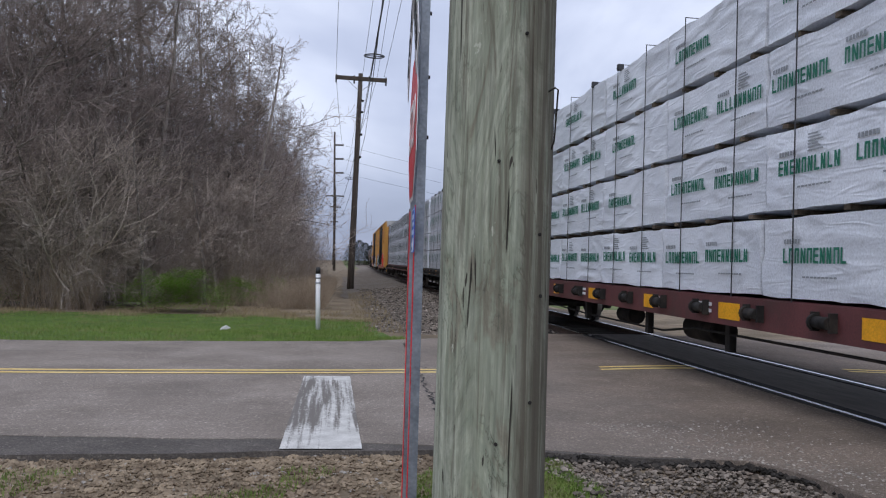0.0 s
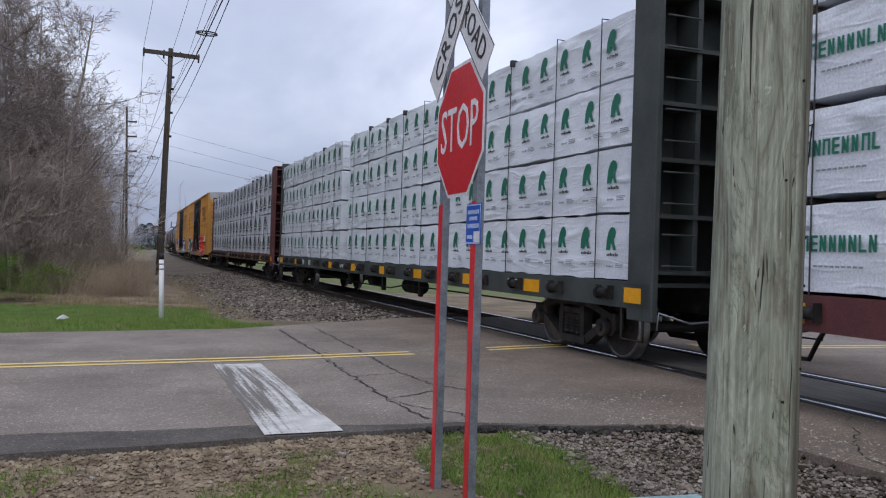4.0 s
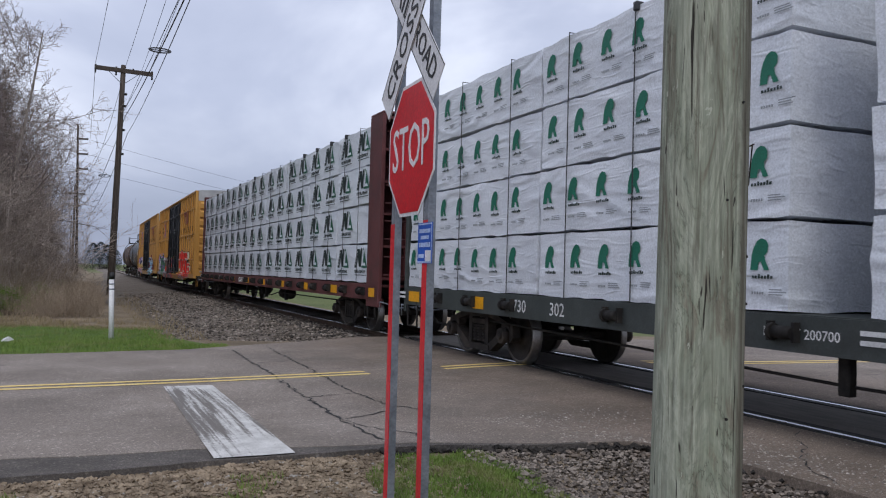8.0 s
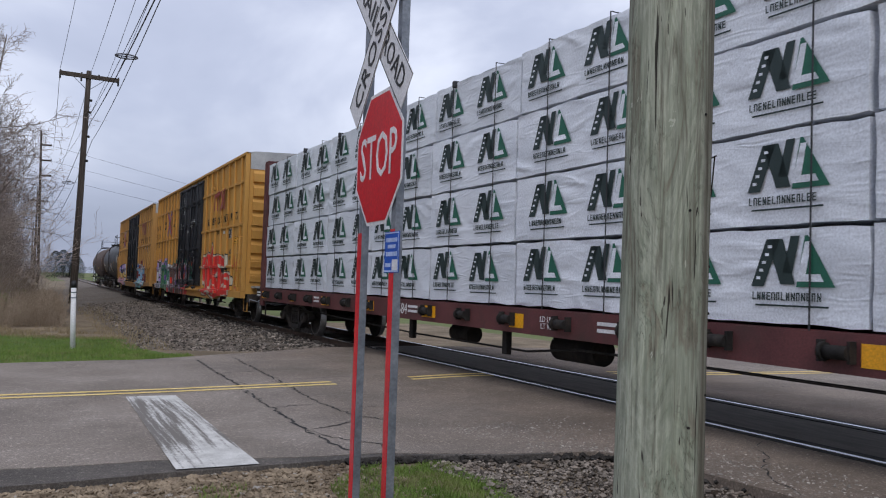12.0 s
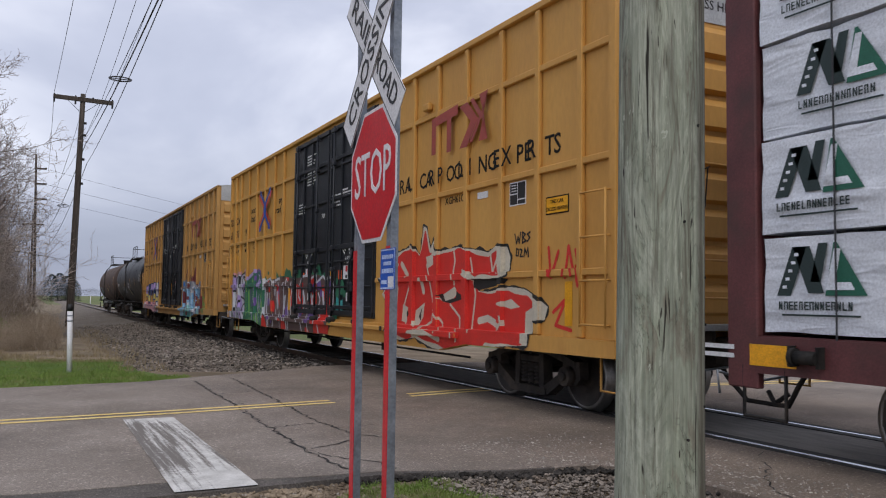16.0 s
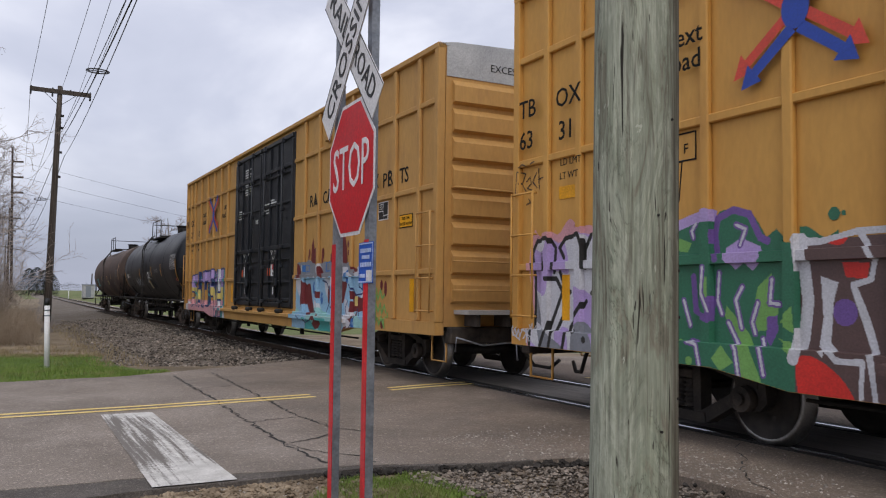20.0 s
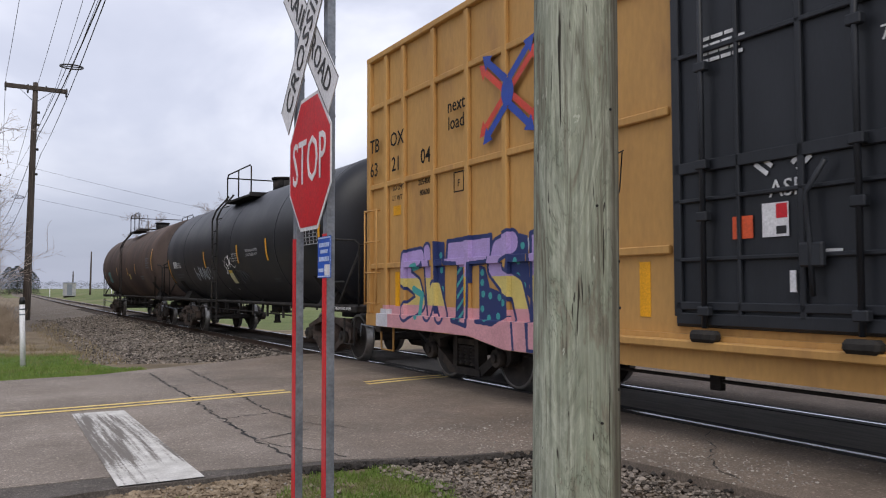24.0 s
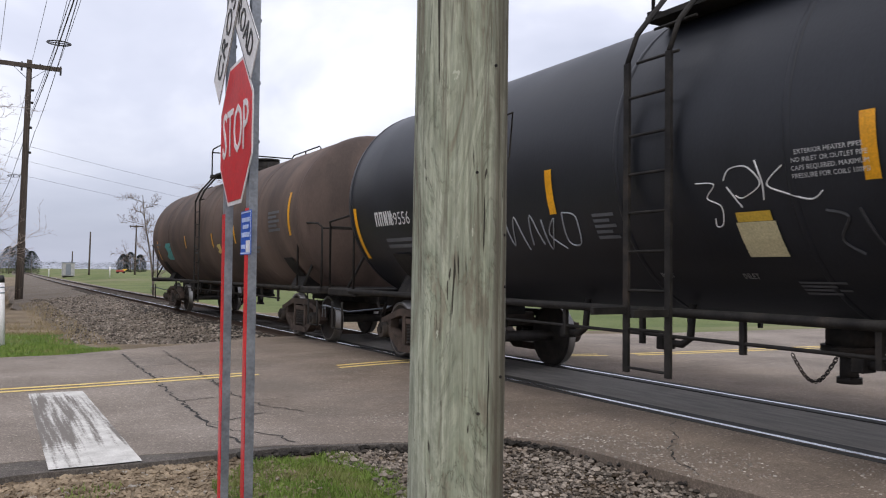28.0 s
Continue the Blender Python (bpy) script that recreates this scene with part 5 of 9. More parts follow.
def lumber_load(car, stacks, z0, pitch, height, marks, seed, bundle_gap=0.012, dunnage=False):
    rnd = random.Random(seed)
    width = 1.30
    cache = {}
    maker, spacing, level, mark_len = marks
    prints = [maker(seed + k) for k in range(4)]
    for si, (y0, y1, count) in enumerate(stacks):
        length = (y1 - y0) / count - bundle_gap
        key = round(length, 2)
        if key not in cache:
            cache[key] = [bundle_mesh(length, height, width, seed + k) for k in range(3)]
        shapes = cache[key]
        for tier in range(4):
            off = rnd.uniform(-0.03, 0.03) if tier else 0.0
            for i in range(count):
                y, z = y0 + i * (length + bundle_gap) + (off if 0 < i < count - 1 else 0), z0 + tier * pitch
                proud = rnd.uniform(-0.016, 0.016)
                b = part("lumber_pack", rnd.choice(shapes), WRAP, car, "pack of lumber in white printed wrap", pose(-0.70 + proud, y, z))
                m = length - 0.08 - rnd.uniform(0, 0.35 if spacing > 1 else 0.12)
                while m - mark_len > 0.02:
                    part("brand_mark", rnd.choice(prints), None, b, at=pose(-width / 2 - 0.004, m, height * level + rnd.uniform(-0.015, 0.015)))
                    m -= spacing * rnd.uniform(0.97, 1.05)
                part("lumber_pack", rnd.choice(shapes), WRAP, car, "pack of lumber in white wrap", pose(0.70, y, z))
                if dunnage and tier:
                    for k in range(3):
                        yy = y + length * (k + 0.5) / 3 + rnd.uniform(-0.2, 0.2)
                        part("dunnage", block(-1.33, -0.06, yy - 0.045, yy + 0.045, z - 0.048, z - 0.004), LUMBER, car)
        n = max(2, int((y1 - y0) / 1.22))
        for k in range(n):
            y = y0 + (y1 - y0) * (k + 0.5) / n + rnd.uniform(-0.12, 0.12)
            bm = slab(slab(bmesh.new(), -1.384, -1.376, y - 0.007, y + 0.007, z0 - 0.12, z0 + 4 * pitch), -1.384, -0.05, y - 0.007, y + 0.007, z0 + 4 * pitch, z0 + 4 * pitch + 0.008)
            part("strap", bm, STRAP, car)
            if rnd.random() < 0.3:
                part("corner_guard", block(-1.395, -1.29, y - 0.035, y + 0.035, z0 + 4 * pitch - 0.09, z0 + 4 * pitch + 0.012, bevel=0.01), STRAP, car, "black plastic corner guard")


def bulkhead(car, y0, depth, s, paint, top=4.50, rungs=True):
    """An end wall; s: -1 at the front end (its ribs face forward)."""
    ya, yb = y0, y0 + depth
    plate_y = yb - 0.05 if s < 0 else ya
    w = part("bulkhead", block(-1.30, 1.30, plate_y, plate_y + 0.05, 1.06, top), paint, car, "tall ribbed steel end bulkhead")
    for x in (-1, 1):
        part("corner_post", block(min(x * 1.385, x * 1.30), max(x * 1.385, x * 1.30), ya, yb, 0.60, top, bevel=0.012), paint, w)
    for i in range(6):
        z = 1.15 + i * (top - 1.25) / 5
        part("rib", block(-1.295, 1.295, ya + 0.02 if s < 0 else ya + 0.055, yb - 0.055 if s < 0 else yb - 0.02, z, z + 0.05), paint, w)
    for x in (-0.78, 0.0, 0.78):
        part("stiffener", block(x - 0.035, x + 0.035, ya + 0.04 if s < 0 else ya + 0.052, yb - 0.052 if s < 0 else yb - 0.04, 1.16, top - 0.06), paint, w)
    part("cap_plate", block(-1.38, 1.38, ya, yb, top + 0.002, top + 0.05, bevel=0.01), paint, w)
    if rungs and depth > 0.3:
        edge = ya - 0.015 if s < 0 else yb + 0.015
        for i in range(9):
            z = 1.25 + i * 0.36
            part("rung", tube(bmesh.new(), ((-1.28, edge, z), (-0.82, edge, z)), 0.012, 6), paint, w)
    return w


def flatcar(label, front, length, paint, load, dark, stencil, bulk_front, bulk_rear, bogies, lumber_args):
    car = car_thing(label, front, length)
    part("deck", block(-1.36, 1.36, 0.12, length - 0.12, 1.00, 1.055), paint, car)
    part("centre_sill", block(-0.30, 0.30, 0.0, length, 0.66, 0.995, bevel=0.02), DARK_STEEL, car)
    part("centre_beam", block(-0.045, 0.045, 0.5, length - 0.5, 1.06, 4.36), paint, car)
    rnd = random.Random(int(front * 10) + 3)
    for x in (-1, 1):
        bm = bmesh.new()
        prism(bm, [(x * 1.385, 0.735), (x * 1.385, 1.045), (x * 1.25, 1.045), (x * 1.25, 1.02), (x * 1.365, 1.02), (x * 1.365, 0.765), (x * 1.25, 0.765), (x * 1.25, 0.735)], "y", 0.05, length - 0.05)
        part("side_sill", fixed(bm), paint, car)
    big = [(y - 0.62 * s * len(b) - 0.16, y + 0.16) for b, y, s, *_ in stencil if s > 0.2]
    y = 0.9
    while y < length - 0.5:
        if any(lo < y < hi for lo, hi in big):
            y += 1.22
            continue
        w = bmesh.new()
        disc(w, (-1.45, y, 0.90), (0, 1, 0), 0.055, 0.20, 12)
        disc(w, (-1.45, y + 0.12, 0.90), (0, 1, 0), 0.075, 0.035, 12)
        slab(w, -1.46, -1.386, y - 0.12, y - 0.09, 0.82, 0.99)
        slab(w, -1.46, -1.386, y + 0.15, y + 0.18, 0.82, 0.99)
        part("strap_winch", w, dark, car, "steel strap winch on the sill")
        y += 1.22
    for k, y in enumerate(steps(0.45, length - 0.5, 9)):
        if any(lo - 0.1 < y < hi + 0.2 for lo, hi in big):
            continue
        part("reflector", block(-1.392, -1.386, y - 0.24, y + 0.24 if k % 2 else y + 0.10, 0.80, 0.98), REFLECT, car, "amber reflector panel")
        if k % 2:
            for r in range(2):
                part("stencil", block(-1.391, -1.386, y + 0.42, y + 0.78, 0.925 - r * 0.075, 0.965 - r * 0.075), WHITE_PAINT, car, "row of small white stencilled words")
    for body, y, size, *level in stencil:
        writing("stencil", body, size, WHITE_PAINT, car, Matrix.Translation((-1.389, y, level[0] if level else 0.89)) @ SIDE, "white stencilled lettering")
    for y, r, l in ((length * 0.42, 0.17, 0.9), (length * 0.55, 0.14, 0.6)):
        part("air_reservoir", disc(bmesh.new(), (-0.75, y, 0.56), (0, 1, 0), r, l, 18), DARK_STEEL, car, "dark air reservoir under the deck")
    for y in steps(1.2, length - 1.2, 12):
        part("cross_bearer", block(-1.24, 1.24, y - 0.05, y + 0.05, 0.80, 0.998), dark, car)
    part("brake_pipe", tube(bmesh.new(), ((-1.15, 3.0, 0.62), (-1.15, length * 0.4, 0.60), (-1.10, length * 0.45, 0.48), (-1.10, length * 0.60, 0.48), (-1.15, length - 3, 0.62)), 0.016, 6), DARK_STEEL, car)
    for y in (length * 0.36, length * 0.47, length * 0.60):
        part("pipe_bracket", block(-1.17, -1.08, y - 0.06, y + 0.06, 0.40, 0.80, bevel=0.01), dark, car)
    for y in bogies:
        bogie(car, y)
    if bulk_front:
        bulkhead(car, 0.0, bulk_front, -1, paint)
    if bulk_rear:
        bulkhead(car, length - bulk_rear, bulk_rear, 1, paint, 4.45)
    coupler(car, 0.0, -1)
    coupler(car, length, 1)
    lumber_load(car, *lumber_args)
    return car


LEN_A, FRONT_A = 22.45, 0.92
flatcar("oxide-red centre-beam flatcar stacked with white-wrapped lumber", FRONT_A, LEN_A, CAR_RED, None, DARK_STEEL,
        (("62", 16.72, 0.26), ("016", 15.80, 0.26), ("JACK", 19.62, 0.085, 0.935), ("HERE", 19.62, 0.085, 0.855), ("LD LMT", 9.5, 0.10, 0.935), ("LT WT", 9.5, 0.10, 0.85)), 0.5, 0.13, (2.3, 19.90),
        ([(0.52, 1.92, 1), (1.93, LEN_A - 0.14, 8)], 1.075, 0.850, 0.785, WORDS, 21, 0.012, True))
LEN_B, FRONT_B = 23.25, 24.90
flatcar("dark green centre-beam flatcar stacked with white-wrapped lumber", FRONT_B, LEN_B, CAR_GREEN, None, DARK_STEEL,
        (("730", 18.95, 0.24), ("302", 18.0, 0.24), ("NEW 4-92", 12.6, 0.12), ("LD LMT 200700", 14.2, 0.12)), 0.50, 0.11, (2.30, 20.80),
        ([(0.52, 13.58, 3), (14.36, 18.56, 1), (18.57, LEN_B - 0.13, 1)], 1.055, 0.830, 0.815, BADGES, 41))
LEN_C, FRONT_C = 23.75, 49.52
flatcar("oxide-red centre-beam flatcar with a tall bulkhead and wrapped lumber", FRONT_C, LEN_C, CAR_RED, None, DARK_STEEL,
        (("2 INCH TREAD", 3.4, 0.075, 0.93), ("COND. SHOES", 3.4, 0.075, 0.85), ("626684", 14.31, 0.25), ("LD LMT", 9.8, 0.10, 0.935), ("LT WT", 9.8, 0.10, 0.85)), 0.72, 0.34, (2.75, 21.4),
        ([(0.745, 3.02, 1), (3.03, LEN_C - 0.36, 8)], 1.075, 0.828, 0.815, EMBLEMS, 61))


# ---- boxcars
BOX_L = 18.15
DOOR = (6.65, 11.52)
RIBS = (0.64, 1.50, 2.35, 3.30, 4.20, 5.05, 5.91, 12.50, 13.33, 14.20, 15.07, 15.97, 16.88, 17.48)
RAILS_Z = (1.65, 2.88, 4.12)
SHEET_X, RIB_OUT, DOOR_X = 1.530, 0.060, 1.560


def sill_foot(U):
    """Height of the lower edge of a boxcar's side sill."""
    return np.interp(U, (0.0, 3.2, 4.0, 14.2, 15.0, BOX_L), (0.74, 0.72, 0.60, 0.60, 0.72, 0.74))


def skin_depth(u, z):
    """How far the boxcar's side stands out beyond its sheet at a place on it."""
    if 0.797 < z < 0.878 and 3.4 < u < 13.4:
        return 0.162
    if z < 0.93:
        return 0.075
    if DOOR[0] <= u <= DOOR[1]:
        return 0.045
    if any(abs(u - r) < 0.055 for r in RIBS) or u < 0.12 or u > BOX_L - 0.12:
        return RIB_OUT
    if any(abs(z - r) < 0.045 for r in RAILS_Z):
        return RIB_OUT - 0.012
    return 0.0


def proud(u, z, half):
    """The most that the side stands out over the width of a letter or word."""
    return max(skin_depth(u + half * k / 4, z) for k in range(-4, 5))


def spray(car, u0, u1, z0, z1, painter, colours, cell, label):
    """Sprayed paint that follows sheet, ribs and sills: small cells take the colour that painter gives them."""
    cell = 0.0075
    nu, nz = int((u1 - u0) / cell), int((z1 - z0) / cell)
    U, Z = np.meshgrid(u0 + (np.arange(nu) + 0.5) * cell, z0 + (np.arange(nz) + 0.5) * cell)
    idx = painter(U, Z)
    idx[(Z < sill_foot(U) + 0.006) | (U < 0.01) | (U > BOX_L - 0.01)] = -1
    deep = np.array([[skin_depth(u0 + i * cell, z0 + j * cell) for i in range(nu + 1)] for j in range(nz + 1)])
    verts, faces, slots, seen = [], [], [], {}

    def corner(i, j):
        if (i, j) not in seen:
            seen[(i, j)] = len(verts)
            verts.append((-(SHEET_X + deep[j, i] + 0.005), u0 + i * cell, z0 + j * cell))
        return seen[(i, j)]

    for j in range(nz):
        row, lo, hi = idx[j], deep[j], deep[j + 1]
        same = (row[1:] == row[:-1]) & (lo[2:] == lo[1:-1]) & (hi[2:] == hi[1:-1]) & (lo[1:-1] == lo[:-2]) & (hi[1:-1] == hi[:-2])
        cuts = [0] + (np.nonzero(~same)[0] + 1).tolist() + [nu]
        for a, b in zip(cuts, cuts[1:]):
            if row[a] >= 0:
                faces.append((corner(a, j), corner(a, j + 1), corner(b, j + 1), corner(b, j)))
                slots.append(int(row[a]))
    me = bpy.data.meshes.new("graffiti")
    me.from_pydata(verts, [], faces)
    me.polygons.foreach_set("material_index", slots)
    for c in colours:
        me.materials.append(c)
    return part("graffiti", me, None, car, label)


def near_strokes(U, Z, lines):
    d = np.full(U.shape, 9.0)
    for line in lines:
        for (ax, az), (bx, bz) in zip(line, line[1:]):
            vx, vz = bx - ax, bz - az
            t = np.clip(((U - ax) * vx + (Z - az) * vz) / max(1e-9, vx * vx + vz * vz), 0, 1)
            d = np.minimum(d, np.hypot(U - ax - t * vx, Z - az - t * vz))
    return d


def wobble(U, Z, f, seed):
    return (np.sin(U * f + seed) * np.cos(Z * f * 1.3 + seed * 2) + 0.5 * np.sin(U * f * 2.3 - Z * f * 1.7 + seed * 3)) / 1.5


def paint_can(name, c):
    return plain("spray_" + name, c, 0.5, spread=0.08)


S_RED, S_WHITE, S_BLACK = paint_can("red", (0.62, 0.030, 0.022)), paint_can("bone", (0.55, 0.50, 0.40)), paint_can("black", (0.018, 0.017, 0.016))
S_PURPLE, S_LILAC, S_PINK = paint_can("purple", (0.16, 0.085, 0.30)), paint_can("lilac", (0.42, 0.31, 0.58)), paint_can("pink", (0.60, 0.30, 0.33))
S_GREEN, S_LIME, S_TEAL = paint_can("green", (0.030, 0.15, 0.085)), paint_can("lime", (0.17, 0.37, 0.10)), paint_can("teal", (0.05, 0.33, 0.32))
S_BROWN, S_YELLOW, S_NAVY = paint_can("brown", (0.105, 0.062, 0.058)), paint_can("yellow", (0.62, 0.50, 0.16)), paint_can("navy", (0.022, 0.038, 0.14))
S_SKY, S_MAROON, S_GREY = paint_can("sky_blue", (0.26, 0.45, 0.62)), paint_can("maroon", (0.15, 0.022, 0.025)), paint_can("grey", (0.21, 0.22, 0.25))


S_GOLD = paint_can("gold", (0.62, 0.40, 0.05))
S_CARD = paint_can("card", (0.60, 0.53, 0.32))
S_MINT = paint_can("mint", (0.28, 0.52, 0.52))
S_PALE, S_BLUE = paint_can("pale_grey", (0.56, 0.56, 0.60)), paint_can("mid_blue", (0.035, 0.15, 0.42))


def boxcar(label, front, number, graffiti, coat):
    car = car_thing(label, front, BOX_L, "boxcar")
    top, floor = 4.93, 0.90
    for x in (-1, 1):
        part("side_sheet", block(min(x * SHEET_X, x * 1.48), max(x * SHEET_X, x * 1.48), 0.02, BOX_L - 0.02, floor, top), coat, car)
        for u in RIBS:
            part("side_post", block(min(x * SHEET_X, x * (SHEET_X + RIB_OUT)), max(x * SHEET_X, x * (SHEET_X + RIB_OUT)), u - 0.05, u + 0.05, floor + 0.03, top - 0.08, bevel=0.012), coat, car)
        for z in RAILS_Z:
            for a, b in ((0.10, DOOR[0] - 0.06), (DOOR[1] + 0.06, BOX_L - 0.10)):
                part("side_rail", block(min(x * SHEET_X, x * (SHEET_X + RIB_OUT - 0.012)), max(x * SHEET_X, x * (SHEET_X + RIB_OUT - 0.012)), a, b, z - 0.04, z + 0.04, bevel=0.01), coat, car)
        for u in (0.0, BOX_L - 0.12):
            part("corner_post", block(min(x * 1.47, x * (SHEET_X + RIB_OUT + 0.004)), max(x * 1.47, x * (SHEET_X + RIB_OUT + 0.004)), u, u + 0.12, floor + 0.022, top, bevel=0.01), coat, car)
        part("roof_rail", block(min(x * 1.46, x * 1.60), max(x * 1.46, x * 1.60), 0.0, BOX_L, top - 0.075, top + 0.015, bevel=0.012), coat, car)
        bm = bmesh.new()
        prism(bm, [(0.004, 0.92), (0.004, 0.74), (3.2, 0.72), (4.0, 0.60), (14.2, 0.60), (15.0, 0.72), (BOX_L - 0.004, 0.74), (BOX_L - 0.004, 0.92)], "x", min(x * 1.46, x * 1.60), max(x * 1.46, x * 1.60))
        part("side_sill", fixed(bm), coat, car)
        part("door_track", block(min(x * 1.60, x * 1.69), max(x * 1.60, x * 1.69), 3.4, 13.4, 0.80, 0.875, bevel=0.012), coat, car)
    part("floor", block(-1.46, 1.46, 0.05, BOX_L - 0.05, 0.80, 0.90), DARK_STEEL, car)
    part("centre_sill", block(-0.28, 0.28, -0.1, BOX_L + 0.1, 0.62, 0.798), DARK_STEEL, car)
    rf = bmesh.new()
    prism(rf, [(-1.58, 4.93), (-1.3, 4.975), (0, 5.03), (1.3, 4.975), (1.58, 4.93), (1.58, 4.91), (-1.58, 4.91)], "y", 0.0, BOX_L)
    roof = part("roof", fixed(rf), BOX_ROOF, car, "grey galvanised roof")
    for k in range(15):
        y = 0.6 + k * (BOX_L - 1.2) / 14
        part("roof_rib", fixed(prism(bmesh.new(), [(-1.5, 4.945), (0, 5.045), (1.5, 4.945), (1.5, 4.96), (0, 5.065), (-1.5, 4.96)], "y", y - 0.03, y + 0.03)), BOX_ROOF, roof)
    # doors: two plug doors to a side
    mid = (DOOR[0] + DOOR[1]) / 2
    for x in (-1, 1):
        for a, b in ((DOOR[0], mid - 0.02), (mid + 0.02, DOOR[1])):
            d = part("door", block(min(x * 1.50, x * DOOR_X), max(x * 1.50, x * DOOR_X), a, b, 0.98, 4.78, bevel=0.01), DOOR_BLACK, car, "black steel plug door")
            lo, hi = min(x * DOOR_X, x * (DOOR_X + 0.04)), max(x * DOOR_X, x * (DOOR_X + 0.04))
            for z, h in ((1.05, 0.05), (1.16, 0.035), (1.55, 0.018), (2.05, 0.018), (2.33, 0.05), (3.30, 0.022), (3.95, 0.022), (4.10, 0.04), (4.72, 0.045)):
                part("door_rail", block(lo, hi if h > 0.03 else hi - 0.02 if x > 0 else hi, a + 0.04, b - 0.04, z - h, z + h, bevel=0.008), DOOR_BLACK, d)
            for u, w in ((a + 0.06, 0.045), (a + (b - a) * 0.46, 0.028), (a + (b - a) * 0.70, 0.018), (b - 0.06, 0.045)):
                part("door_stile", block(lo, hi - 0.002 if x > 0 else hi, u - w, u + w, 1.07, 4.65, bevel=0.008), DOOR_BLACK, d)
            for u in (a + 0.62, b - 0.40):
                part("lock_rod", tube(bmesh.new(), ((x * 1.64, u, 0.98), (x * 1.64, u, 4.74)), 0.024, 8), DOOR_BLACK, d)
                for z in (1.12, 1.9, 2.33, 3.15, 4.0, 4.66):
                    part("rod_bracket", block(min(x * 1.60, x * 1.67), max(x * 1.60, x * 1.67), u - 0.06, u + 0.06, z - 0.04, z + 0.04, bevel=0.01), DOOR_BLACK, d)
                part("door_foot", block(min(x * 1.60, x * 1.72), max(x * 1.60, x * 1.72), u - 0.16, u + 0.12, 0.865, 0.965, bevel=0.03), DARK_STEEL, d)
            u = a + 1.0
            part("door_handle", tube(bmesh.new(), ((x * 1.63, u, 1.25), (x * 1.65, u, 1.62), (x * 1.65, u + 0.03, 2.0), (x * 1.65, u - 0.14, 2.22)), 0.022, 6), DOOR_BLACK, d)
            part("lock_box", block(min(x * 1.60, x * 1.66), max(x * 1.60, x * 1.66), u - 0.10, u + 0.10, 1.46, 1.64, bevel=0.015), DOOR_BLACK, d)
    # lettering on the doors
    dx = -(DOOR_X + 0.012)
    for u, z, pitch, widths in ((10.62, 4.40, 0.062, (0.62, 0.40, 0.55, 0.50)), (10.60, 4.02, 0.062, (0.62, 0.55, 0.60, 0.66, 0.45)), (11.20, 3.38, 0.062, (0.42, 0.50, 0.45, 0.48)), (8.95, 3.36, 0.07, (0.55, 0.62, 0.50, 0.60)), (8.32, 3.42, 0.06, (0.30, 0.45, 0.45))):
        for k, w in enumerate(widths):
            n = max(3, int(w / 0.11))
            for i in range(n):
                part("stencil", block(dx - 0.003, dx, u - w * (i + 0.86) / n, u - w * i / n, z - k * pitch, z - k * pitch + 0.030), WHITE_PAINT, car, "line of small white stencilled words")
    writing("stencil", "70K", 0.15, WHITE_PAINT, car, Matrix.Translation((dx - 0.002, 9.46, 3.02)) @ SIDE)
    for off in (0.0, 2.38):
        writing("stencil", "ASF", 0.19, WHITE_PAINT, car, Matrix.Translation((dx - 0.002, 7.98 + off, 2.06)) @ SIDE)
        tag = part("placard", block(dx - 0.003, dx, 7.96 + off, 8.20 + off, 1.70, 1.96), SIGN_WHITE, car, "white and red placard")
        part("placard_red", block(dx - 0.005, dx - 0.003, 7.97 + off, 8.07 + off, 1.84, 1.95), SIGN_RED, tag)
        part("placard_print", block(dx - 0.005, dx - 0.003, 7.98 + off, 8.07 + off, 1.72, 1.78), SIGN_BLACK, tag)
        part("placard", block(dx - 0.003, dx, 8.29 + off, 8.49 + off, 1.70, 1.88), paint_can("orange", (0.72, 0.10, 0.03)), car, "orange placard")
        part("seal_tag", block(dx - 0.04, dx - 0.03, 7.88 + off, 7.93 + off, 1.28, 1.44), SIGN_WHITE, car, "white seal tag")
        part("stencil", block(dx - 0.003, dx, 7.52 + off, 7.70 + off, 1.555, 1.59), WHITE_PAINT, car, "line of small white stencilled words")
        for cu, sgn in ((8.18, 1), (7.84, -1)):
            for k in (-1, 1):
                part("stencil", block(-0.0015, 0.0015, -0.075, 0.075, -0.018, 0.018), WHITE_PAINT, car, "line of small white stencilled words", Matrix.Translation((dx - 0.0015, cu + off, 2.26)) @ Matrix.Rotation(radians(38 * sgn), 4, "X") @ Matrix.Translation((0, 0, k * 0.035)))
    part("reflector", block(dx - 0.003, dx, 8.84, 8.96, 1.42, 1.92), REFLECT, car, "amber reflector strip")
    # big side lettering
    for ch, u in zip("RALCARPOOLINGEXPERTS", (5.57, 5.33, 5.13, 4.78, 4.56, 4.35, 4.07, 3.84, 3.60, 3.42, 3.14, 2.89, 2.64, 2.43, 2.18, 1.95, 1.77, 1.60, 1.29, 1.13)):
        writing("lettering", ch, 0.34, BLACK_PAINT, car, Matrix.Translation((-(SHEET_X + proud(u, 3.1, 0.13) + 0.004), u, 3.155)) @ SIDE, "black painted letter", 0.002)
    xx = -(SHEET_X + RIB_OUT + 0.004)
    em = bmesh.new()
    flat(em, xx, [(4.36, 3.50), (4.36, 4.05), (3.52, 4.12), (3.52, 3.98), (3.72, 3.96), (3.72, 3.47), (3.86, 3.47), (3.86, 3.95), (4.22, 3.92), (4.22, 3.50)], 0)
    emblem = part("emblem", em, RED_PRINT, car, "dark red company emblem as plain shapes")
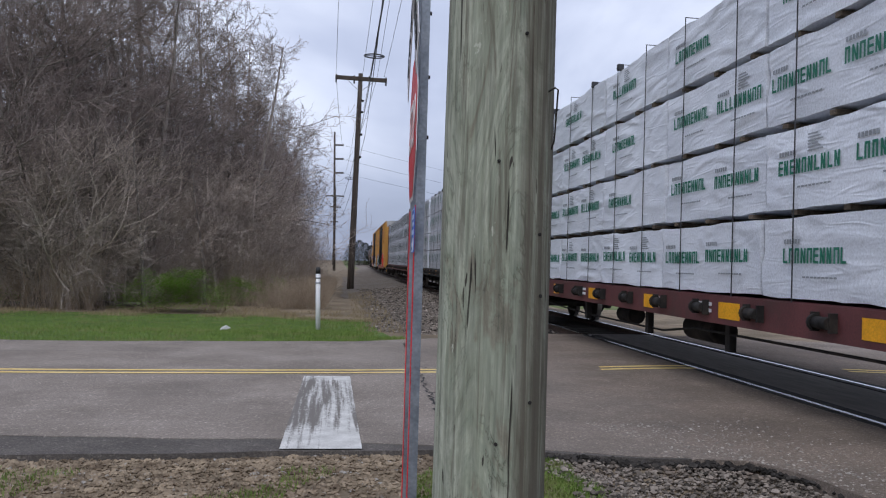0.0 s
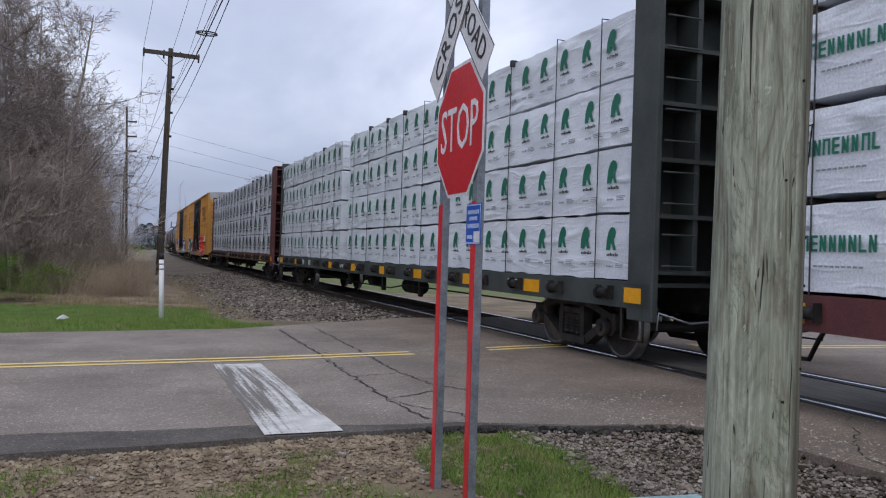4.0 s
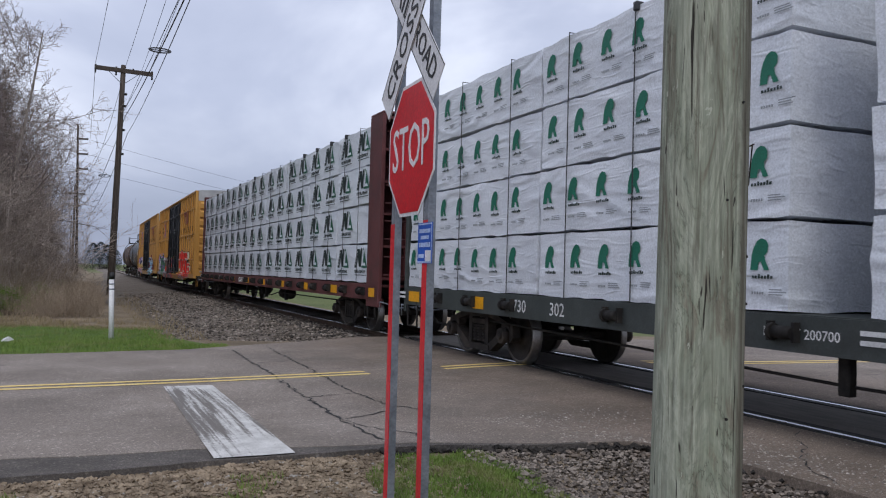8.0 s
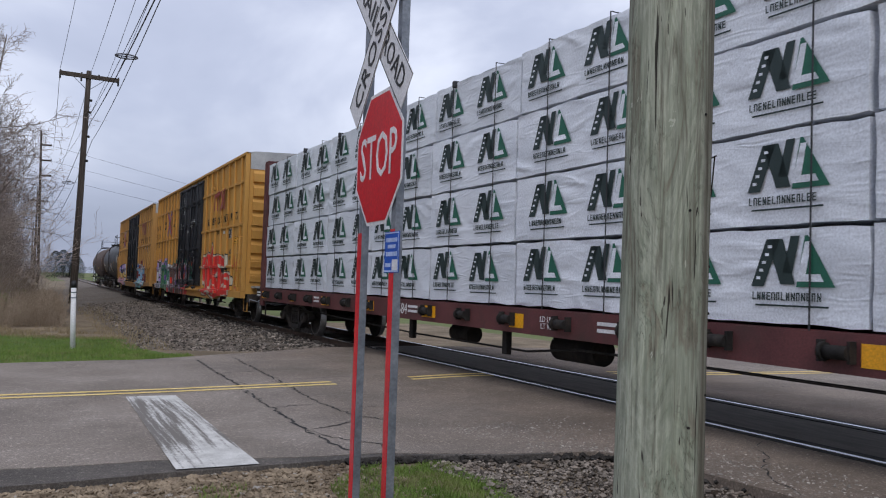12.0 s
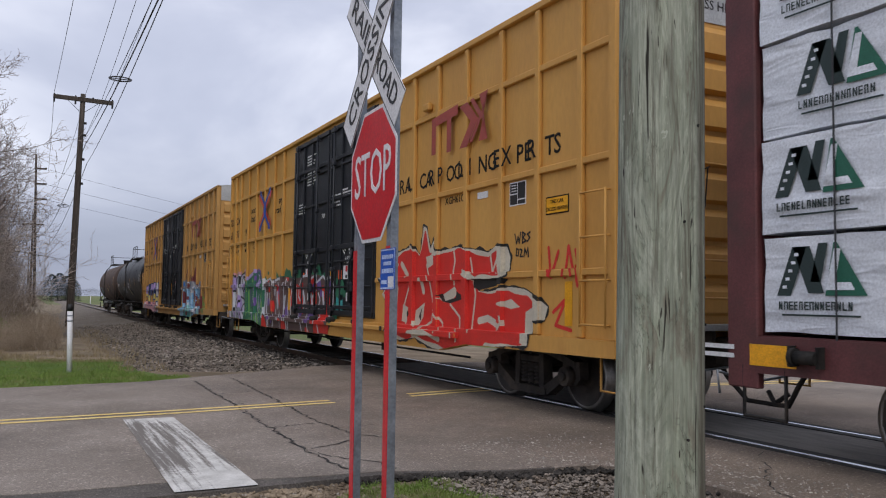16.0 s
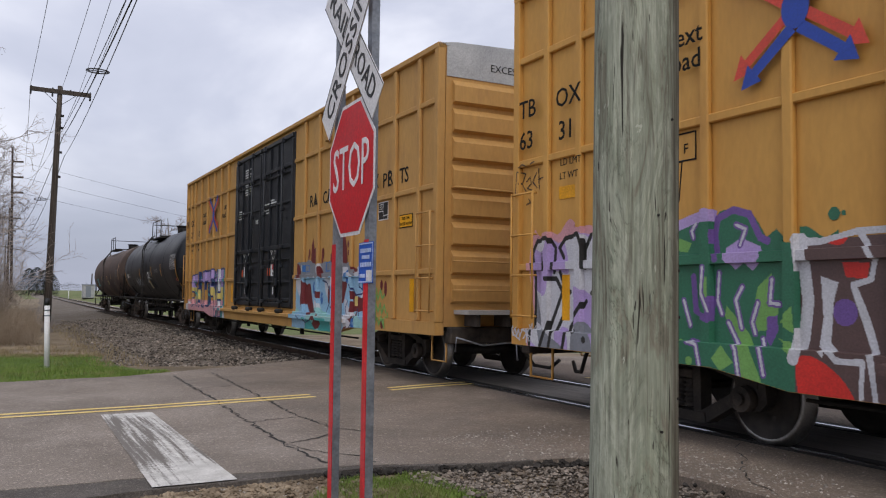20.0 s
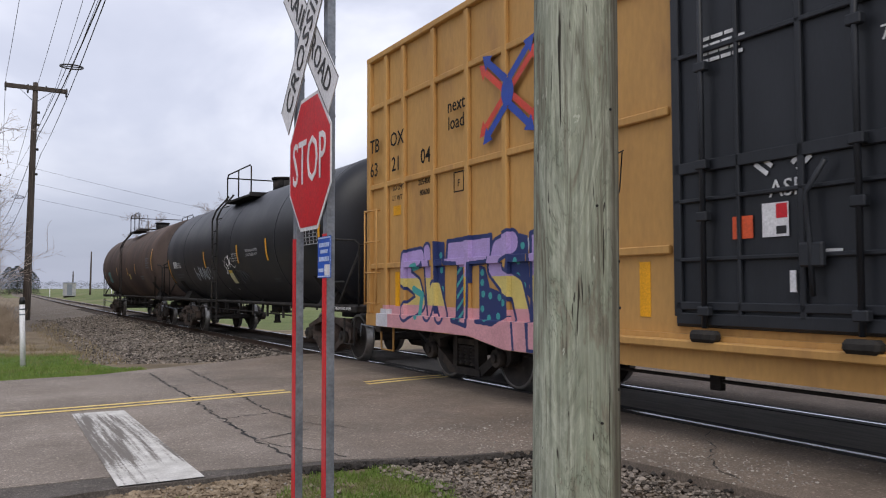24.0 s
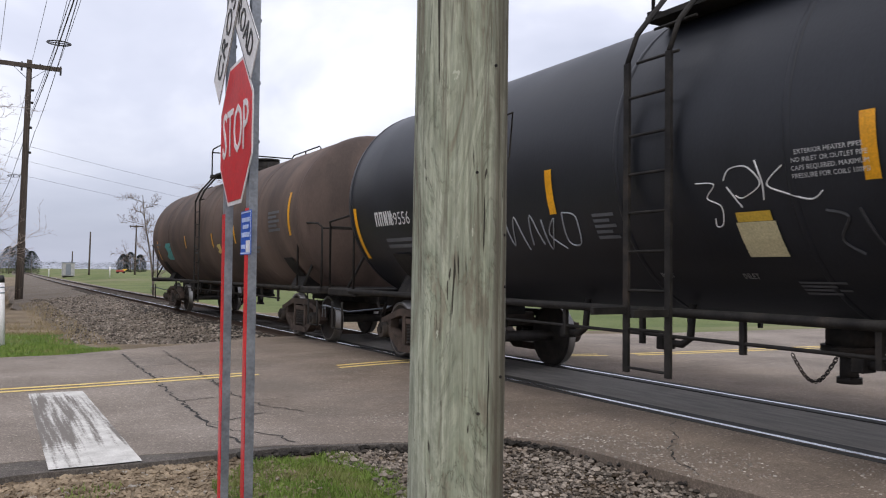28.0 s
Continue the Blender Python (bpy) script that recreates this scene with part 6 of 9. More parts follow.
    for pts, dx2 in (([(3.46, 4.06), (3.24, 4.09), (2.92, 3.80), (3.24, 3.46), (3.46, 3.46), (3.14, 3.80)], 0.0), ([(3.16, 4.10), (3.06, 4.11), (2.80, 3.83), (3.08, 3.50), (3.18, 3.50), (2.90, 3.82)], 0.0), ([(2.90, 4.12), (2.66, 4.14), (2.86, 3.84), (2.66, 3.48), (2.90, 3.48), (2.77, 3.84)], 0.002)):
        sh = bmesh.new()
        flat(sh, xx - dx2, pts, 0)
        part("chevron", sh, RED_PRINT, emblem)
    lx = 14.10
    hub = bmesh.new()
    flat(hub, xx - 0.004, [(lx + 0.13 * math.cos(math.tau * k / 16), 3.58 + 0.17 * math.sin(math.tau * k / 16)) for k in range(16)], 0)
    star = part("emblem", hub, BLUE_PRINT, car, "red and blue arrow emblem as plain shapes")
    for s in (1, -1):
        for t in (1, -1):
            for pts, q, dx2, paint in ((((0.13, 0.03), (0.50, 0.31), (0.54, 0.25), (0.62, 0.47), (0.41, 0.43), (0.45, 0.38), (0.09, 0.11)), 1.0, 0.0, SCARLET),
                                       (((0.07, 0.12), (0.43, 0.41), (0.47, 0.36), (0.54, 0.57), (0.33, 0.53), (0.37, 0.48), (0.0, 0.20)), 1.0, 0.002, BLUE_PRINT)):
                ar = bmesh.new()
                flat(ar, xx - dx2, [(lx + s * p * q, 3.58 + t * v * 0.95) for p, v in pts], 0)
                part("arrow", ar, paint, star)
    for body, u, z, size in (("TB", 17.84, 3.50, 0.30), ("OX", 17.05, 3.50, 0.30), (number[:2], 17.86, 3.13, 0.30), (number[2:4], 17.08, 3.13, 0.30), (number[4:], 16.26, 3.14, 0.30),
                             ("next", 15.30, 3.67, 0.25), ("load", 15.30, 3.44, 0.25), ("any", 12.85, 3.71, 0.25), ("road", 12.84, 3.46, 0.25), ("XGH61C", 3.70, 2.765, 0.155),
                             ("LD LMT", 17.00, 2.78, 0.11), ("LT WT", 17.03, 2.63, 0.11), ("205400", 16.30, 2.79, 0.12), ("80600", 16.28, 2.64, 0.12), ("F", 15.34, 2.66, 0.13)):
        writing("lettering", body, size, BLACK_PAINT, car, Matrix.Translation((-(SHEET_X + proud(u, z, size * 0.36 * len(body)) + 0.004), u, z)) @ SIDE, "black painted lettering", 0.002 if size > 0.2 else 0.0)
    part("label_plate", block(-1.538, -1.531, 16.86, 17.28, 2.39, 2.53), REFLECT, car, "small yellow notice plate")
    bx = bmesh.new()
    for a in ((15.21, 15.47, 2.55, 2.565), (15.21, 15.47, 2.80, 2.815), (15.21, 15.225, 2.565, 2.80), (15.455, 15.47, 2.565, 2.80)):
        slab(bx, -1.535, -1.531, *a)
    part("stencil_box", bx, BLACK_PAINT, car)
    cp = part("consolidated_plate", block(-1.537, -1.531, 1.80, 2.18, 2.52, 2.82), SIGN_WHITE, car, "white-framed black stencil plate")
    for u0, u1, z0, z1 in ((1.815, 1.985, 2.60, 2.805), (2.0, 2.165, 2.535, 2.66), (2.0, 2.165, 2.675, 2.805), (1.815, 1.985, 2.535, 2.585)):
        part("panel", block(-1.539, -1.537, u0, u1, z0, z1), SIGN_BLACK, cp)
    for k in range(3):
        part("rule", block(-1.541, -1.539, 2.02, 2.13, 2.70 + k * 0.035, 2.712 + k * 0.035), WHITE_PAINT, cp)
    part("label_plate", block(-1.536, -1.531, 0.90, 1.36, 2.34, 2.55), BLACK_PAINT, car, "yellow notice with a black border")
    part("label_face", block(-1.539, -1.536, 0.915, 1.345, 2.355, 2.535), REFLECT, car)
    for body, z in (("THIS CAR", 2.485), ("EXCESS HEIGHT", 2.40)):
        writing("lettering", body, 0.062, BLACK_PAINT, car, Matrix.Translation((-1.541, 1.13, z)) @ SIDE)
    part("label_plate", block(-1.538, -1.531, 2.74, 3.02, 2.70, 2.79), SIGN_WHITE, car, "small white notice plate")
    for u in (4.55,):
        part("lamp_bracket", block(-1.62, -1.531, u - 0.10, u + 0.10, 4.22, 4.34, bevel=0.02), coat, car)
    for u in (0.90, 17.15, 11.93):
        part("reflector", block(-1.536, -1.531, u - 0.07, u + 0.07, 1.05, 1.55), REFLECT, car, "amber reflector strip")
    # ends: corrugated, with ladders, white top band and brake platform
    for s, y in ((-1, 0.0), (1, BOX_L)):
        lo, hi = (y, y + 0.06) if s < 0 else (y - 0.06, y)
        e = part("end_wall", block(-1.465, 1.465, lo, hi, 0.86, 4.90), coat, car, "corrugated steel end wall")
        part("end_band", fixed(prism(bmesh.new(), [(-1.46, 4.46), (1.46, 4.46), (1.46, 4.90), (0, 5.0), (-1.46, 4.90)], "y", y + s * 0.002, y + s * 0.012)), BOX_ROOF, e, "white band under the roof")
        me = letters("EXCESS HEIGHT CAR", 0.155).copy()
        me.materials.append(BLACK_PAINT)
        part("lettering", me, BLACK_PAINT, e, "black words", Matrix.Translation((0, y + s * 0.015, 4.66)) @ (Matrix.Rotation(radians(90), 4, "X") if s < 0 else Matrix.Rotation(radians(180), 4, "Z") @ Matrix.Rotation(radians(90), 4, "X")))
        for z in (1.35, 1.76, 2.17, 2.58, 2.99, 3.40, 3.81, 4.22):
            b2 = bmesh.new()
            prism(b2, [(y, z - 0.16), (y + s * 0.075, z - 0.125), (y + s * 0.080, z + 0.10), (y, z + 0.19)], "x", -1.36, 1.36)
            part("corrugation", fixed(b2), coat, e)
        for x in (-1, 1):
            for xx2 in (x * 1.42, x * 1.02) if x > 0 else ():
                part("ladder_stile", tube(bmesh.new(), ((xx2, y + s * 0.16, 0.95), (xx2, y + s * 0.16, 2.40)), 0.016, 6), coat, e)
            for z in (1.05, 1.50, 1.95, 2.38) if x > 0 else ():
                part("ladder_rung", tube(bmesh.new(), ((x * 1.42, y + s * 0.16, z), (x * 1.02, y + s * 0.16, z)), 0.012, 6), coat, e)
            ladder = part("side_ladder", tube(bmesh.new(), ((x * 1.66, y - s * 0.08, 1.05), (x * 1.66, y - s * 0.08, 2.52)), 0.013, 6), coat, car, "yellow steel side ladder")
            part("stile", tube(bmesh.new(), ((x * 1.66, y - s * 0.52, 1.05), (x * 1.66, y - s * 0.52, 2.52)), 0.013, 6), coat, ladder)
            for z in (1.08, 1.55, 2.02, 2.50):
                part("rung", tube(bmesh.new(), ((x * 1.60, y - s * 0.08, z), (x * 1.66, y - s * 0.08, z), (x * 1.66, y - s * 0.52, z), (x * 1.60, y - s * 0.52, z)), 0.012, 6), coat, ladder)
        part("hand_rail", tube(bmesh.new(), ((-1.38, y + s * 0.10, 2.84), (-1.38, y + s * 0.20, 2.84), (1.38, y + s * 0.20, 2.80), (1.38, y + s * 0.10, 2.80)), 0.014, 6), coat, e)
        part("end_platform", block(-1.30, 1.2, min(y, y + s * 0.42), max(y, y + s * 0.42), 1.04, 1.10), BOX_ROOF, e, "grey steel walkway plate")
        for xx2 in (-1.1, -0.6, 0.0, 0.7):
            part("platform_bracket", block(xx2 - 0.03, xx2 + 0.03, min(y + s * 0.004, y + s * 0.36), max(y + s * 0.004, y + s * 0.36), 0.87, 1.038), BOGIE, e)
        part("draft_box", block(-0.34, 0.34, min(y + s * 0.104, y + s * 0.40), max(y + s * 0.104, y + s * 0.40), 0.66, 0.96, bevel=0.02), BOGIE, e)
        for z in (1.79, 1.38):
            part("hand_rail", tube(bmesh.new(), ((-1.36, y + s * 0.07, z), (-1.36, y + s * 0.15, z), (0.1, y + s * 0.15, z), (0.1, y + s * 0.07, z)), 0.012, 6), coat, e)
        part("end_sill", block(-1.4, 1.4, min(y - s * 0.1, y + s * 0.10), max(y - s * 0.1, y + s * 0.10), 0.62, 0.855, bevel=0.02), BOGIE, e, "grimy dark end sill")
        coupler(car, y + s * 0.1, s, coat)
        bogie(car, 2.42 if s < 0 else BOX_L - 2.18)
    part("brake_rod", tube(bmesh.new(), ((-1.2, 3.8, 0.50), (-1.2, BOX_L - 3.8, 0.50)), 0.018, 6), DARK_STEEL, car)
    for y in (7.0, 11.4):
        part("rod_hanger", block(-1.23, -1.17, y - 0.06, y + 0.06, 0.42, 0.60), DARK_STEEL, car)
    for args in graffiti:
        spray(car, *args)
    return car


def inside(U, Z, poly):
    hit = np.zeros(U.shape, bool)
    for (ax, az), (bx, bz) in zip(poly, poly[1:] + poly[:1]):
        cross = (az > Z) != (bz > Z)
        hit ^= cross & (U < (bx - ax) * (Z - az) / ((bz - az) if bz != az else 1e-9) + ax)
    return hit


def tag_red(U, Z):
    """Jagged red letters with a bone-white rim, white slashes and a ragged black outline."""
    rim = [(6.41, 1.94), (5.99, 2.05), (5.63, 2.10), (5.08, 2.18), (4.86, 2.03), (4.80, 2.12), (4.72, 2.46), (4.60, 2.42), (4.47, 2.10), (4.36, 2.22), (4.20, 2.04), (3.60, 2.08), (2.93, 2.0), (2.71, 1.96), (2.52, 2.04), (2.23, 2.01), (2.15, 1.88), (2.18, 1.66), (2.35, 1.62), (2.96, 1.60), (2.96, 1.45), (2.71, 1.44), (2.18, 1.50), (1.91, 1.48), (1.67, 1.42), (1.31, 1.26), (1.38, 1.10),
           (1.62, 1.09), (1.64, 0.79), (2.62, 0.72), (2.65, 0.62), (3.60, 0.60), (4.19, 0.61), (4.85, 0.74), (5.37, 0.68), (6.02, 0.70), (5.72, 0.90), (5.99, 1.18), (6.36, 1.41), (6.08, 1.58), (6.40, 1.68)]
    ins = inside(U, Z, rim)
    d = near_strokes(U, Z, [rim + rim[:1]])
    w = wobble(U, Z, 11, 1)
    out = np.full(U.shape, -1)
    out[~ins & (d < 0.026 + 0.030 * w)] = 2
    out[ins] = 0
    out[ins & (d < 0.040 + 0.045 * wobble(U, Z, 4.1, 6))] = 1
    lines = [[(4.38, 1.91), (4.59, 1.85), (4.45, 1.52), (4.34, 1.25), (4.39, 1.0), (4.73, 0.88)], [(3.79, 1.26), (3.5, 1.09), (3.49, 0.75)], [(3.71, 2.06), (3.66, 1.89), (3.71, 1.74), (3.68, 1.55)], [(4.32, 1.15), (4.03, 0.99), (4.03, 0.86)], [(5.67, 1.9), (5.9, 1.65), (5.67, 1.52), (5.72, 1.18)], [(5.19, 1.59), (5.39, 1.27), (5.35, 0.95)], [(2.52, 1.0), (2.30, 1.02), (2.33, 1.12)], [(3.2, 1.9), (3.05, 1.4), (3.15, 0.9)], [(2.66, 1.95), (2.60, 1.70), (2.46, 1.92), (2.42, 1.68)]]
    out[ins & (near_strokes(U, Z, lines) < 0.020)] = 1
    wide = [[(2.94, 1.05), (2.71, 1.09), (2.38, 0.99)], [(3.38, 1.72), (3.02, 1.60)], [(4.93, 0.80), (4.41, 0.84), (4.03, 0.76)], [(4.78, 1.62), (4.69, 1.45)], [(5.53, 1.9), (5.30, 1.72)], [(6.0, 1.25), (5.75, 1.0)]]
    out[ins & (near_strokes(U, Z, wide) < 0.048)] = 1
    out[inside(U, Z, [(3.1, 1.62), (2.2, 1.60), (2.3, 1.54), (2.96, 1.46), (3.1, 1.50)])] = 2
    for poly in ([(1.88, 1.49), (1.57, 1.27), (1.79, 1.19), (1.81, 0.81), (1.64, 0.79), (1.62, 1.09), (1.38, 1.10), (1.31, 1.26), (1.67, 1.42)], [(2.52, 2.04), (2.23, 2.01), (2.15, 1.88), (2.18, 1.66), (2.35, 1.62), (2.44, 1.90)], [(2.47, 1.28), (2.13, 1.35), (1.92, 1.25), (2.13, 1.22)], [(4.96, 1.16), (4.64, 1.28), (4.69, 1.06), (4.88, 0.90), (5.01, 0.93)], [(3.66, 1.52), (3.57, 1.42), (3.72, 1.33), (3.99, 1.29), (4.17, 1.35)], [(4.62, 1.98), (4.44, 2.0), (4.36, 2.18), (4.30, 1.88), (4.56, 1.80)], [(6.32, 1.43), (5.9, 1.36), (5.9, 1.24), (6.2, 1.30)], [(5.45, 1.25), (5.25, 1.2), (5.3, 0.95), (5.5, 0.98)]):
        out[inside(U, Z, poly)] = 1
    for poly in ([(4.17, 1.40), (4.03, 1.42), (3.95, 1.31), (3.62, 1.36), (3.61, 1.45), (3.33, 1.35), (3.79, 1.28), (4.03, 1.30)], [(5.30, 1.16), (5.2, 1.10), (5.3, 1.04)], [(4.85, 1.06), (4.74, 1.2), (4.78, 1.0)]):
        out[inside(U, Z, poly)] = 2
    for k in range(26):
        cu, cz = 1.35 + 5.25 * ((k * 0.618) % 1), 0.66 + 1.6 * ((k * 0.382) % 1)
        out[(np.hypot(U - cu, Z - cz) < 0.03 + 0.025 * (k % 3)) & ~ins & (d < 0.20)] = 2
    return out


def tag_small(U, Z):
    U = U - 0.35
    d = near_strokes(U, Z, [[(0.95, 1.95), (0.90, 1.60), (0.75, 1.9)], [(0.62, 1.6), (0.55, 1.95), (0.45, 1.62)], [(0.85, 1.2), (0.60, 1.35), (0.80, 1.05), (0.5, 1.0)], [(0.42, 1.9), (0.3, 1.5)]])
    out = np.full(U.shape, -1)
    out[d < 0.022] = 0
    return out


def tag_scrawl(U, Z):
    """Thin black marker letters: W B S over O 2 M."""
    U, Z = 1.36 + (U - 1.89) / 0.62, 2.07 + (Z - 2.02) / 0.62
    L = [[(1.62, 2.30), (1.55, 2.10), (1.50, 2.25), (1.45, 2.10), (1.40, 2.32)], [(1.34, 2.10), (1.33, 2.32), (1.22, 2.27), (1.32, 2.21), (1.20, 2.14), (1.34, 2.10)], [(1.05, 2.31), (1.16, 2.27), (1.06, 2.2), (1.16, 2.12)],
         [(1.55, 2.0), (1.47, 1.97), (1.48, 1.85), (1.56, 1.86), (1.55, 2.0)], [(1.42, 1.98), (1.34, 1.96), (1.42, 1.84), (1.32, 1.84)], [(1.27, 1.83), (1.24, 1.99), (1.19, 1.88), (1.13, 1.99), (1.11, 1.82)]]
    out = np.full(U.shape, -1)
    out[near_strokes(U, Z, L) < 0.018] = 0
    return out


def tag_marker(U, Z):
    """Loose black marker strokes under the car's number."""
    U, Z = 18.10 - (18.12 - U) * 1.35, 2.40 + (Z - 2.44) * 1.25
    L = [[(18.06, 2.52), (18.02, 2.84), (17.88, 2.80), (17.98, 2.66), (17.84, 2.50)], [(17.86, 2.68), (17.76, 2.74), (17.72, 2.64), (17.84, 2.58), (17.70, 2.54)], [(17.58, 2.78), (17.68, 2.66), (17.56, 2.56)], [(17.52, 2.84), (17.50, 2.54)], [(17.52, 2.68), (17.36, 2.70), (17.34, 2.50)], [(17.98, 2.90), (17.90, 2.94), (17.80, 2.90)], [(17.66, 2.92), (17.56, 2.94)], [(17.80, 2.42), (17.74, 2.36), (17.86, 2.34)]]
    out = np.full(U.shape, -1)
    out[near_strokes(U, Z, L) < 0.009] = 0
    return out


def tag_star(U, Z):
    """Thin white scrawl that ends in a star."""
    L = [[(18.13, 0.95), (18.10, 0.84), (18.06, 0.94), (18.02, 0.84), (17.98, 0.92), (17.95, 0.83), (17.90, 0.93), (17.81, 0.88), (17.72, 0.97)], [(17.86, 0.97), (17.76, 0.80)], [(17.81, 0.99), (17.81, 0.78)], [(17.88, 0.82), (17.81, 0.88), (17.70, 0.83)], [(18.10, 0.86), (17.95, 0.80)]]
    out = np.full(U.shape, -1)
    out[near_strokes(U, Z, L) < 0.010] = 0
    return out


def tag_mixed(U, Z):
    """Lilac letters, then green ones, then white outlines on dark red-brown that run over the doors."""
    U = U - 0.32
    out = np.full(U.shape, -1)
    low = 0.56 + 0.02 * np.sin(U * 9)
    # grey and lilac letters with black outlines on a pink cloud
    V = U + 0.32
    cloud = 2.06 + 0.06 * np.sin(V * 7.1) + 0.04 * np.sin(V * 17)
    out[(V > 16.0) & (V < 17.86 + 0.10 * np.sin(Z * 4 + 0.6) - 0.2 * np.clip(Z - 1.3, 0, 1)) & (Z < cloud)] = 2
    fill = inside(V, Z, [(17.72, 1.92), (17.46, 1.98), (17.30, 1.90), (16.88, 2.0), (16.71, 1.96), (16.30, 2.02), (16.14, 1.79), (16.10, 1.50), (16.05, 0.6), (17.76, 0.6), (17.73, 1.14), (17.80, 1.81)])
    out[fill] = 7
    out[fill & (wobble(V, Z, 4.1, 5) > 0.15)] = 1
    out[fill & (Z < 1.45) & (wobble(V, Z, 3.3, 8) > 0.30)] = 10
    L = [[(17.70, 1.95), (17.80, 1.81), (17.73, 1.51), (17.73, 1.14), (17.76, 0.75)], [(17.70, 1.94), (17.46, 1.97), (17.34, 1.85), (17.37, 1.58)], [(17.19, 1.74), (17.27, 1.85), (17.16, 1.95), (16.88, 1.98), (16.81, 1.85), (16.81, 1.62)],
         [(16.81, 1.81), (16.71, 1.96), (16.30, 2.02), (16.14, 1.79), (16.10, 1.50), (16.28, 1.27), (16.70, 1.35)], [(16.58, 1.60), (16.58, 1.81), (16.48, 1.92), (16.26, 1.88), (16.26, 1.60), (16.42, 1.48), (16.58, 1.60)], [(17.48, 1.51), (17.33, 1.51), (17.21, 1.36), (17.42, 1.0), (17.55, 0.75)], [(17.07, 1.36), (17.18, 1.43), (17.26, 1.58)],
         [(17.10, 1.26), (17.21, 1.08), (17.34, 0.9), (17.38, 0.75)], [(16.79, 1.26), (17.06, 0.98), (17.12, 0.75)], [(16.46, 1.13), (16.65, 0.99), (16.39, 0.75)], [(16.40, 1.14), (16.15, 1.17), (16.03, 0.99), (16.08, 0.72)], [(16.21, 1.08), (16.27, 0.94), (16.15, 0.86)], [(17.55, 1.80), (17.52, 1.62)]]
    out[near_strokes(V, Z, L) < 0.026] = 6
    for cu, cz in ((16.42, 1.86), (16.34, 1.82), (16.20, 1.02), (16.18, 0.92), (16.95, 0.95), (16.75, 0.86)):
        out[np.hypot(V - cu, Z - cz) < 0.035] = 6
    # green letters
    green = [(15.75, 1.75), (15.4, 1.86), (15.15, 1.91), (14.88, 1.98), (14.67, 1.98), (14.62, 2.06), (14.47, 2.08), (14.3, 2.04), (14.21, 1.94), (14.13, 1.81), (14.03, 1.87), (13.92, 1.76), (13.8, 1.74), (13.81, 0.57), (15.75, 0.57)]
    out[inside(U, Z, [(15.6, 1.9), (15.15, 2.01), (14.98, 2.05), (14.75, 2.1), (14.65, 2.07), (14.69, 1.77), (15.6, 1.7)])] = 1
    out[inside(U, Z, green)] = 3
    for poly in ([(14.22, 1.41), (14.08, 1.52), (14.07, 1.3), (14.01, 1.26), (14.03, 1.17), (14.14, 1.06), (14.22, 1.05), (14.28, 1.16)], [(14.55, 1.25), (14.31, 1.03), (14.09, 0.57), (14.31, 0.57), (14.4, 0.91), (14.57, 1.16)], [(14.01, 1.13), (13.85, 1.26), (13.83, 1.05)], [(14.02, 1.0), (13.83, 0.98), (13.83, 0.85)],
                 [(14.8, 1.5), (14.72, 1.5), (14.72, 1.25), (14.8, 1.3)], [(14.55, 0.92), (14.42, 0.78), (14.56, 0.7), (14.66, 0.8)], [(15.6, 1.5), (15.4, 1.55), (15.3, 1.0), (15.5, 0.8)], [(15.1, 1.85), (14.95, 1.8), (15.0, 1.72), (15.2, 1.75)]):
        out[inside(U, Z, poly)] = 4
    for cu, cz, r in ((15.09, 0.89, 0.05), (14.92, 0.76, 0.04), (15.09, 0.75, 0.05), (14.82, 0.67, 0.035), (15.3, 0.7, 0.06), (15.2, 1.0, 0.035)):
        out[np.hypot(U - cu, Z - cz) < r] = 4
    out[inside(U, Z, [(14.55, 1.74), (14.39, 1.82), (14.19, 1.74), (14.16, 1.65), (14.27, 1.54), (14.36, 1.61), (14.45, 1.55), (14.55, 1.64)])] = 1
    out[inside(U, Z, [(14.13, 1.17), (14.03, 1.18), (14.02, 1.06), (14.1, 0.93), (14.14, 0.99)])] = 0
    out[near_strokes(U, Z, [[(14.64, 1.65), (14.67, 1.86), (14.64, 2.0), (14.47, 2.06), (14.3, 2.01), (14.19, 1.81), (14.12, 1.78)], [(14.93, 1.5), (14.9, 1.2), (14.72, 1.13), (14.7, 1.3)], [(15.3, 1.7), (15.25, 1.3), (15.15, 1.1)]]) < 0.032] = 0
    thin = [[(14.44, 1.93), (14.34, 1.89), (14.4, 1.76)], [(14.63, 1.53), (14.65, 1.29), (14.6, 1.18)], [(14.53, 1.11), (14.4, 0.89), (14.36, 0.65)], [(14.38, 1.41), (14.45, 1.3), (14.39, 1.07)], [(14.08, 1.47), (14.1, 1.28), (14.01, 1.27)], [(14.22, 1.28), (14.28, 1.12), (14.25, 1.03)], [(14.17, 0.99), (14.11, 0.71)],
            [(14.95, 0.93), (14.84, 0.91), (14.78, 0.65)], [(14.77, 1.58), (14.79, 1.36), (14.71, 1.2)], [(15.05, 1.29), (14.97, 1.07)], [(14.9, 1.97), (14.95, 1.91), (14.93, 1.85)]]
    dt = near_strokes(U, Z, thin)
    out[(dt < 0.030) & inside(U + 0.03, Z, green)] = 0
    out[dt < 0.013] = 7
    # brown letters with white outlines, on over the doors
    top = 1.80 + 0.03 * np.sin(U * 2.7)
    brown = (U <= 13.81) & (Z < top) & (Z > low) & ((U > 8.6) | (np.hypot(U - 8.75, (Z - 1.22) * 0.75) < 0.42))
    crest = (U <= 13.81) & (U > 8.85) & (Z >= top - 0.02) & (Z < top + 0.05 + 0.16 * np.clip(np.sin(U * 5.4 + 0.9), 0, 1) + 0.04 * np.sin(U * 17))
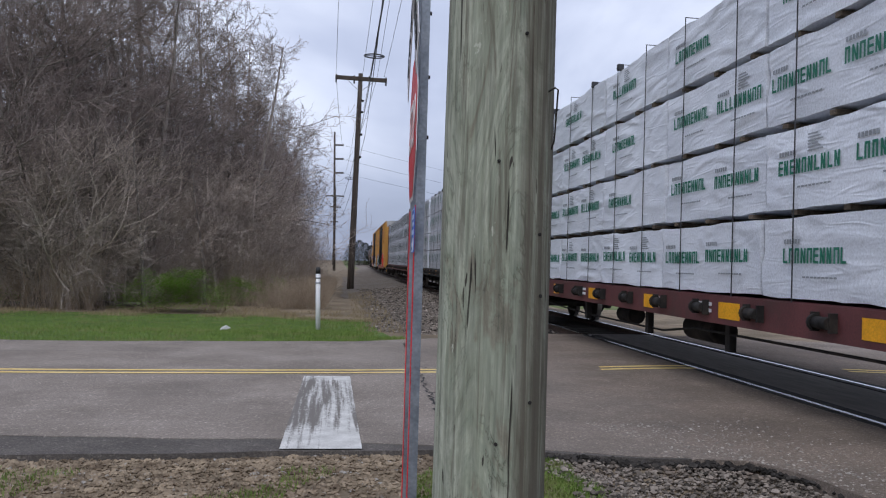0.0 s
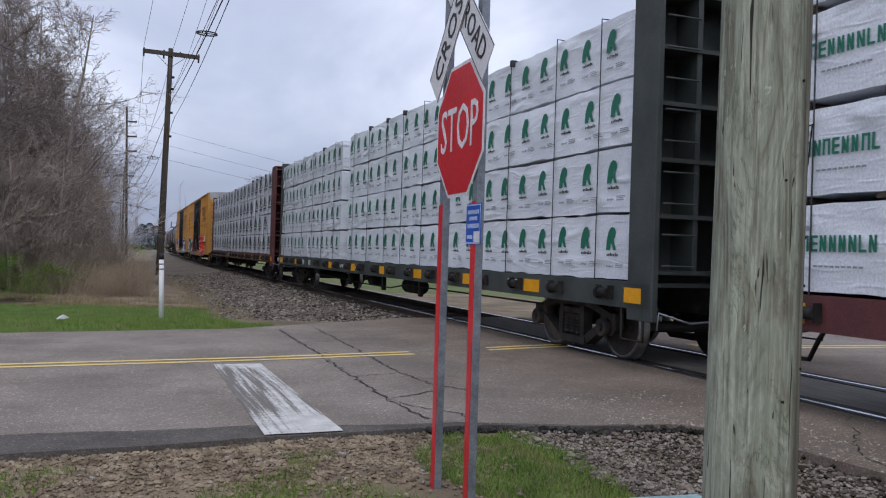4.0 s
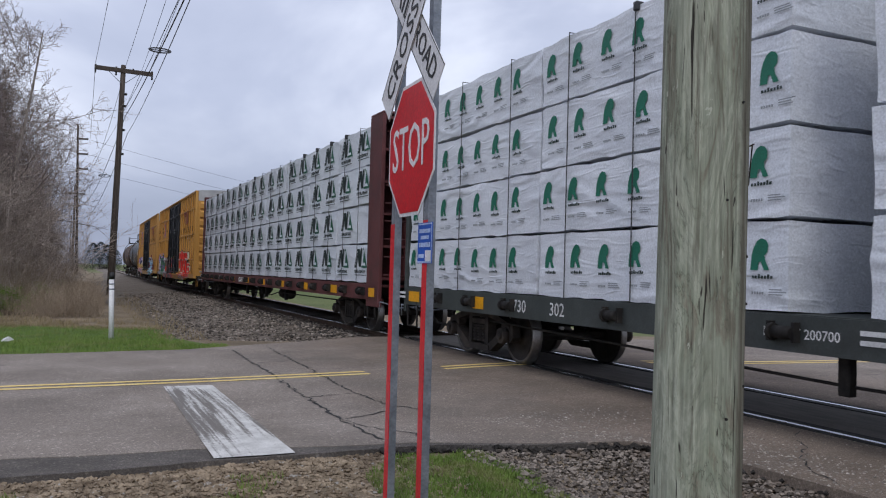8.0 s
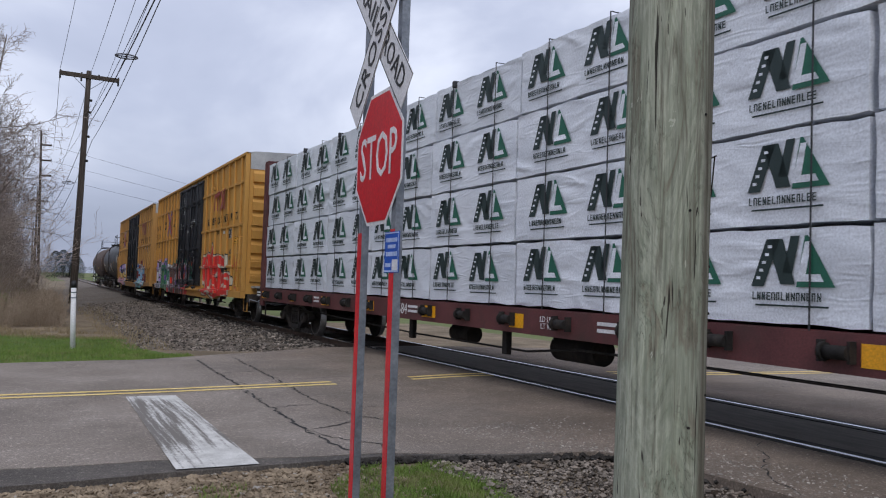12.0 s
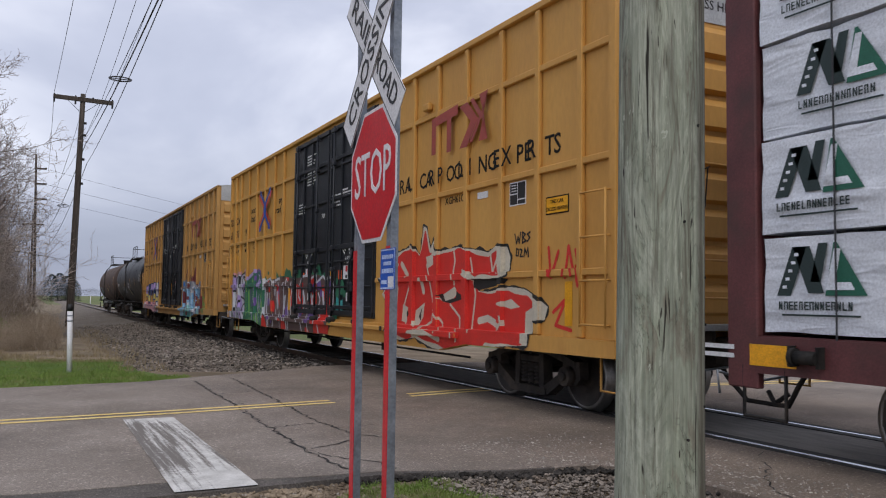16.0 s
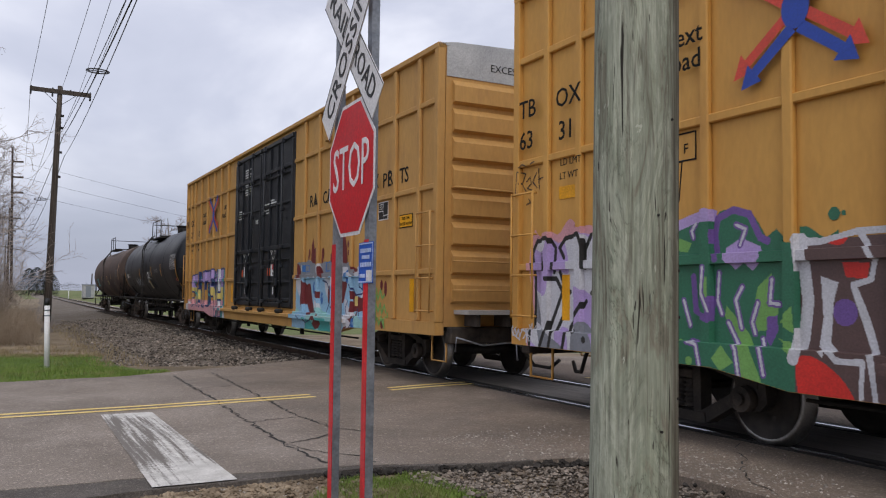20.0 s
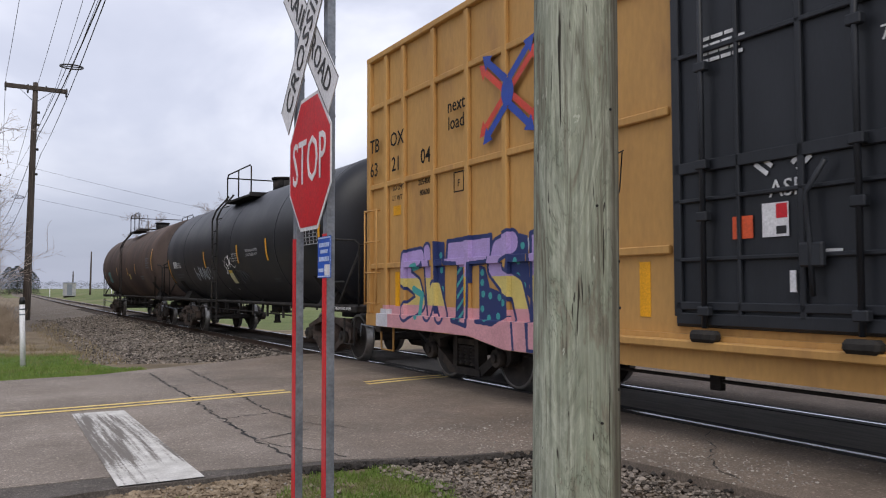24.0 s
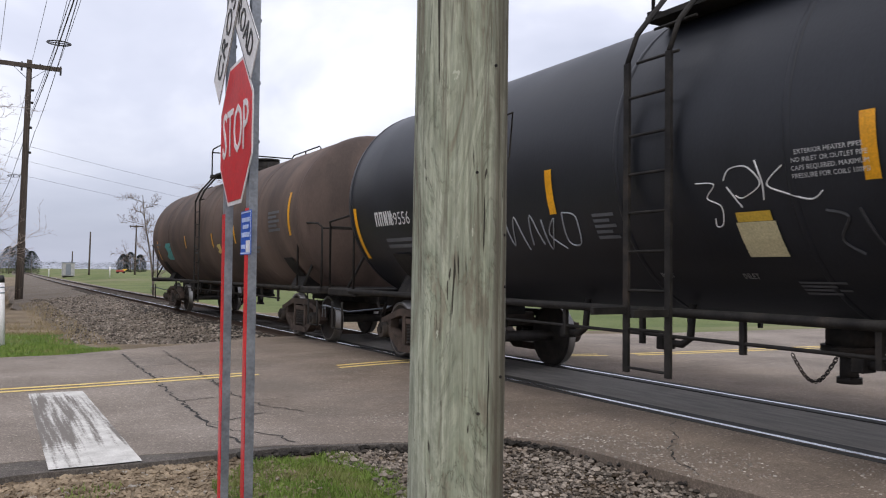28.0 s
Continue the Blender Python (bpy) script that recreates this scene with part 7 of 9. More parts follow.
    out[crest & (np.sin(U * 2.2 + 1.0) > -0.7)] = 3
    out[brown] = 5
    blot = wobble(U, Z, 3.2, 2)
    out[brown & (blot > 0.42)] = 8
    for poly in ([(9.97, 1.78), (9.49, 1.76), (9.43, 1.21), (10.0, 1.17)], [(9.3, 1.0), (8.75, 1.05), (8.5, 0.62), (9.25, 0.62)], [(13.45, 1.59), (13.23, 1.58), (13.25, 1.46), (13.42, 1.48)], [(13.79, 0.74), (13.42, 0.72), (13.42, 0.60), (13.79, 0.60)], [(11.6, 1.5), (11.35, 1.55), (11.3, 1.2), (11.5, 1.1)]):
        out[inside(U, Z, poly) & brown] = 8
    for cu, cz, r in ((9.65, 1.54, 0.11), (9.31, 1.62, 0.12), (9.16, 1.43, 0.08), (10.58, 1.05, 0.13), (9.82, 0.94, 0.16), (8.62, 1.55, 0.13), (13.43, 1.22, 0.10), (12.4, 1.5, 0.13), (11.8, 1.0, 0.14), (12.9, 0.8, 0.1)):
        out[(np.hypot((U - cu), Z - cz) < r) & brown] = 0
    out[(np.hypot(U - 10.49, Z - 1.6) < 0.09) & brown] = 8
    bold = [[(13.8, 1.77), (13.74, 1.3), (13.78, 1.01), (13.83, 0.86)], [(10.38, 1.46), (10.30, 1.31), (10.34, 1.15)], [(9.82, 1.4), (9.74, 1.22)], [(9.05, 1.43), (9.0, 1.25), (8.94, 1.15)], [(12.6, 1.45), (12.55, 1.1)], [(11.95, 1.35), (12.0, 1.1)]]
    out[near_strokes(U, Z, bold) < 0.052] = 7
    out[inside(U, Z, [(13.63, 1.49), (13.48, 1.44), (13.52, 1.31), (13.55, 0.98), (13.57, 0.88), (13.65, 0.96), (13.61, 1.18)])] = 7
    white = [[(13.8, 1.76), (13.63, 1.75), (13.31, 1.81), (13.1, 1.81), (12.95, 1.72), (12.88, 1.4)], [(13.31, 1.81), (13.25, 1.72), (13.19, 1.6), (13.22, 1.46), (13.36, 1.42), (13.26, 1.16), (13.2, 0.97), (13.15, 0.60)], [(13.57, 0.98), (13.46, 0.87), (13.25, 0.87), (13.26, 0.62)],
             [(12.75, 0.6), (12.7, 1.3), (12.85, 1.75), (12.45, 1.8), (12.3, 1.45), (12.45, 1.25), (12.2, 0.95), (12.1, 0.6)], [(12.05, 0.8), (12.1, 1.6), (11.85, 1.78), (11.65, 1.5), (11.72, 1.1), (11.55, 0.62)], [(11.45, 0.62), (11.5, 1.3), (11.3, 1.76), (11.0, 1.76), (10.92, 1.59), (10.85, 1.2), (10.67, 0.95), (10.46, 0.75), (10.34, 0.58)],
             [(10.67, 1.62), (10.51, 1.79), (10.27, 1.82), (10.02, 1.81), (9.98, 1.4)], [(10.7, 1.55), (10.72, 1.36), (10.59, 1.28)], [(10.26, 1.28), (10.11, 1.04), (9.93, 0.60)], [(9.82, 1.75), (9.62, 1.8), (9.51, 1.8), (9.49, 1.65), (9.31, 1.7), (9.06, 1.79), (8.93, 1.71), (8.68, 1.76), (8.51, 1.74), (8.4, 1.57), (8.42, 1.29), (8.5, 1.06), (8.76, 0.89)],
             [(9.75, 1.34), (9.49, 1.49)], [(9.34, 1.43), (9.22, 1.3), (9.31, 1.17), (9.22, 0.96), (9.34, 0.82), (9.2, 0.6)]]
    dw = near_strokes(U, Z, white)
    out[(dw < 0.026 + 0.008 * wobble(U, Z, 5, 1)) & (Z > low)] = 7
    for cu, cz, ru, rz in ((7.93, 1.54, 0.13, 0.15), (8.21, 1.66, 0.06, 0.07), (8.18, 1.44, 0.10, 0.12), (7.78, 1.42, 0.08, 0.07), (8.3, 1.04, 0.14, 0.2), (13.51, 1.95, 0.05, 0.05), (13.43, 1.95, 0.02, 0.02)):
        out[np.hypot((U - cu) / ru, (Z - cz) / rz) < 1] = 3
    out[(np.abs(U - 8.05) < 0.19) & (np.abs(Z - 1.2) < 0.12 + 0.03 * np.sin(U * 14))] = 9
    return out


def tag_ice(U, Z):
    """Pale blue and white letters with maroon shards, navy lines and blue dots under maroon flames."""
    out = np.full(U.shape, -1)
    for poly in ([(5.53, 1.9), (5.48, 2.29), (5.41, 2.42), (5.33, 2.19), (5.24, 2.22), (5.16, 1.9)], [(4.29, 1.86), (4.25, 2.05), (4.09, 2.08), (3.94, 2.22), (3.80, 2.38), (3.73, 2.42), (3.64, 2.31), (3.56, 2.08), (3.53, 1.85)]):
        out[inside(U, Z, poly)] = 1
    for cu, cz, r in ((5.62, 2.12, 0.05), (5.66, 2.04, 0.035), (4.83, 2.08, 0.07), (4.86, 1.96, 0.05), (4.02, 2.30, 0.04), (3.52, 2.20, 0.04), (3.50, 2.05, 0.03), (4.36, 2.06, 0.03)):
        out[np.hypot(U - cu, (Z - cz) * 0.6) < r] = 1
    ragged = 0.03 * wobble(U, Z, 9.0, 4)
    crest = inside(U, Z + ragged, [(6.40, 1.93), (6.17, 1.94), (5.53, 1.96), (5.14, 1.85), (4.68, 1.93), (4.29, 1.92), (4.01, 1.86), (3.47, 1.87), (3.11, 1.73), (2.91, 1.87), (2.57, 1.90), (2.57, 1.60), (6.40, 1.60)])
    out[crest] = 2
    out[crest & (wobble(U, Z, 6.0, 9) > 0.45)] = 7
    out[crest & (wobble(U, Z, 4.3, 3) > 0.62)] = 1
    for u0, u1, z0, z1 in ((4.35, 4.66, 1.73, 1.91), (2.64, 2.91, 1.70, 1.85), (5.60, 5.90, 1.74, 1.88)):
        out[(U > u0) & (U < u1) & (Z > z0) & (Z < z1)] = 6
        out[(U > u0 + 0.03) & (U < u1 - 0.05) & (Z > z0 + 0.02) & (Z < z1 - 0.02)] = 2
    out[inside(U, Z, [(4.05, 1.80), (3.50, 1.79), (3.20, 1.62), (4.09, 1.66)])] = 7
    body = (Z < 1.62 + ragged) & (U < 6.45) & (U > 2.50)
    out[body] = 0
    out[body & (wobble(U, Z, 3.4, 6) > 0.30)] = 7
    out[body & (Z < 0.98 + 0.06 * np.sin(U * 4)) & (wobble(U, Z, 2.6, 2) > 0.05)] = 4
    out[body & (Z < 0.84) & (wobble(U, Z, 2.1, 7) > 0.35)] = 8
    for poly in ([(5.93, 1.58), (5.72, 1.47), (5.52, 1.49), (5.40, 1.20), (5.27, 0.95), (5.51, 0.86), (5.66, 1.05), (5.72, 1.11), (5.98, 1.06), (6.13, 0.93), (6.19, 1.23)], [(3.89, 1.55), (3.50, 1.51), (3.62, 1.30), (3.73, 1.14), (3.92, 1.14)], [(3.29, 1.40), (3.04, 1.26), (2.64, 1.28), (2.61, 1.44), (2.40, 1.44), (2.40, 0.99), (2.52, 0.99), (3.32, 1.01), (3.22, 1.16)],
                 [(5.18, 1.38), (4.94, 1.34), (4.99, 1.24), (5.18, 1.24)], [(4.52, 1.40), (4.37, 1.48), (4.33, 1.09), (4.50, 1.13)], [(4.95, 0.92), (4.70, 0.70), (5.0, 0.62), (5.2, 0.72)], [(3.32, 0.86), (3.05, 1.0), (3.1, 0.80)], [(3.55, 0.70), (3.38, 0.76), (3.40, 0.63)]):
        out[inside(U + 0.5 * ragged, Z + ragged, poly) & body] = 1
    for u0, u1 in ((3.02, 3.16), (3.80, 3.89)):
        out[(U > u0) & (U < u1) & (Z > 1.10) & (Z < 1.27)] = 9
    d = near_strokes(U, Z, [[(4.81, 1.56), (4.59, 1.52), (4.40, 1.36), (4.43, 1.13), (4.58, 0.97)], [(3.32, 1.47), (3.11, 1.29), (2.84, 1.31), (2.64, 1.39)], [(3.92, 1.06), (3.88, 0.62)], [(3.32, 0.66), (2.97, 0.95), (3.04, 1.05)], [(4.34, 1.60), (4.30, 1.1), (4.08, 1.0), (4.06, 1.50)], [(5.22, 1.58), (5.24, 1.0), (5.06, 0.95)], [(3.45, 1.60), (3.40, 1.30), (3.62, 1.05), (3.55, 0.92)], [(5.95, 0.85), (5.6, 0.72), (5.3, 0.80)], [(2.95, 1.6), (2.98, 1.44), (2.80, 1.38)]])
    out[body & (d < 0.014)] = 3
    for cu, cz in ((4.85, 1.22), (4.02, 1.36), (2.77, 1.48), (3.75, 0.74), (3.10, 0.77), (3.54, 1.62), (5.30, 1.42)):
        dot = np.hypot(U - cu, (Z - cz) * 0.62)
        out[dot < 0.075] = 6
        out[np.hypot(U - cu + 0.02, (Z - cz - 0.03) * 0.62) < 0.022] = 0
    out[inside(U + ragged, Z, [(2.62, 1.46), (2.32, 1.47), (2.26, 1.03), (2.18, 0.78), (2.52, 0.78), (2.61, 0.99)])] = 1
    for cu, cz in ((2.02, 1.46), (1.86, 1.44), (1.86, 1.36), (1.82, 0.84), (2.36, 1.60)):
        out[np.hypot(U - cu, (Z - cz) * 0.6) < 0.05] = 1
    g = near_strokes(U, Z, [[(2.22, 1.40), (2.16, 1.22), (2.06, 1.38), (1.98, 1.24), (1.90, 1.30)], [(2.24, 1.14), (2.14, 1.02), (2.06, 1.16), (2.0, 1.0), (1.90, 1.14), (1.84, 1.02)], [(2.22, 0.94), (2.10, 0.84), (2.02, 0.95), (1.94, 0.82), (1.84, 0.94), (1.76, 0.80)], [(2.24, 1.30), (2.26, 0.86)], [(1.78, 1.0), (1.74, 0.78)]])
    out[g < 0.020] = 5
    return out


def tag_blocks(U, Z):
    """Block letters with navy outlines, lilac over yellow over pink, with dotted navy and teal sides."""
    out = np.full(U.shape, -1)
    out[(U > 12.34) & (U < 13.0) & (Z > 0.52) & (Z < 1.19 - 1.6 * np.clip(12.75 - U, 0, 1))] = 4
    out[(U > 12.66) & (U < 17.55) & (Z > 0.52) & (Z < 1.06)] = 2
    out[(U > 17.35) & (U < 17.75) & (Z > 0.7) & (Z < 1.0)] = 4
    T = [(15.63, 1.92), (14.57, 1.94), (14.58, 1.64), (15.04, 1.62), (15.06, 0.85), (15.4, 0.9), (15.35, 1.63), (15.67, 1.65)]
    H = [(13.74, 1.92), (13.44, 1.95), (13.44, 1.30), (13.22, 1.30), (13.21, 1.96), (12.90, 1.97), (12.92, 0.62), (13.18, 0.62), (13.19, 1.10), (13.46, 1.10), (13.46, 0.62), (13.72, 0.62)]
    S = [[(14.12, 1.84), (14.42, 1.76), (14.50, 1.56), (14.28, 1.40), (14.02, 1.30), (13.90, 1.0), (13.86, 0.62)]]
    S1 = [[(16.42, 1.74), (16.78, 1.72), (16.84, 1.46), (16.52, 1.34), (16.40, 1.12), (16.80, 0.98)]]
    W = [[(16.22, 1.82), (16.10, 0.98), (15.92, 1.30), (15.76, 0.96)]]
    navy = (near_strokes(U, Z, S) < 0.165) | (near_strokes(U, Z, S1) < 0.155) | (near_strokes(U, Z, W) < 0.13)
    for poly in (T, H):
        navy |= inside(U, Z, poly) | (near_strokes(U, Z, [poly + poly[:1]]) < 0.035)
    side = inside(U, Z, [(14.84, 1.60), (14.84, 0.88), (14.45, 0.86), (14.14, 0.98), (14.16, 1.22), (14.60, 1.32), (14.70, 1.56)]) | inside(U, Z, [(14.10, 1.96), (13.80, 1.90), (13.76, 1.2), (14.0, 1.35), (14.2, 1.5)]) | inside(U, Z, [(15.95, 1.94), (15.72, 1.92), (15.70, 0.90), (15.90, 1.0)])
    out[inside(U, Z, [(14.02, 1.85), (13.74, 1.88), (13.90, 1.40)])] = 4
    out[side] = 6
    for k, (cu, cz) in enumerate(((14.59, 1.22), (14.39, 1.20), (14.23, 1.14), (13.90, 1.79), (13.99, 1.62), (14.77, 1.50), (14.77, 1.38), (14.75, 1.24), (14.77, 1.06), (14.42, 0.98), (14.62, 0.95), (14.0, 1.45), (13.88, 1.34), (15.82, 1.75), (15.80, 1.55), (15.78, 1.3))):
        out[np.hypot(U - cu, Z - cz) < 0.042] = 5
    out[navy] = 6
    for st, w in ((S, 0.122), (S1, 0.112), (W, 0.088)):
        f = near_strokes(U, Z, st) < w
        out[f & (Z > 1.45)] = 0
        out[f & (Z <= 1.45) & (Z > 1.08)] = 1
        out[f & (Z <= 1.08)] = 2
    for poly in (T, H):
        f = inside(U, Z, poly) & (near_strokes(U, Z, [poly + poly[:1]]) > 0.022)
        out[f & (Z > 1.45)] = 0
        out[f & (Z <= 1.45) & (Z > 1.08)] = 1
        out[f & (Z <= 1.08)] = 2
    stripe = (np.sin((U * 0.8 + Z) * 42) > 0.45)
    for poly in ([(13.46, 1.95), (13.31, 1.97), (13.32, 1.30), (13.46, 1.30)], [(13.46, 1.09), (13.31, 1.09), (13.31, 0.60), (13.46, 0.60)], [(15.20, 1.58), (15.38, 1.58), (15.40, 0.92), (15.20, 0.88)]):
        f = inside(U, Z, poly)
        out[f] = 6
        out[f & stripe] = 5
    out[inside(U, Z, [(13.30, 1.96), (13.23, 1.96), (13.23, 1.34), (13.30, 1.34)])] = 4
    out[inside(U, Z, [(13.29, 1.06), (13.20, 1.06), (13.20, 0.87), (13.29, 0.87)])] = 4
    out[inside(U, Z, [(15.19, 1.58), (15.10, 1.58), (15.08, 1.1), (15.18, 1.08)])] = 7
    teal = (U > 12.66) & (U < 12.89) & (Z > 0.54) & (Z < 1.98)
    out[teal] = 6
    out[teal & (U > 12.70) & (U < 12.85) & (Z < 1.94)] = 5
    out[near_strokes(U, Z, [[(16.62, 1.30), (16.36, 1.22), (16.44, 0.92)], [(16.5, 1.62), (16.62, 1.60)]]) < 0.05] = 5
    return out


FRONT_D, FRONT_E = 74.60, 94.74
boxcar("faded yellow boxcar with black doors and red graffiti", FRONT_D, "633190", (
    (1.22, 6.62, 0.50, 2.52, tag_red, (S_RED, S_WHITE, S_BLACK), 0.024, "red and white sprayed graffiti lettering"),
    (0.55, 1.4, 0.75, 2.1, tag_small, (S_RED,), 0.02, "thin red sprayed scrawl"),
    (1.6, 2.2, 1.78, 2.28, tag_scrawl, (S_BLACK,), 0.012, "thin black marker scrawl"),
    (7.8, 18.0, 0.50, 2.25, tag_mixed, (S_PURPLE, S_LILAC, S_PINK, S_GREEN, S_LIME, S_BROWN, S_BLACK, S_PALE, S_RED, S_TEAL, S_GREY), 0.027, "green, lilac and white sprayed graffiti lettering"),
    (17.3, 18.12, 2.30, 2.98, tag_marker, (S_BLACK,), 0.012, "thin black marker scrawl"),
    (17.68, 18.14, 0.75, 1.02, tag_star, (S_PALE,), 0.010, "thin white sprayed scrawl with a star")), BOX_YELLOW)
boxcar("faded yellow boxcar with black doors and pastel block graffiti", FRONT_E, "632104", (
    (1.7, 6.50, 0.52, 2.45, tag_ice, (S_SKY, S_MAROON, S_GREY, S_NAVY, S_MINT, S_LIME, S_BLUE, S_PALE, S_TEAL, S_YELLOW), 0.026, "pale blue and maroon sprayed graffiti"),
    (12.3, 17.8, 0.50, 2.12, tag_blocks, (S_LILAC, S_YELLOW, S_PINK, S_PURPLE, S_PALE, S_TEAL, S_NAVY, REFLECT), 0.022, "pastel block-letter graffiti with navy outlines")), BOX_FADED)


# ---- tank cars
def tank_car(label, front, length, paint, dark, bogies, shell, radius, centre, ladder_y, bars, stencils, marks, perch=0.0):
    car = car_thing(label, front, length, "tank car")
    a, b = shell
    bm = bmesh.new()
    prof = []
    head = 0.55
    for k in range(9):
        t = k / 8 * math.pi / 2
        prof.append((a + head - head * math.cos(t), max(0.002, radius * math.sin(t))))
    prof += [(a + head + (b - a - 2 * head) * i / 12, radius) for i in range(1, 12)]
    prof += [(a + b - x, r) for x, r in prof[8::-1]]
    n = 56
    rings = [[bm.verts.new((r * math.cos(math.tau * k / n), y, centre + r * math.sin(math.tau * k / n))) for k in range(n)] for y, r in prof]
    for p, q in zip(rings, rings[1:]):
        for k in range(n):
            f = bm.faces.new((p[k], p[(k + 1) % n], q[(k + 1) % n], q[k]))
            f.smooth = True
    shell_ob = part("shell", fixed(bm), paint, car, "long cylindrical steel tank")
    for y in (a + head + 0.05, a + head + 2.6, (a + b) / 2 - 0.9, (a + b) / 2 + 0.9, b - head - 2.6, b - head - 0.05):
        bd = bmesh.new()
        seg = [[bd.verts.new(((radius + o) * math.cos(math.tau * k / n), y + d, centre + (radius + o) * math.sin(math.tau * k / n))) for k in range(n)] for d, o in ((-0.03, 0.001), (-0.024, 0.007), (0.024, 0.007), (0.03, 0.001))]
        for p, q in zip(seg, seg[1:]):
            for k in range(n):
                f = bd.faces.new((p[k], p[(k + 1) % n], q[(k + 1) % n], q[k]))
                f.smooth = True
        part("weld_band", fixed(bd), paint, shell_ob)

    def on_shell(y, z, lift=0.006):
        dz = z - centre
        return (-math.sqrt(max(0.01, (radius + lift) ** 2 - dz * dz)), y, z)

    def patch(name, y0, y1, z0, z1, material, label2="", lift=0.006, rows=8):
        pm = bmesh.new()
        g = [[pm.verts.new(on_shell(y, z0 + (z1 - z0) * j / rows, lift)) for y in (y1, y0)] for j in range(rows + 1)]
        for p, q in zip(g, g[1:]):
            pm.faces.new((p[0], p[1], q[1], q[0]))
        return part(name, pm, material, shell_ob, label2)

    def inscribe(body, y, z, size, material=WHITE_PAINT):
        me = letters(body, size).copy()
        me.materials.clear()
        me.materials.append(material)
        for v in me.vertices:
            p = on_shell(y - v.co.x, z + v.co.y, 0.008)
            v.co = Vector(p)
        part("stencil", me, material, shell_ob, "white stencilled lettering")

    for y, z0, z1 in bars:
        patch("reflector", y - 0.055, y + 0.055, z0, z1, REFLECT, "tall amber reflector strip")
    for body, y, z, size in stencils:
        inscribe(body, y, z, size)
    for y, z, w, h, rows2 in marks:
        for k in range(rows2):
            patch("stencil", y - w * (1 - 0.25 * (k % 2)), y, z - k * h * 1.7, z - k * h * 1.7 + h, FAINT_PRINT, "row of small faded stencilled words", rows=2)
    # saddle, sills and running rails
    for y in bogies:
        sd = bmesh.new()
        prism(sd, [(-1.15, 0.98), (1.15, 0.98), (0.95, 1.35), (0.5, 1.08), (-0.5, 1.08), (-0.95, 1.35)], "y", y - 0.35, y + 0.35)
        part("saddle", fixed(sd), dark, car)
        bogie(car, y, BOGIE_BROWN)
        patch("saddle_plate", y - 0.30, y + 0.22, 0.98, 1.55, dark, "welded saddle plate", 0.025)
    for s, y in ((-1, 0.0), (1, length)):
        part("end_sill", block(-1.40, 1.40, min(y - s * 0.05, y - s * 1.2), max(y - s * 0.05, y - s * 1.2), 0.90, 1.02, bevel=0.02), dark, car)
        part("stub_sill", block(-0.28, 0.28, min(y, y - s * 3.4), max(y, y - s * 3.4), 0.72, 0.94), dark, car)
        for x in (-1.40, 1.40):
            part("end_handrail", tube(bmesh.new(), ((x, y - s * 1.15, 1.0), (x, y - s * 1.15, 2.06), (x, y - s * 1.12, 2.15), (x, y - s * 1.02, 2.18), (x, y - s * 0.10, 2.12), (x * 0.97, y - s * 0.02, 2.05), (x * 0.97, y - s * 0.02, 1.02)), 0.019, 6), dark, car, "bent steel handrail")
            part("diagonal_strut", tube(bmesh.new(), ((x * 0.98, y - s * 0.86, 1.04), (x * 0.66, y - s * 1.02, 1.98)), 0.024, 6), dark, car)
        part("end_handrail", tube(bmesh.new(), ((-1.36, y - s * 0.02, 2.04), (1.36, y - s * 0.02, 2.04)), 0.017, 6), dark, car, "bent steel handrail")
        coupler(car, y, s)
    for x in (-1.40, 1.40):
        part("running_rail", tube(bmesh.new(), ((x, 1.0, 0.985), (x, length - 1.0, 0.985)), 0.038, 8), dark, car)
        low_rail = part("safety_rail", tube(bmesh.new(), ((x * 0.99, ladder_y - 6.4, 0.76), (x * 0.99, ladder_y + 3.6, 0.80)), 0.016, 6), dark, car, "thin steel rail under the running rail")
        for k in range(10):
            yy = ladder_y - 6.3 + 9.8 * k / 9
            part("rail_hanger", block(x * 0.99 - 0.02, x * 0.99 + 0.02, yy - 0.022, yy + 0.022, 0.70, 0.96), dark, low_rail)
        ladder = None
        for yy in (ladder_y - 0.25, ladder_y + 0.25):
            out_x = math.copysign(radius + 0.055, x)
            pts = [(out_x, yy, 0.46), (out_x, yy, centre + 0.75), (out_x * 0.93, yy, centre + 1.02), (out_x * 0.72, yy, centre + radius - 0.10)]
            stile = fixed(block(out_x - 0.014, out_x + 0.014, yy - 0.032, yy + 0.032, 0.46, centre + 0.75))
            tube(stile, pts[1:], 0.024, 6)
            if ladder is None:
                ladder = part("side_ladder", stile, dark, car, "steel side ladder up the tank")
            else:
                part("stile", stile, dark, ladder)
        for k in range(10):
            z = 0.50 + k * 0.33
            xx = out_x if z < centre + 0.75 else out_x * (0.93 if k == 8 else 0.80)
            part("rung", tube(bmesh.new(), ((xx, ladder_y - 0.25, z), (xx, ladder_y + 0.25, z)), 0.013, 6), dark, ladder)
        for yy in (ladder_y - 0.25, ladder_y + 0.25):
            part("ladder_bracket", block(min(x * 1.38, out_x), max(x * 1.38, out_x), yy - 0.02, yy + 0.02, 0.955, 1.015), dark, ladder)
    # manway and platform
    ztop = centre + radius
    plat = bmesh.new()
    for x in (-0.95, 0.95):
        slab(plat, x - 0.22, x + 0.22, ladder_y - 1.9, ladder_y + 0.45, ztop - 0.10 - perch, ztop - 0.05 - perch)
    for yy in (ladder_y - 1.9, ladder_y + 0.35):
        slab(plat, -1.15, 1.15, yy, yy + 0.10, ztop - 0.048 - perch, ztop - perch)
    part("platform", plat, dark, car, "steel grating platform round the manway")
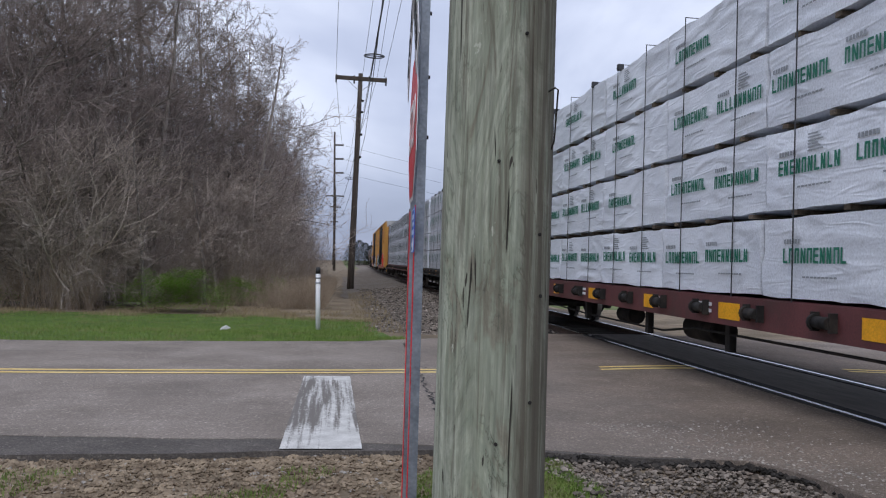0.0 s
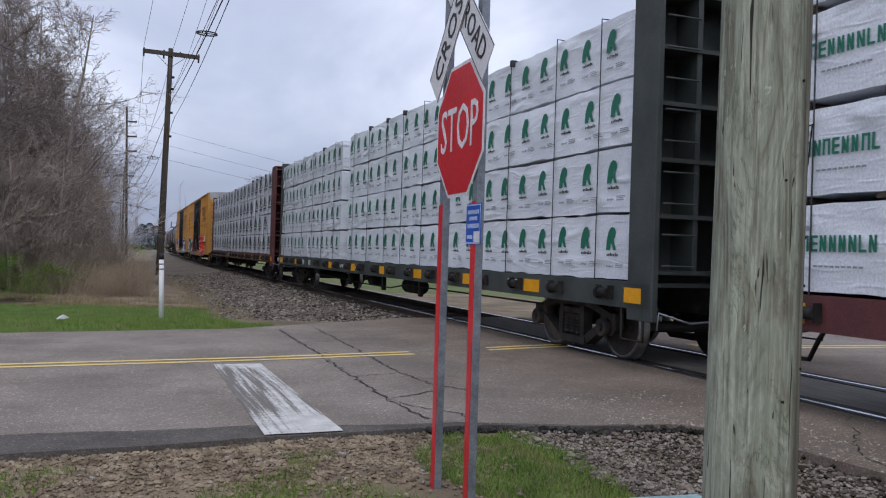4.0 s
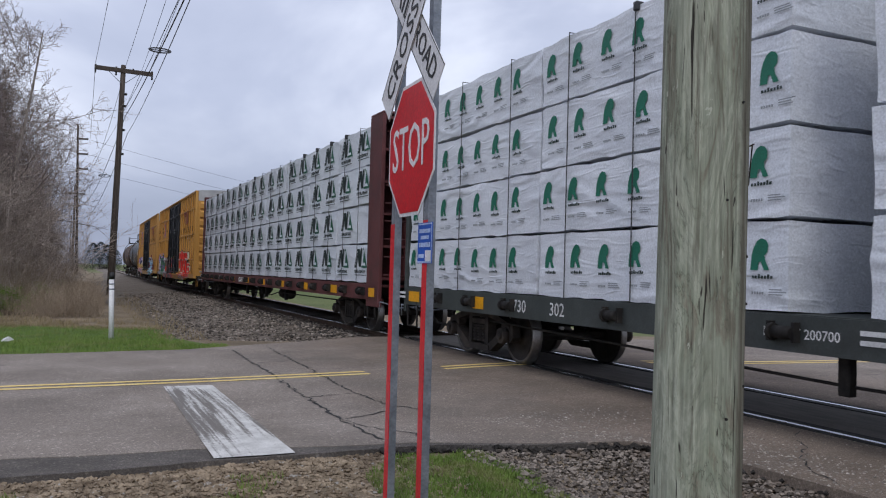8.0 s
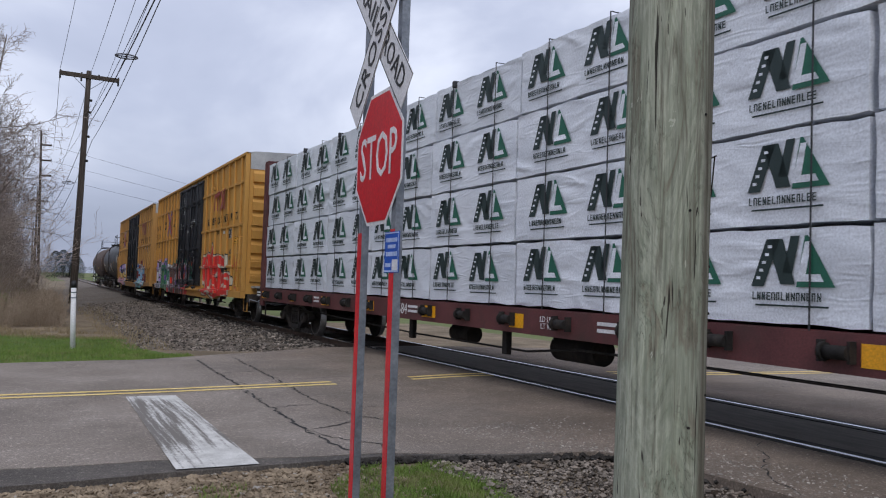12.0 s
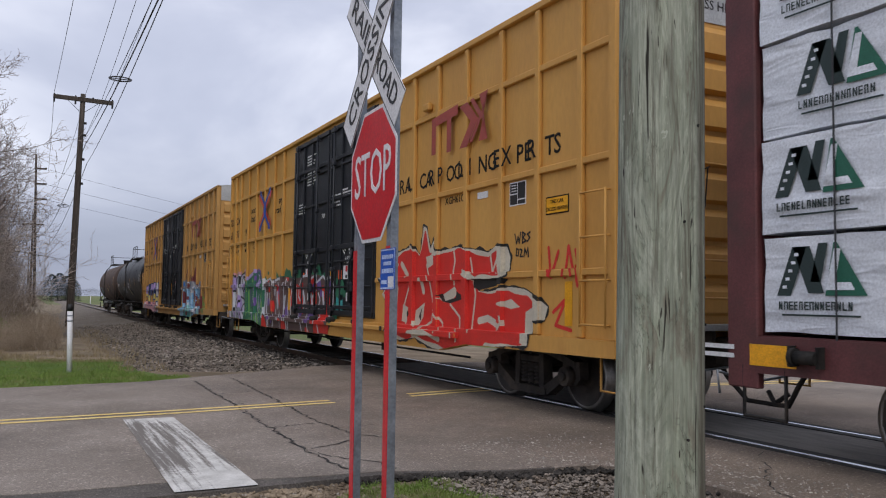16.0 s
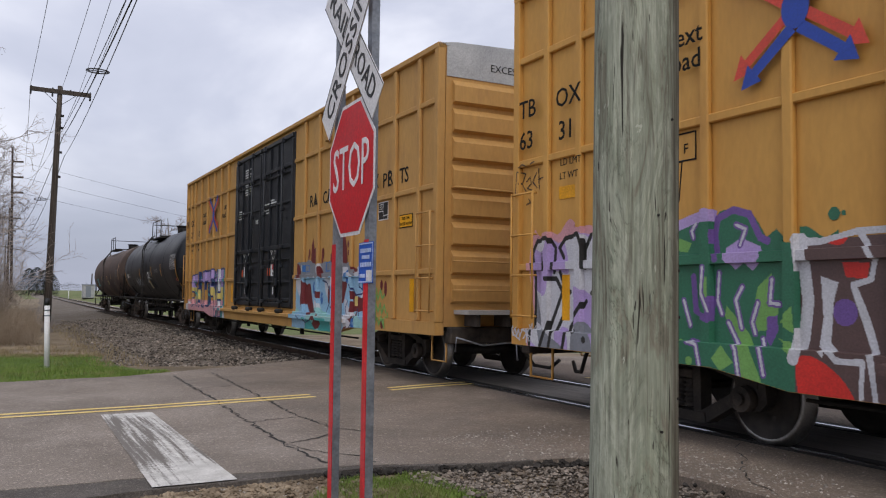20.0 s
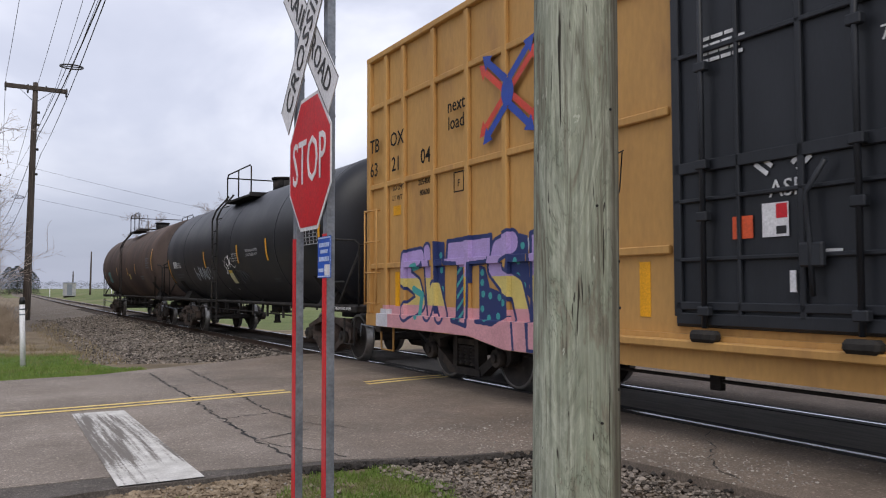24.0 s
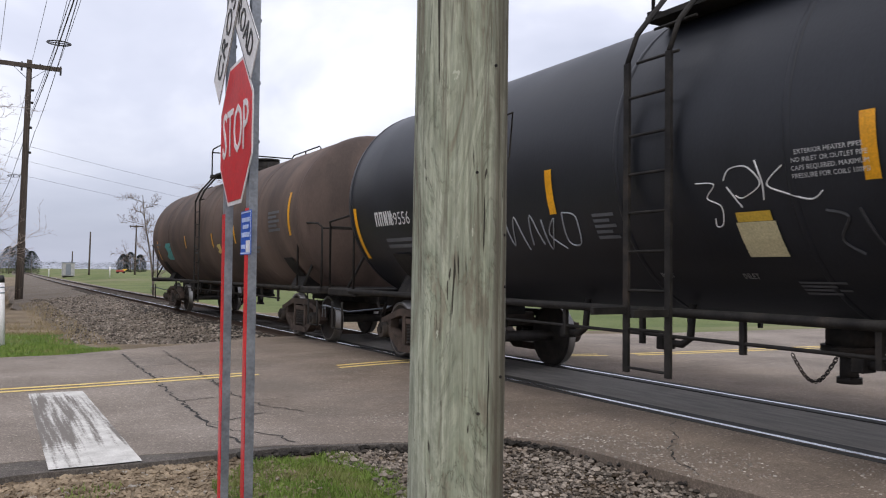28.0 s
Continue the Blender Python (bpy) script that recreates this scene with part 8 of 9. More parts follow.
    part("manway", disc(disc(bmesh.new(), (0, ladder_y - 0.95, ztop + 0.12), (0, 0, 1), 0.27, 0.36, 24), (0, ladder_y - 0.95, ztop + 0.31), (0, 0, 1), 0.31, 0.05, 24), dark, car)
    part("valve_housing", disc(bmesh.new(), (0, ladder_y - 1.45, ztop + 0.06), (0, 0, 1), 0.15, 0.30, 16), dark, car)
    hr = bmesh.new()
    for x in (-1.12, 1.12):
        tube(hr, ((x, ladder_y - 1.85, ztop - 0.06 - perch), (x, ladder_y - 1.85, ztop + 0.62 - perch), (x, ladder_y - 1.75, ztop + 0.68 - perch), (x, ladder_y + 0.30, ztop + 0.68 - perch), (x, ladder_y + 0.40, ztop + 0.60 - perch), (x, ladder_y + 0.40, ztop - 0.06 - perch)), 0.018, 6)
        tube(hr, ((x, ladder_y - 0.7, ztop - 0.06 - perch), (x, ladder_y - 0.7, ztop + 0.68 - perch)), 0.018, 6)
    tube(hr, ((-1.12, ladder_y + 0.40, ztop + 0.6 - perch), (1.12, ladder_y + 0.40, ztop + 0.6 - perch)), 0.018, 6)
    part("platform_rail", hr, dark, car)
    oy = ladder_y - 0.83
    bm = disc(bmesh.new(), (0, oy, centre - radius - 0.06), (0, 0, 1), 0.24, 0.20, 20)
    disc(bm, (0, oy, centre - radius - 0.17), (0, 0, 1), 0.28, 0.05, 20)
    part("bottom_outlet", bm, dark, car)
    part("outlet_nozzle", disc(disc(bmesh.new(), (-0.1, oy, 0.54), (0, 0, 1), 0.075, 0.24, 14), (-0.1, oy, 0.44), (0, 0, 1), 0.10, 0.05, 14), dark, car)
    for yy in (oy - 0.9, oy + 1.1, oy + 2.6):
        part("heater_pipe", tube(bmesh.new(), ((-0.75, yy, centre - radius + 0.16), (-0.78, yy, 0.72), (-0.78, yy + 0.10, 0.66), (-0.78, yy + 0.30, 0.66)), 0.035, 8), dark, car)
        part("pipe_clamp", block(-0.86, -0.70, yy + 0.26, yy + 0.36, 0.60, 0.72, bevel=0.01), dark, car)
    ch = bmesh.new()
    for k in range(24):
        t = k / 23
        p = Vector((-0.60, oy + 0.16 - 0.40 * t, 0.66 - 0.20 * math.sin(math.pi * t)))
        q = Vector((-0.60, oy + 0.16 - 0.40 * (t + 1 / 23), 0.66 - 0.20 * math.sin(math.pi * (t + 1 / 23))))
        side = Vector((0.013, 0, 0)) if k % 2 else Vector((0, (q - p).z, -(q - p).y)).normalized() * 0.013
        e = (q - p) * 0.25
        tube(ch, [p - e, p + side, q + side, q + e, q - side, p - side, p - e], 0.005, 4)
    part("chain", ch, DARK_STEEL, car, "hanging steel chain")
    return car, shell_ob, on_shell


def scrawl(shell_ob, on_shell, lines, width, material):
    bm = bmesh.new()
    for line in lines:
        pts = [line[0]] + list(line) + [line[-1]]
        fine = []
        for a, b, c, d in zip(pts, pts[1:], pts[2:], pts[3:]):
            for k in range(6):
                t = k / 6
                fine.append(tuple(0.5 * (2 * b[i] + (c[i] - a[i]) * t + (2 * a[i] - 5 * b[i] + 4 * c[i] - d[i]) * t * t + (3 * b[i] - a[i] - 3 * c[i] + d[i]) * t ** 3) for i in (0, 1)))
        fine.append(line[-1])
        tube(bm, [on_shell(y, z, 0.003) for y, z in fine], width, 4)
    part("scrawl", bm, material, shell_ob, "thin white marker scrawl")


FRONT_F, FRONT_G = 113.70, 130.98
carF, shellF, onF = tank_car("black tank car with amber reflector strips and white scrawls", FRONT_F, 16.95, TANK_BLACK, DARK_STEEL, (2.17, 14.40), (1.05, 16.30), 1.50, 2.37, 9.10,
    ((1.55, 1.52, 2.48), (4.80, 1.92, 2.40), (7.16, 1.92, 2.36), (10.58, 1.89, 2.33), (15.55, 1.50, 2.25)),
    (("89556", 14.05, 2.02, 0.25), ("EXTERIOR HEATER PIPES", 7.46, 2.155, 0.047), ("NO INLET OR OUTLET PIPE", 7.46, 2.10, 0.047), ("CAPS REQUIRED. MAXIMUM", 7.46, 2.045, 0.047), ("PRESSURE FOR COILS 100PSI", 7.46, 1.99, 0.047), ("FIBERGLASS INSULATION", 5.95, 2.19, 0.085), ("DO NOT EXCEED 490\u00b0 F", 5.95, 2.09, 0.085), ("INLET", 9.37, 1.29, 0.06), ("INLET", 8.45, 1.29, 0.06)),
    ((14.65, 1.72, 1.0, 0.05, 2), (4.98, 1.52, 0.5, 0.018, 3), (10.0, 1.83, 0.30, 0.03, 5), (8.05, 1.24, 0.40, 0.016, 4), (2.1, 1.42, 1.0, 0.03, 1)), 0.18)
for k in range(6):
    yv = 2.64 - k * 0.20
    tube_pts = [onF(yv, z, 0.006) for z in (2.14, 2.3, 2.5, 2.68)]
    part("table_rule", tube(bmesh.new(), tube_pts, 0.005, 4), WHITE_PAINT, shellF)
for k in range(9):
    z = 2.14 + k * 0.0675
    part("table_rule", tube(bmesh.new(), [onF(y, z, 0.006) for y in (2.66, 1.63)], 0.006 if k % 2 else 0.012, 4), GREY_PRINT, shellF, "ruled white inspection table")
scrawl(shellF, onF, [[(8.65, 2.02), (8.47, 2.0), (8.56, 1.90), (8.44, 1.83), (8.47, 1.70), (8.54, 1.68), (8.53, 1.74)], [(8.35, 1.97), (8.24, 1.81)], [(8.37, 2.02), (8.30, 2.10), (8.14, 2.10), (8.04, 1.97), (8.21, 1.88), (8.28, 1.90)], [(8.06, 2.14), (8.02, 1.98), (8.03, 1.85)], [(7.83, 2.08), (7.98, 1.96), (7.82, 1.88), (7.64, 1.83), (7.54, 1.88)]], 0.0065, WHITE_PAINT)
scrawl(shellF, onF, [[(11.5, 1.95), (11.45, 1.6), (11.3, 1.9), (11.2, 1.55)], [(11.1, 1.6), (11.0, 1.9), (10.9, 1.6)], [(10.82, 1.85), (10.8, 1.55), (10.6, 1.85), (10.75, 1.7), (10.55, 1.55)], [(10.45, 1.9), (10.25, 1.85), (10.3, 1.6), (10.48, 1.62), (10.45, 1.9)], [(12.0, 1.9), (11.9, 1.55), (11.7, 1.7), (11.9, 1.75)]], 0.009, GREY_PRINT)
scrawl(shellF, onF, [[(7.55, 1.75), (7.4, 1.70), (7.5, 1.55), (7.38, 1.45)], [(7.3, 1.75), (7.2, 1.5), (7.1, 1.72), (7.0, 1.5)], [(6.95, 1.7), (6.8, 1.6), (6.9, 1.45)]], 0.012, GHOST_PRINT)
for y0, y1, z0, z1, m, lb in ((7.98, 8.34, 1.44, 1.70, S_CARD, "faded yellow card"), (8.0, 8.32, 1.702, 1.775, S_GOLD, "deep yellow head of the card"), (1.74, 1.88, 1.70, 1.81, SIGN_RED, "small red placard")):
    pm = bmesh.new()
    g = [[pm.verts.new(onF(y, z, 0.010)) for y in (y1, y0)] for z in (z0, (z0 + z1) / 2, z1)]
    for p, q in zip(g, g[1:]):
        pm.faces.new((p[0], p[1], q[1], q[0]))
    part("card", pm, m, shellF, lb)
glyphs = bmesh.new()
glyph_row(glyphs, 0.0, 14.85, 1.95, 4, 0.20, random.Random(3), 0)
for v in glyphs.verts:
    v.co = Vector(onF(v.co.y, v.co.z, 0.005 if v.co.x < -0.001 else 0.002))
part("owner_mark", glyphs, WHITE_PAINT, shellF, "white owner mark as plain strokes")
writing("stencil", "2 INCH TREAD COND. SHOES", 0.075, WHITE_PAINT, carF, Matrix.Translation((-1.404, 0.75, 0.96)) @ SIDE, "white stencilled lettering")


def on_head(x, z, lift):
    """A place on the front head of the black tank: end at 1.05, depth 0.55, radius 1.50, centre height 2.37."""
    r = min(1.49, math.hypot(x, z - 2.37))
    return Vector((x, 1.60 - (0.55 + lift) * math.sqrt(1 - (r / 1.50) ** 2), z))


for body, xc, z, size in (("89556", 0.11, 3.06, 0.165), ("CAPY 23669 US GAL", -0.12, 2.965, 0.085), ("CAPY 89650 L", -0.25, 2.865, 0.085)):
    me = letters(body, size).copy()
    me.materials.clear()
    me.materials.append(WHITE_PAINT)
    for v in me.vertices:
        v.co = on_head(xc + v.co.x, z + v.co.y, 0.028)
    part("head_stencil", me, WHITE_PAINT, shellF, "white stencilled lettering on the tank's end")
owner = bmesh.new()
for k in range(4):
    for q0, q1, h0, h1 in ((0.0, 0.022, -0.055, 0.06), (0.022, 0.075, 0.040, 0.06), (0.055, 0.075, -0.055, 0.04)):
        x0 = -0.58 + 0.105 * k
        owner.faces.new([owner.verts.new(on_head(x0 + p, 3.06 + v, 0.028)) for p, v in ((q0, h0), (q1, h0), (q1, h1), (q0, h1))])
part("owner_mark", owner, WHITE_PAINT, shellF, "white owner mark as plain strokes")
for k, w in enumerate((0.42, 0.36, 0.40)):
    bar = bmesh.new()
    bar.faces.new([bar.verts.new(on_head(p, 1.86 - 0.06 * k + v, 0.028)) for p, v in ((-0.25, 0), (-0.25 + w, 0), (-0.25 + w, 0.028), (-0.25, 0.028))])
    part("head_stencil", bar, GREY_PRINT, shellF, "row of small stencilled words")
_, shellG, onG = tank_car("rust-stained brown tank car at the end of the train", FRONT_G, 16.2, TANK_BROWN, DARK_STEEL, (1.95, 14.2), (0.30, 15.9), 1.52, 2.34, 8.6,
    ((1.35, 1.95, 2.75), (5.2, 1.9, 2.3), (7.3, 1.85, 2.2), (10.4, 1.9, 2.25), (14.6, 1.6, 2.2)), (), ((2.6, 2.4, 0.7, 0.05, 5), (4.2, 1.75, 0.8, 0.05, 2), (14.9, 2.05, 0.8, 0.07, 2), (9.5, 1.9, 0.4, 0.05, 3)))
for y0, w, z0, h in ((12.6, 0.9, 1.6, 0.5), (6.6, 0.4, 1.7, 0.22)):
    pm = bmesh.new()
    g = [[pm.verts.new(onG(y, z0 + h * j / 5, 0.006)) for y in (y0 + w * (0.8 + 0.2 * math.sin(j * 2)), y0)] for j in range(6)]
    for p, q in zip(g, g[1:]):
        pm.faces.new((p[0], p[1], q[1], q[0]))
    part("paint_patch", pm, S_TEAL if w > 0.5 else S_YELLOW, shellG, "faded sprayed patch")

# ---------------------------------------------------------------- trees and brush
class Sticks:
    """Collects tapered sticks and turns them into one mesh."""

    def __init__(self):
        self.v, self.f = [], []

    def stick(self, pts, r0, r1, sides):
        n, base = len(pts), len(self.v)
        for i, p in enumerate(pts):
            d = (pts[min(i + 1, n - 1)] - pts[max(i - 1, 0)]).normalized()
            u = d.orthogonal().normalized()
            w = d.cross(u)
            r = r0 + (r1 - r0) * i / (n - 1)
            for k in range(sides):
                a = math.tau * k / sides
                q = p + (u * math.cos(a) + w * math.sin(a)) * r
                self.v.append((q.x, q.y, q.z))
        for i in range(n - 1):
            for k in range(sides):
                a, b = base + i * sides + k, base + i * sides + (k + 1) % sides
                self.f.append((a, b, b + sides, a + sides))

    def mesh(self, name, material):
        me = bpy.data.meshes.new(name)
        me.from_pydata(self.v, [], self.f)
        me.polygons.foreach_set("use_smooth", [True] * len(self.f))
        me.materials.append(material)
        return me


def curl_path(rnd, p, d, length, n, curl, lift):
    pts, q = [p.copy()], d.normalized()
    for _ in range(n):
        q = (q + Vector((rnd.uniform(-curl, curl), rnd.uniform(-curl, curl), rnd.uniform(-curl, curl) + lift))).normalized()
        pts.append(pts[-1] + q * length / n)
    return pts


def tree_meshes(seed, height, spread, low, twiggy=1.0, stout=1.0, fine=None):
    """A leafless tree: trunk and limbs in one mesh, the fine twigs of its crown in another."""
    rnd = random.Random(seed)
    wood, twigs = Sticks(), Sticks()
    trunk = curl_path(rnd, Vector((0, 0, -0.3)), Vector((rnd.uniform(-0.08, 0.08), rnd.uniform(-0.08, 0.08), 1)), height, 9, 0.07, 0.03)
    r = height * 0.0105
    wood.stick(trunk, r * 1.25, 0.02, 7)

    def at(pts, t):
        x = t * (len(pts) - 1)
        i = min(int(x), len(pts) - 2)
        return pts[i].lerp(pts[i + 1], x - i), (pts[i + 1] - pts[i]).normalized()

    def side(d, open_):
        a = d.orthogonal().normalized()
        a.rotate(Matrix.Rotation(rnd.uniform(0, math.tau), 3, d))
        return (d * (1 - open_) + a * open_).normalized()

    for k in range(int(19 * twiggy)):
        t = low + (0.98 - low) * (k + rnd.random()) / int(19 * twiggy)
        p, d = at(trunk, t)
        L = spread * (1.10 - 0.58 * t) * rnd.uniform(0.7, 1.25)
        limb = curl_path(rnd, p, side(d, rnd.uniform(0.55, 0.85)), L, 5, 0.22, 0.10)
        lr = max(0.016, r * 0.42 * (1.1 - t)) * stout
        wood.stick(limb, lr, 0.010, 5)
        for j in range(7):
            p2, d2 = at(limb, 0.18 + 0.80 * (j + rnd.random()) / 7)
            br = curl_path(rnd, p2, side(d2, rnd.uniform(0.4, 0.7)), L * rnd.uniform(0.28, 0.5), 4, 0.25, 0.06)
            wood.stick(br, max(0.010, lr * 0.42), 0.006, 4)
            for i in range(6):
                p3, d3 = at(br, 0.15 + 0.83 * (i + rnd.random()) / 6)
                tw = curl_path(rnd, p3, side(d3, rnd.uniform(0.35, 0.7)), L * rnd.uniform(0.12, 0.26), 3, 0.28, 0.05)
                twigs.stick(tw, 0.0105, 0.005, 3)
                for h in range(3):
                    p4, d4 = at(tw, 0.25 + 0.7 * (h + rnd.random()) / 3)
                    twigs.stick(curl_path(rnd, p4, side(d4, rnd.uniform(0.35, 0.65)), L * rnd.uniform(0.05, 0.12), 2, 0.25, 0.05), 0.0065, 0.004, 3)
    return wood.mesh("trunk", fine or BARK), twigs.mesh("crown", fine or TWIG)


TREES = [tree_meshes(101, 13.5, 4.2, 0.30), tree_meshes(102, 12.0, 3.6, 0.22), tree_meshes(103, 14.5, 3.8, 0.40), tree_meshes(104, 10.5, 3.6, 0.14), tree_meshes(105, 12.8, 4.6, 0.26)]
SAPLINGS = [tree_meshes(111, 5.8, 2.2, 0.10, 0.8, 1.0, TWIG_PALE), tree_meshes(112, 4.6, 2.0, 0.06, 0.8, 1.0, TWIG_PALE), tree_meshes(113, 7.0, 2.0, 0.16, 0.8)]

WIDE = [tree_meshes(141, 11.5, 6.4, 0.10, 1.1, 1.5), tree_meshes(142, 10.0, 5.8, 0.06, 1.1, 1.5)]
SHRUBS = [tree_meshes(131, 5.2, 4.4, 0.02, 1.1, 1.3, TWIG_PALE), tree_meshes(132, 4.2, 3.8, 0.02, 1.1, 1.3, TWIG_PALE)]


def plant(name, meshes, x, y, turn, scale, label, category, group="", z=None):
    t = thing(name, label, category, group, at=Matrix.Translation((x, y, (ground_z(x, y) if z is None else z) - 0.02)) @ Matrix.Rotation(turn, 4, "Z") @ Matrix.Scale(scale, 4))
    part("trunk", meshes[0], BARK, t)
    part("crown", meshes[1], TWIG, t)
    return t


rnd = random.Random(77)
spots = []
for k in range(3000):
    # the wood stands beyond the lawn and runs on along the track
    x, y = rnd.uniform(-34, -4.3), 27.5 + 90 * rnd.random() ** 2.3
    edge = on(((-34, 26), (-12, 28.0), (-8, 30), (-5.5, 33.5), (-4.3, 37)), x)
    if y < edge or x < -8 - (y - 26) * 0.75 or any(math.hypot(x - a, y - b) < 1.45 + 0.010 * y for a, b in spots):
        continue
    spots.append((x, y))
    if len(spots) >= 84:
        break
for i, (x, y) in enumerate(spots):
    plant("tree", TREES[i % 5], x, y, rnd.uniform(0, 6.28), rnd.uniform(0.92, 1.28), "leafless grey-brown deciduous tree in the wood", "tree", "trees of the wood")
for i, (x, y) in enumerate(((-6.4, 38), (-5.8, 44), (-6.0, 50), (-6.8, 57), (-7.8, 35), (-9.6, 33), (-5.6, 64), (-12.4, 31))):
    plant("tree", TREES[(i * 2 + 1) % 5], x, y, i * 2.3, 1.06 + 0.04 * (i % 4), "leafless grey-brown deciduous tree in the wood", "tree", "trees of the wood")
for i in range(84):
    y = 26.8 + 60 * rnd.random() ** 2.0
    x = on(((26, -9.0), (29, -6.0), (33, -3.9), (40, -3.1), (90, -3.2)), y) - abs(rnd.gauss(0, 2.6)) - (rnd.uniform(0, 14) if i % 3 == 0 and y < 34 else 0)
    plant("sapling", SAPLINGS[i % 3], x, y, rnd.uniform(0, 6.28), rnd.uniform(0.6, 1.1), "thin leafless sapling at the edge of the wood", "sapling", "saplings of the wood")


for i, (x, y) in enumerate(((-13.5, 29.2), (-11.2, 29.4), (-9.6, 31.6), (-8.6, 35.0), (-16.5, 29.8), (-7.6, 42))):
    plant("tree", WIDE[i % 2], x, y, i * 1.9, 0.95 + 0.07 * (i % 4), "broad leafless tree with spreading limbs at the wood's edge", "tree", "trees of the wood")
for i in range(26):
    y = 27.6 + 26 * (i / 26) ** 1.6
    x = on(((26, -9.5), (29, -8.2), (33, -5.6), (40, -4.2), (90, -3.6)), y) - rnd.uniform(0, 1.6) - (rnd.uniform(1, 8) if i % 2 and y < 33 else 0)
    plant("bare_shrub", SHRUBS[i % 2], x, y, rnd.uniform(0, 6.28), rnd.uniform(0.7, 1.05), "leafless brown shrub with arching stems", "shrub", "bare shrubs of the wood")


def brush(name, n, where, tall, seed, material, label, radius=(0.008, 0.004)):
    r = random.Random(seed)
    st = Sticks()
    for _ in range(n):
        x, y = where(r)
        h = r.uniform(*tall)
        p = Vector((x, y, ground_z(x, y) - 0.05))
        pts = curl_path(r, p, Vector((r.uniform(-0.5, 0.5), r.uniform(-0.5, 0.5), 1)), h, 4, 0.22, 0.02)
        st.stick(pts, radius[0], radius[1], 3)
        for k in (1, 2, 3):
            st.stick(curl_path(r, pts[k], Vector((r.uniform(-1, 1), r.uniform(-1, 1), r.uniform(0.2, 1))), h * r.uniform(0.2, 0.45), 2, 0.3, 0.0), radius[1], radius[1] * 0.6, 3)
    return tagged(new(name, st.mesh(name, material)), label, "brush", kind="stuff")


def thicket(r):
    y = 26.2 + 42 * r.random() ** 1.9
    x = on(((26, -7.2), (29, -4.8), (33, -2.4), (37, -1.7), (90, -1.9)), y) - abs(r.gauss(0, 2.4)) - (r.uniform(0, 16) if r.random() < 0.4 and y < 36 else 0)
    if -7.4 < x < -2.6 and y < 31.5:
        y += 4.5
    return x, y


brush("brush", 3000, thicket, (0.7, 2.4), 31, BRUSH, "tangle of dry brown brush under the trees")
brush("brush", 1700, thicket, (1.6, 4.2), 32, TWIG_PALE, "tangle of grey-brown twigs under the trees")
brush("dry_weeds", 2600, lambda r: (-0.5 - abs(r.gauss(0, 1.5)), 29 + 34 * r.random() ** 1.5), (0.4, 1.3), 33, BRUSH, "dry tan weeds beside the track")

LEAF_V = ((-0.5, 0, 0), (0.0, -0.28, 0.1), (0.5, 0, 0.02), (0.0, 0.28, 0.12))
LEAF_F = ((0, 1, 2, 3),)


def green_bush(cx, cy, wx, h, n, seed):
    r = random.Random(seed)
    rows = []
    for _ in range(n):
        a, q, z = r.uniform(0, math.tau), r.random() ** 0.6, r.random() ** 0.8
        x, y = cx + wx * q * math.cos(a) * (1 - 0.5 * z), cy + 0.7 * wx * q * math.sin(a) * (1 - 0.5 * z)
        if noise.noise((x * 1.6, y * 1.6, z * 2.5)) < -0.18:
            continue
        rows.append((x, y, ground_z(x, y) + 0.1 + h * z * (0.75 + 0.4 * noise.noise((x * 0.9, y, 3))), r.uniform(0.05, 0.10), r.uniform(0, 6.28), r.uniform(-0.8, 0.8)))
    ob = cloud("shrub_leaves", LEAF_V, LEAF_F, rows, LEAF, "fresh green leaves on a low shrub at the wood's edge", "shrub")
    return ob


for args in ((-5.0, 26.3, 2.0, 1.5, 9500, 41), (-3.6, 30.6, 1.4, 1.1, 3600, 42), (-10.8, 26.9, 1.5, 0.7, 2000, 43), (-2.8, 33.0, 1.4, 1.0, 2000, 44), (-7.4, 28.4, 1.3, 0.9, 2400, 45), (-2.4, 38, 1.6, 1.2, 1400, 46)):
    green_bush(*args)
for k, (x, y, L, a) in enumerate(((-9.2, 27.4, 2.6, 20), (-7.4, 28.0, 1.9, -8), (-10.6, 27.8, 1.5, 60))):
    lg = Sticks()
    lg.stick(curl_path(random.Random(k), Vector((-L / 2, 0, 0)), Vector((1, 0, 0.02)), L, 5, 0.06, 0), 0.10, 0.06, 8)
    solid("fallen_log", lg.mesh("fallen_log", BARK), BARK, "fallen grey-brown log among leaf litter", "log", at=pose(x, y, ground_z(x, y) + 0.07, 0, 0, a))


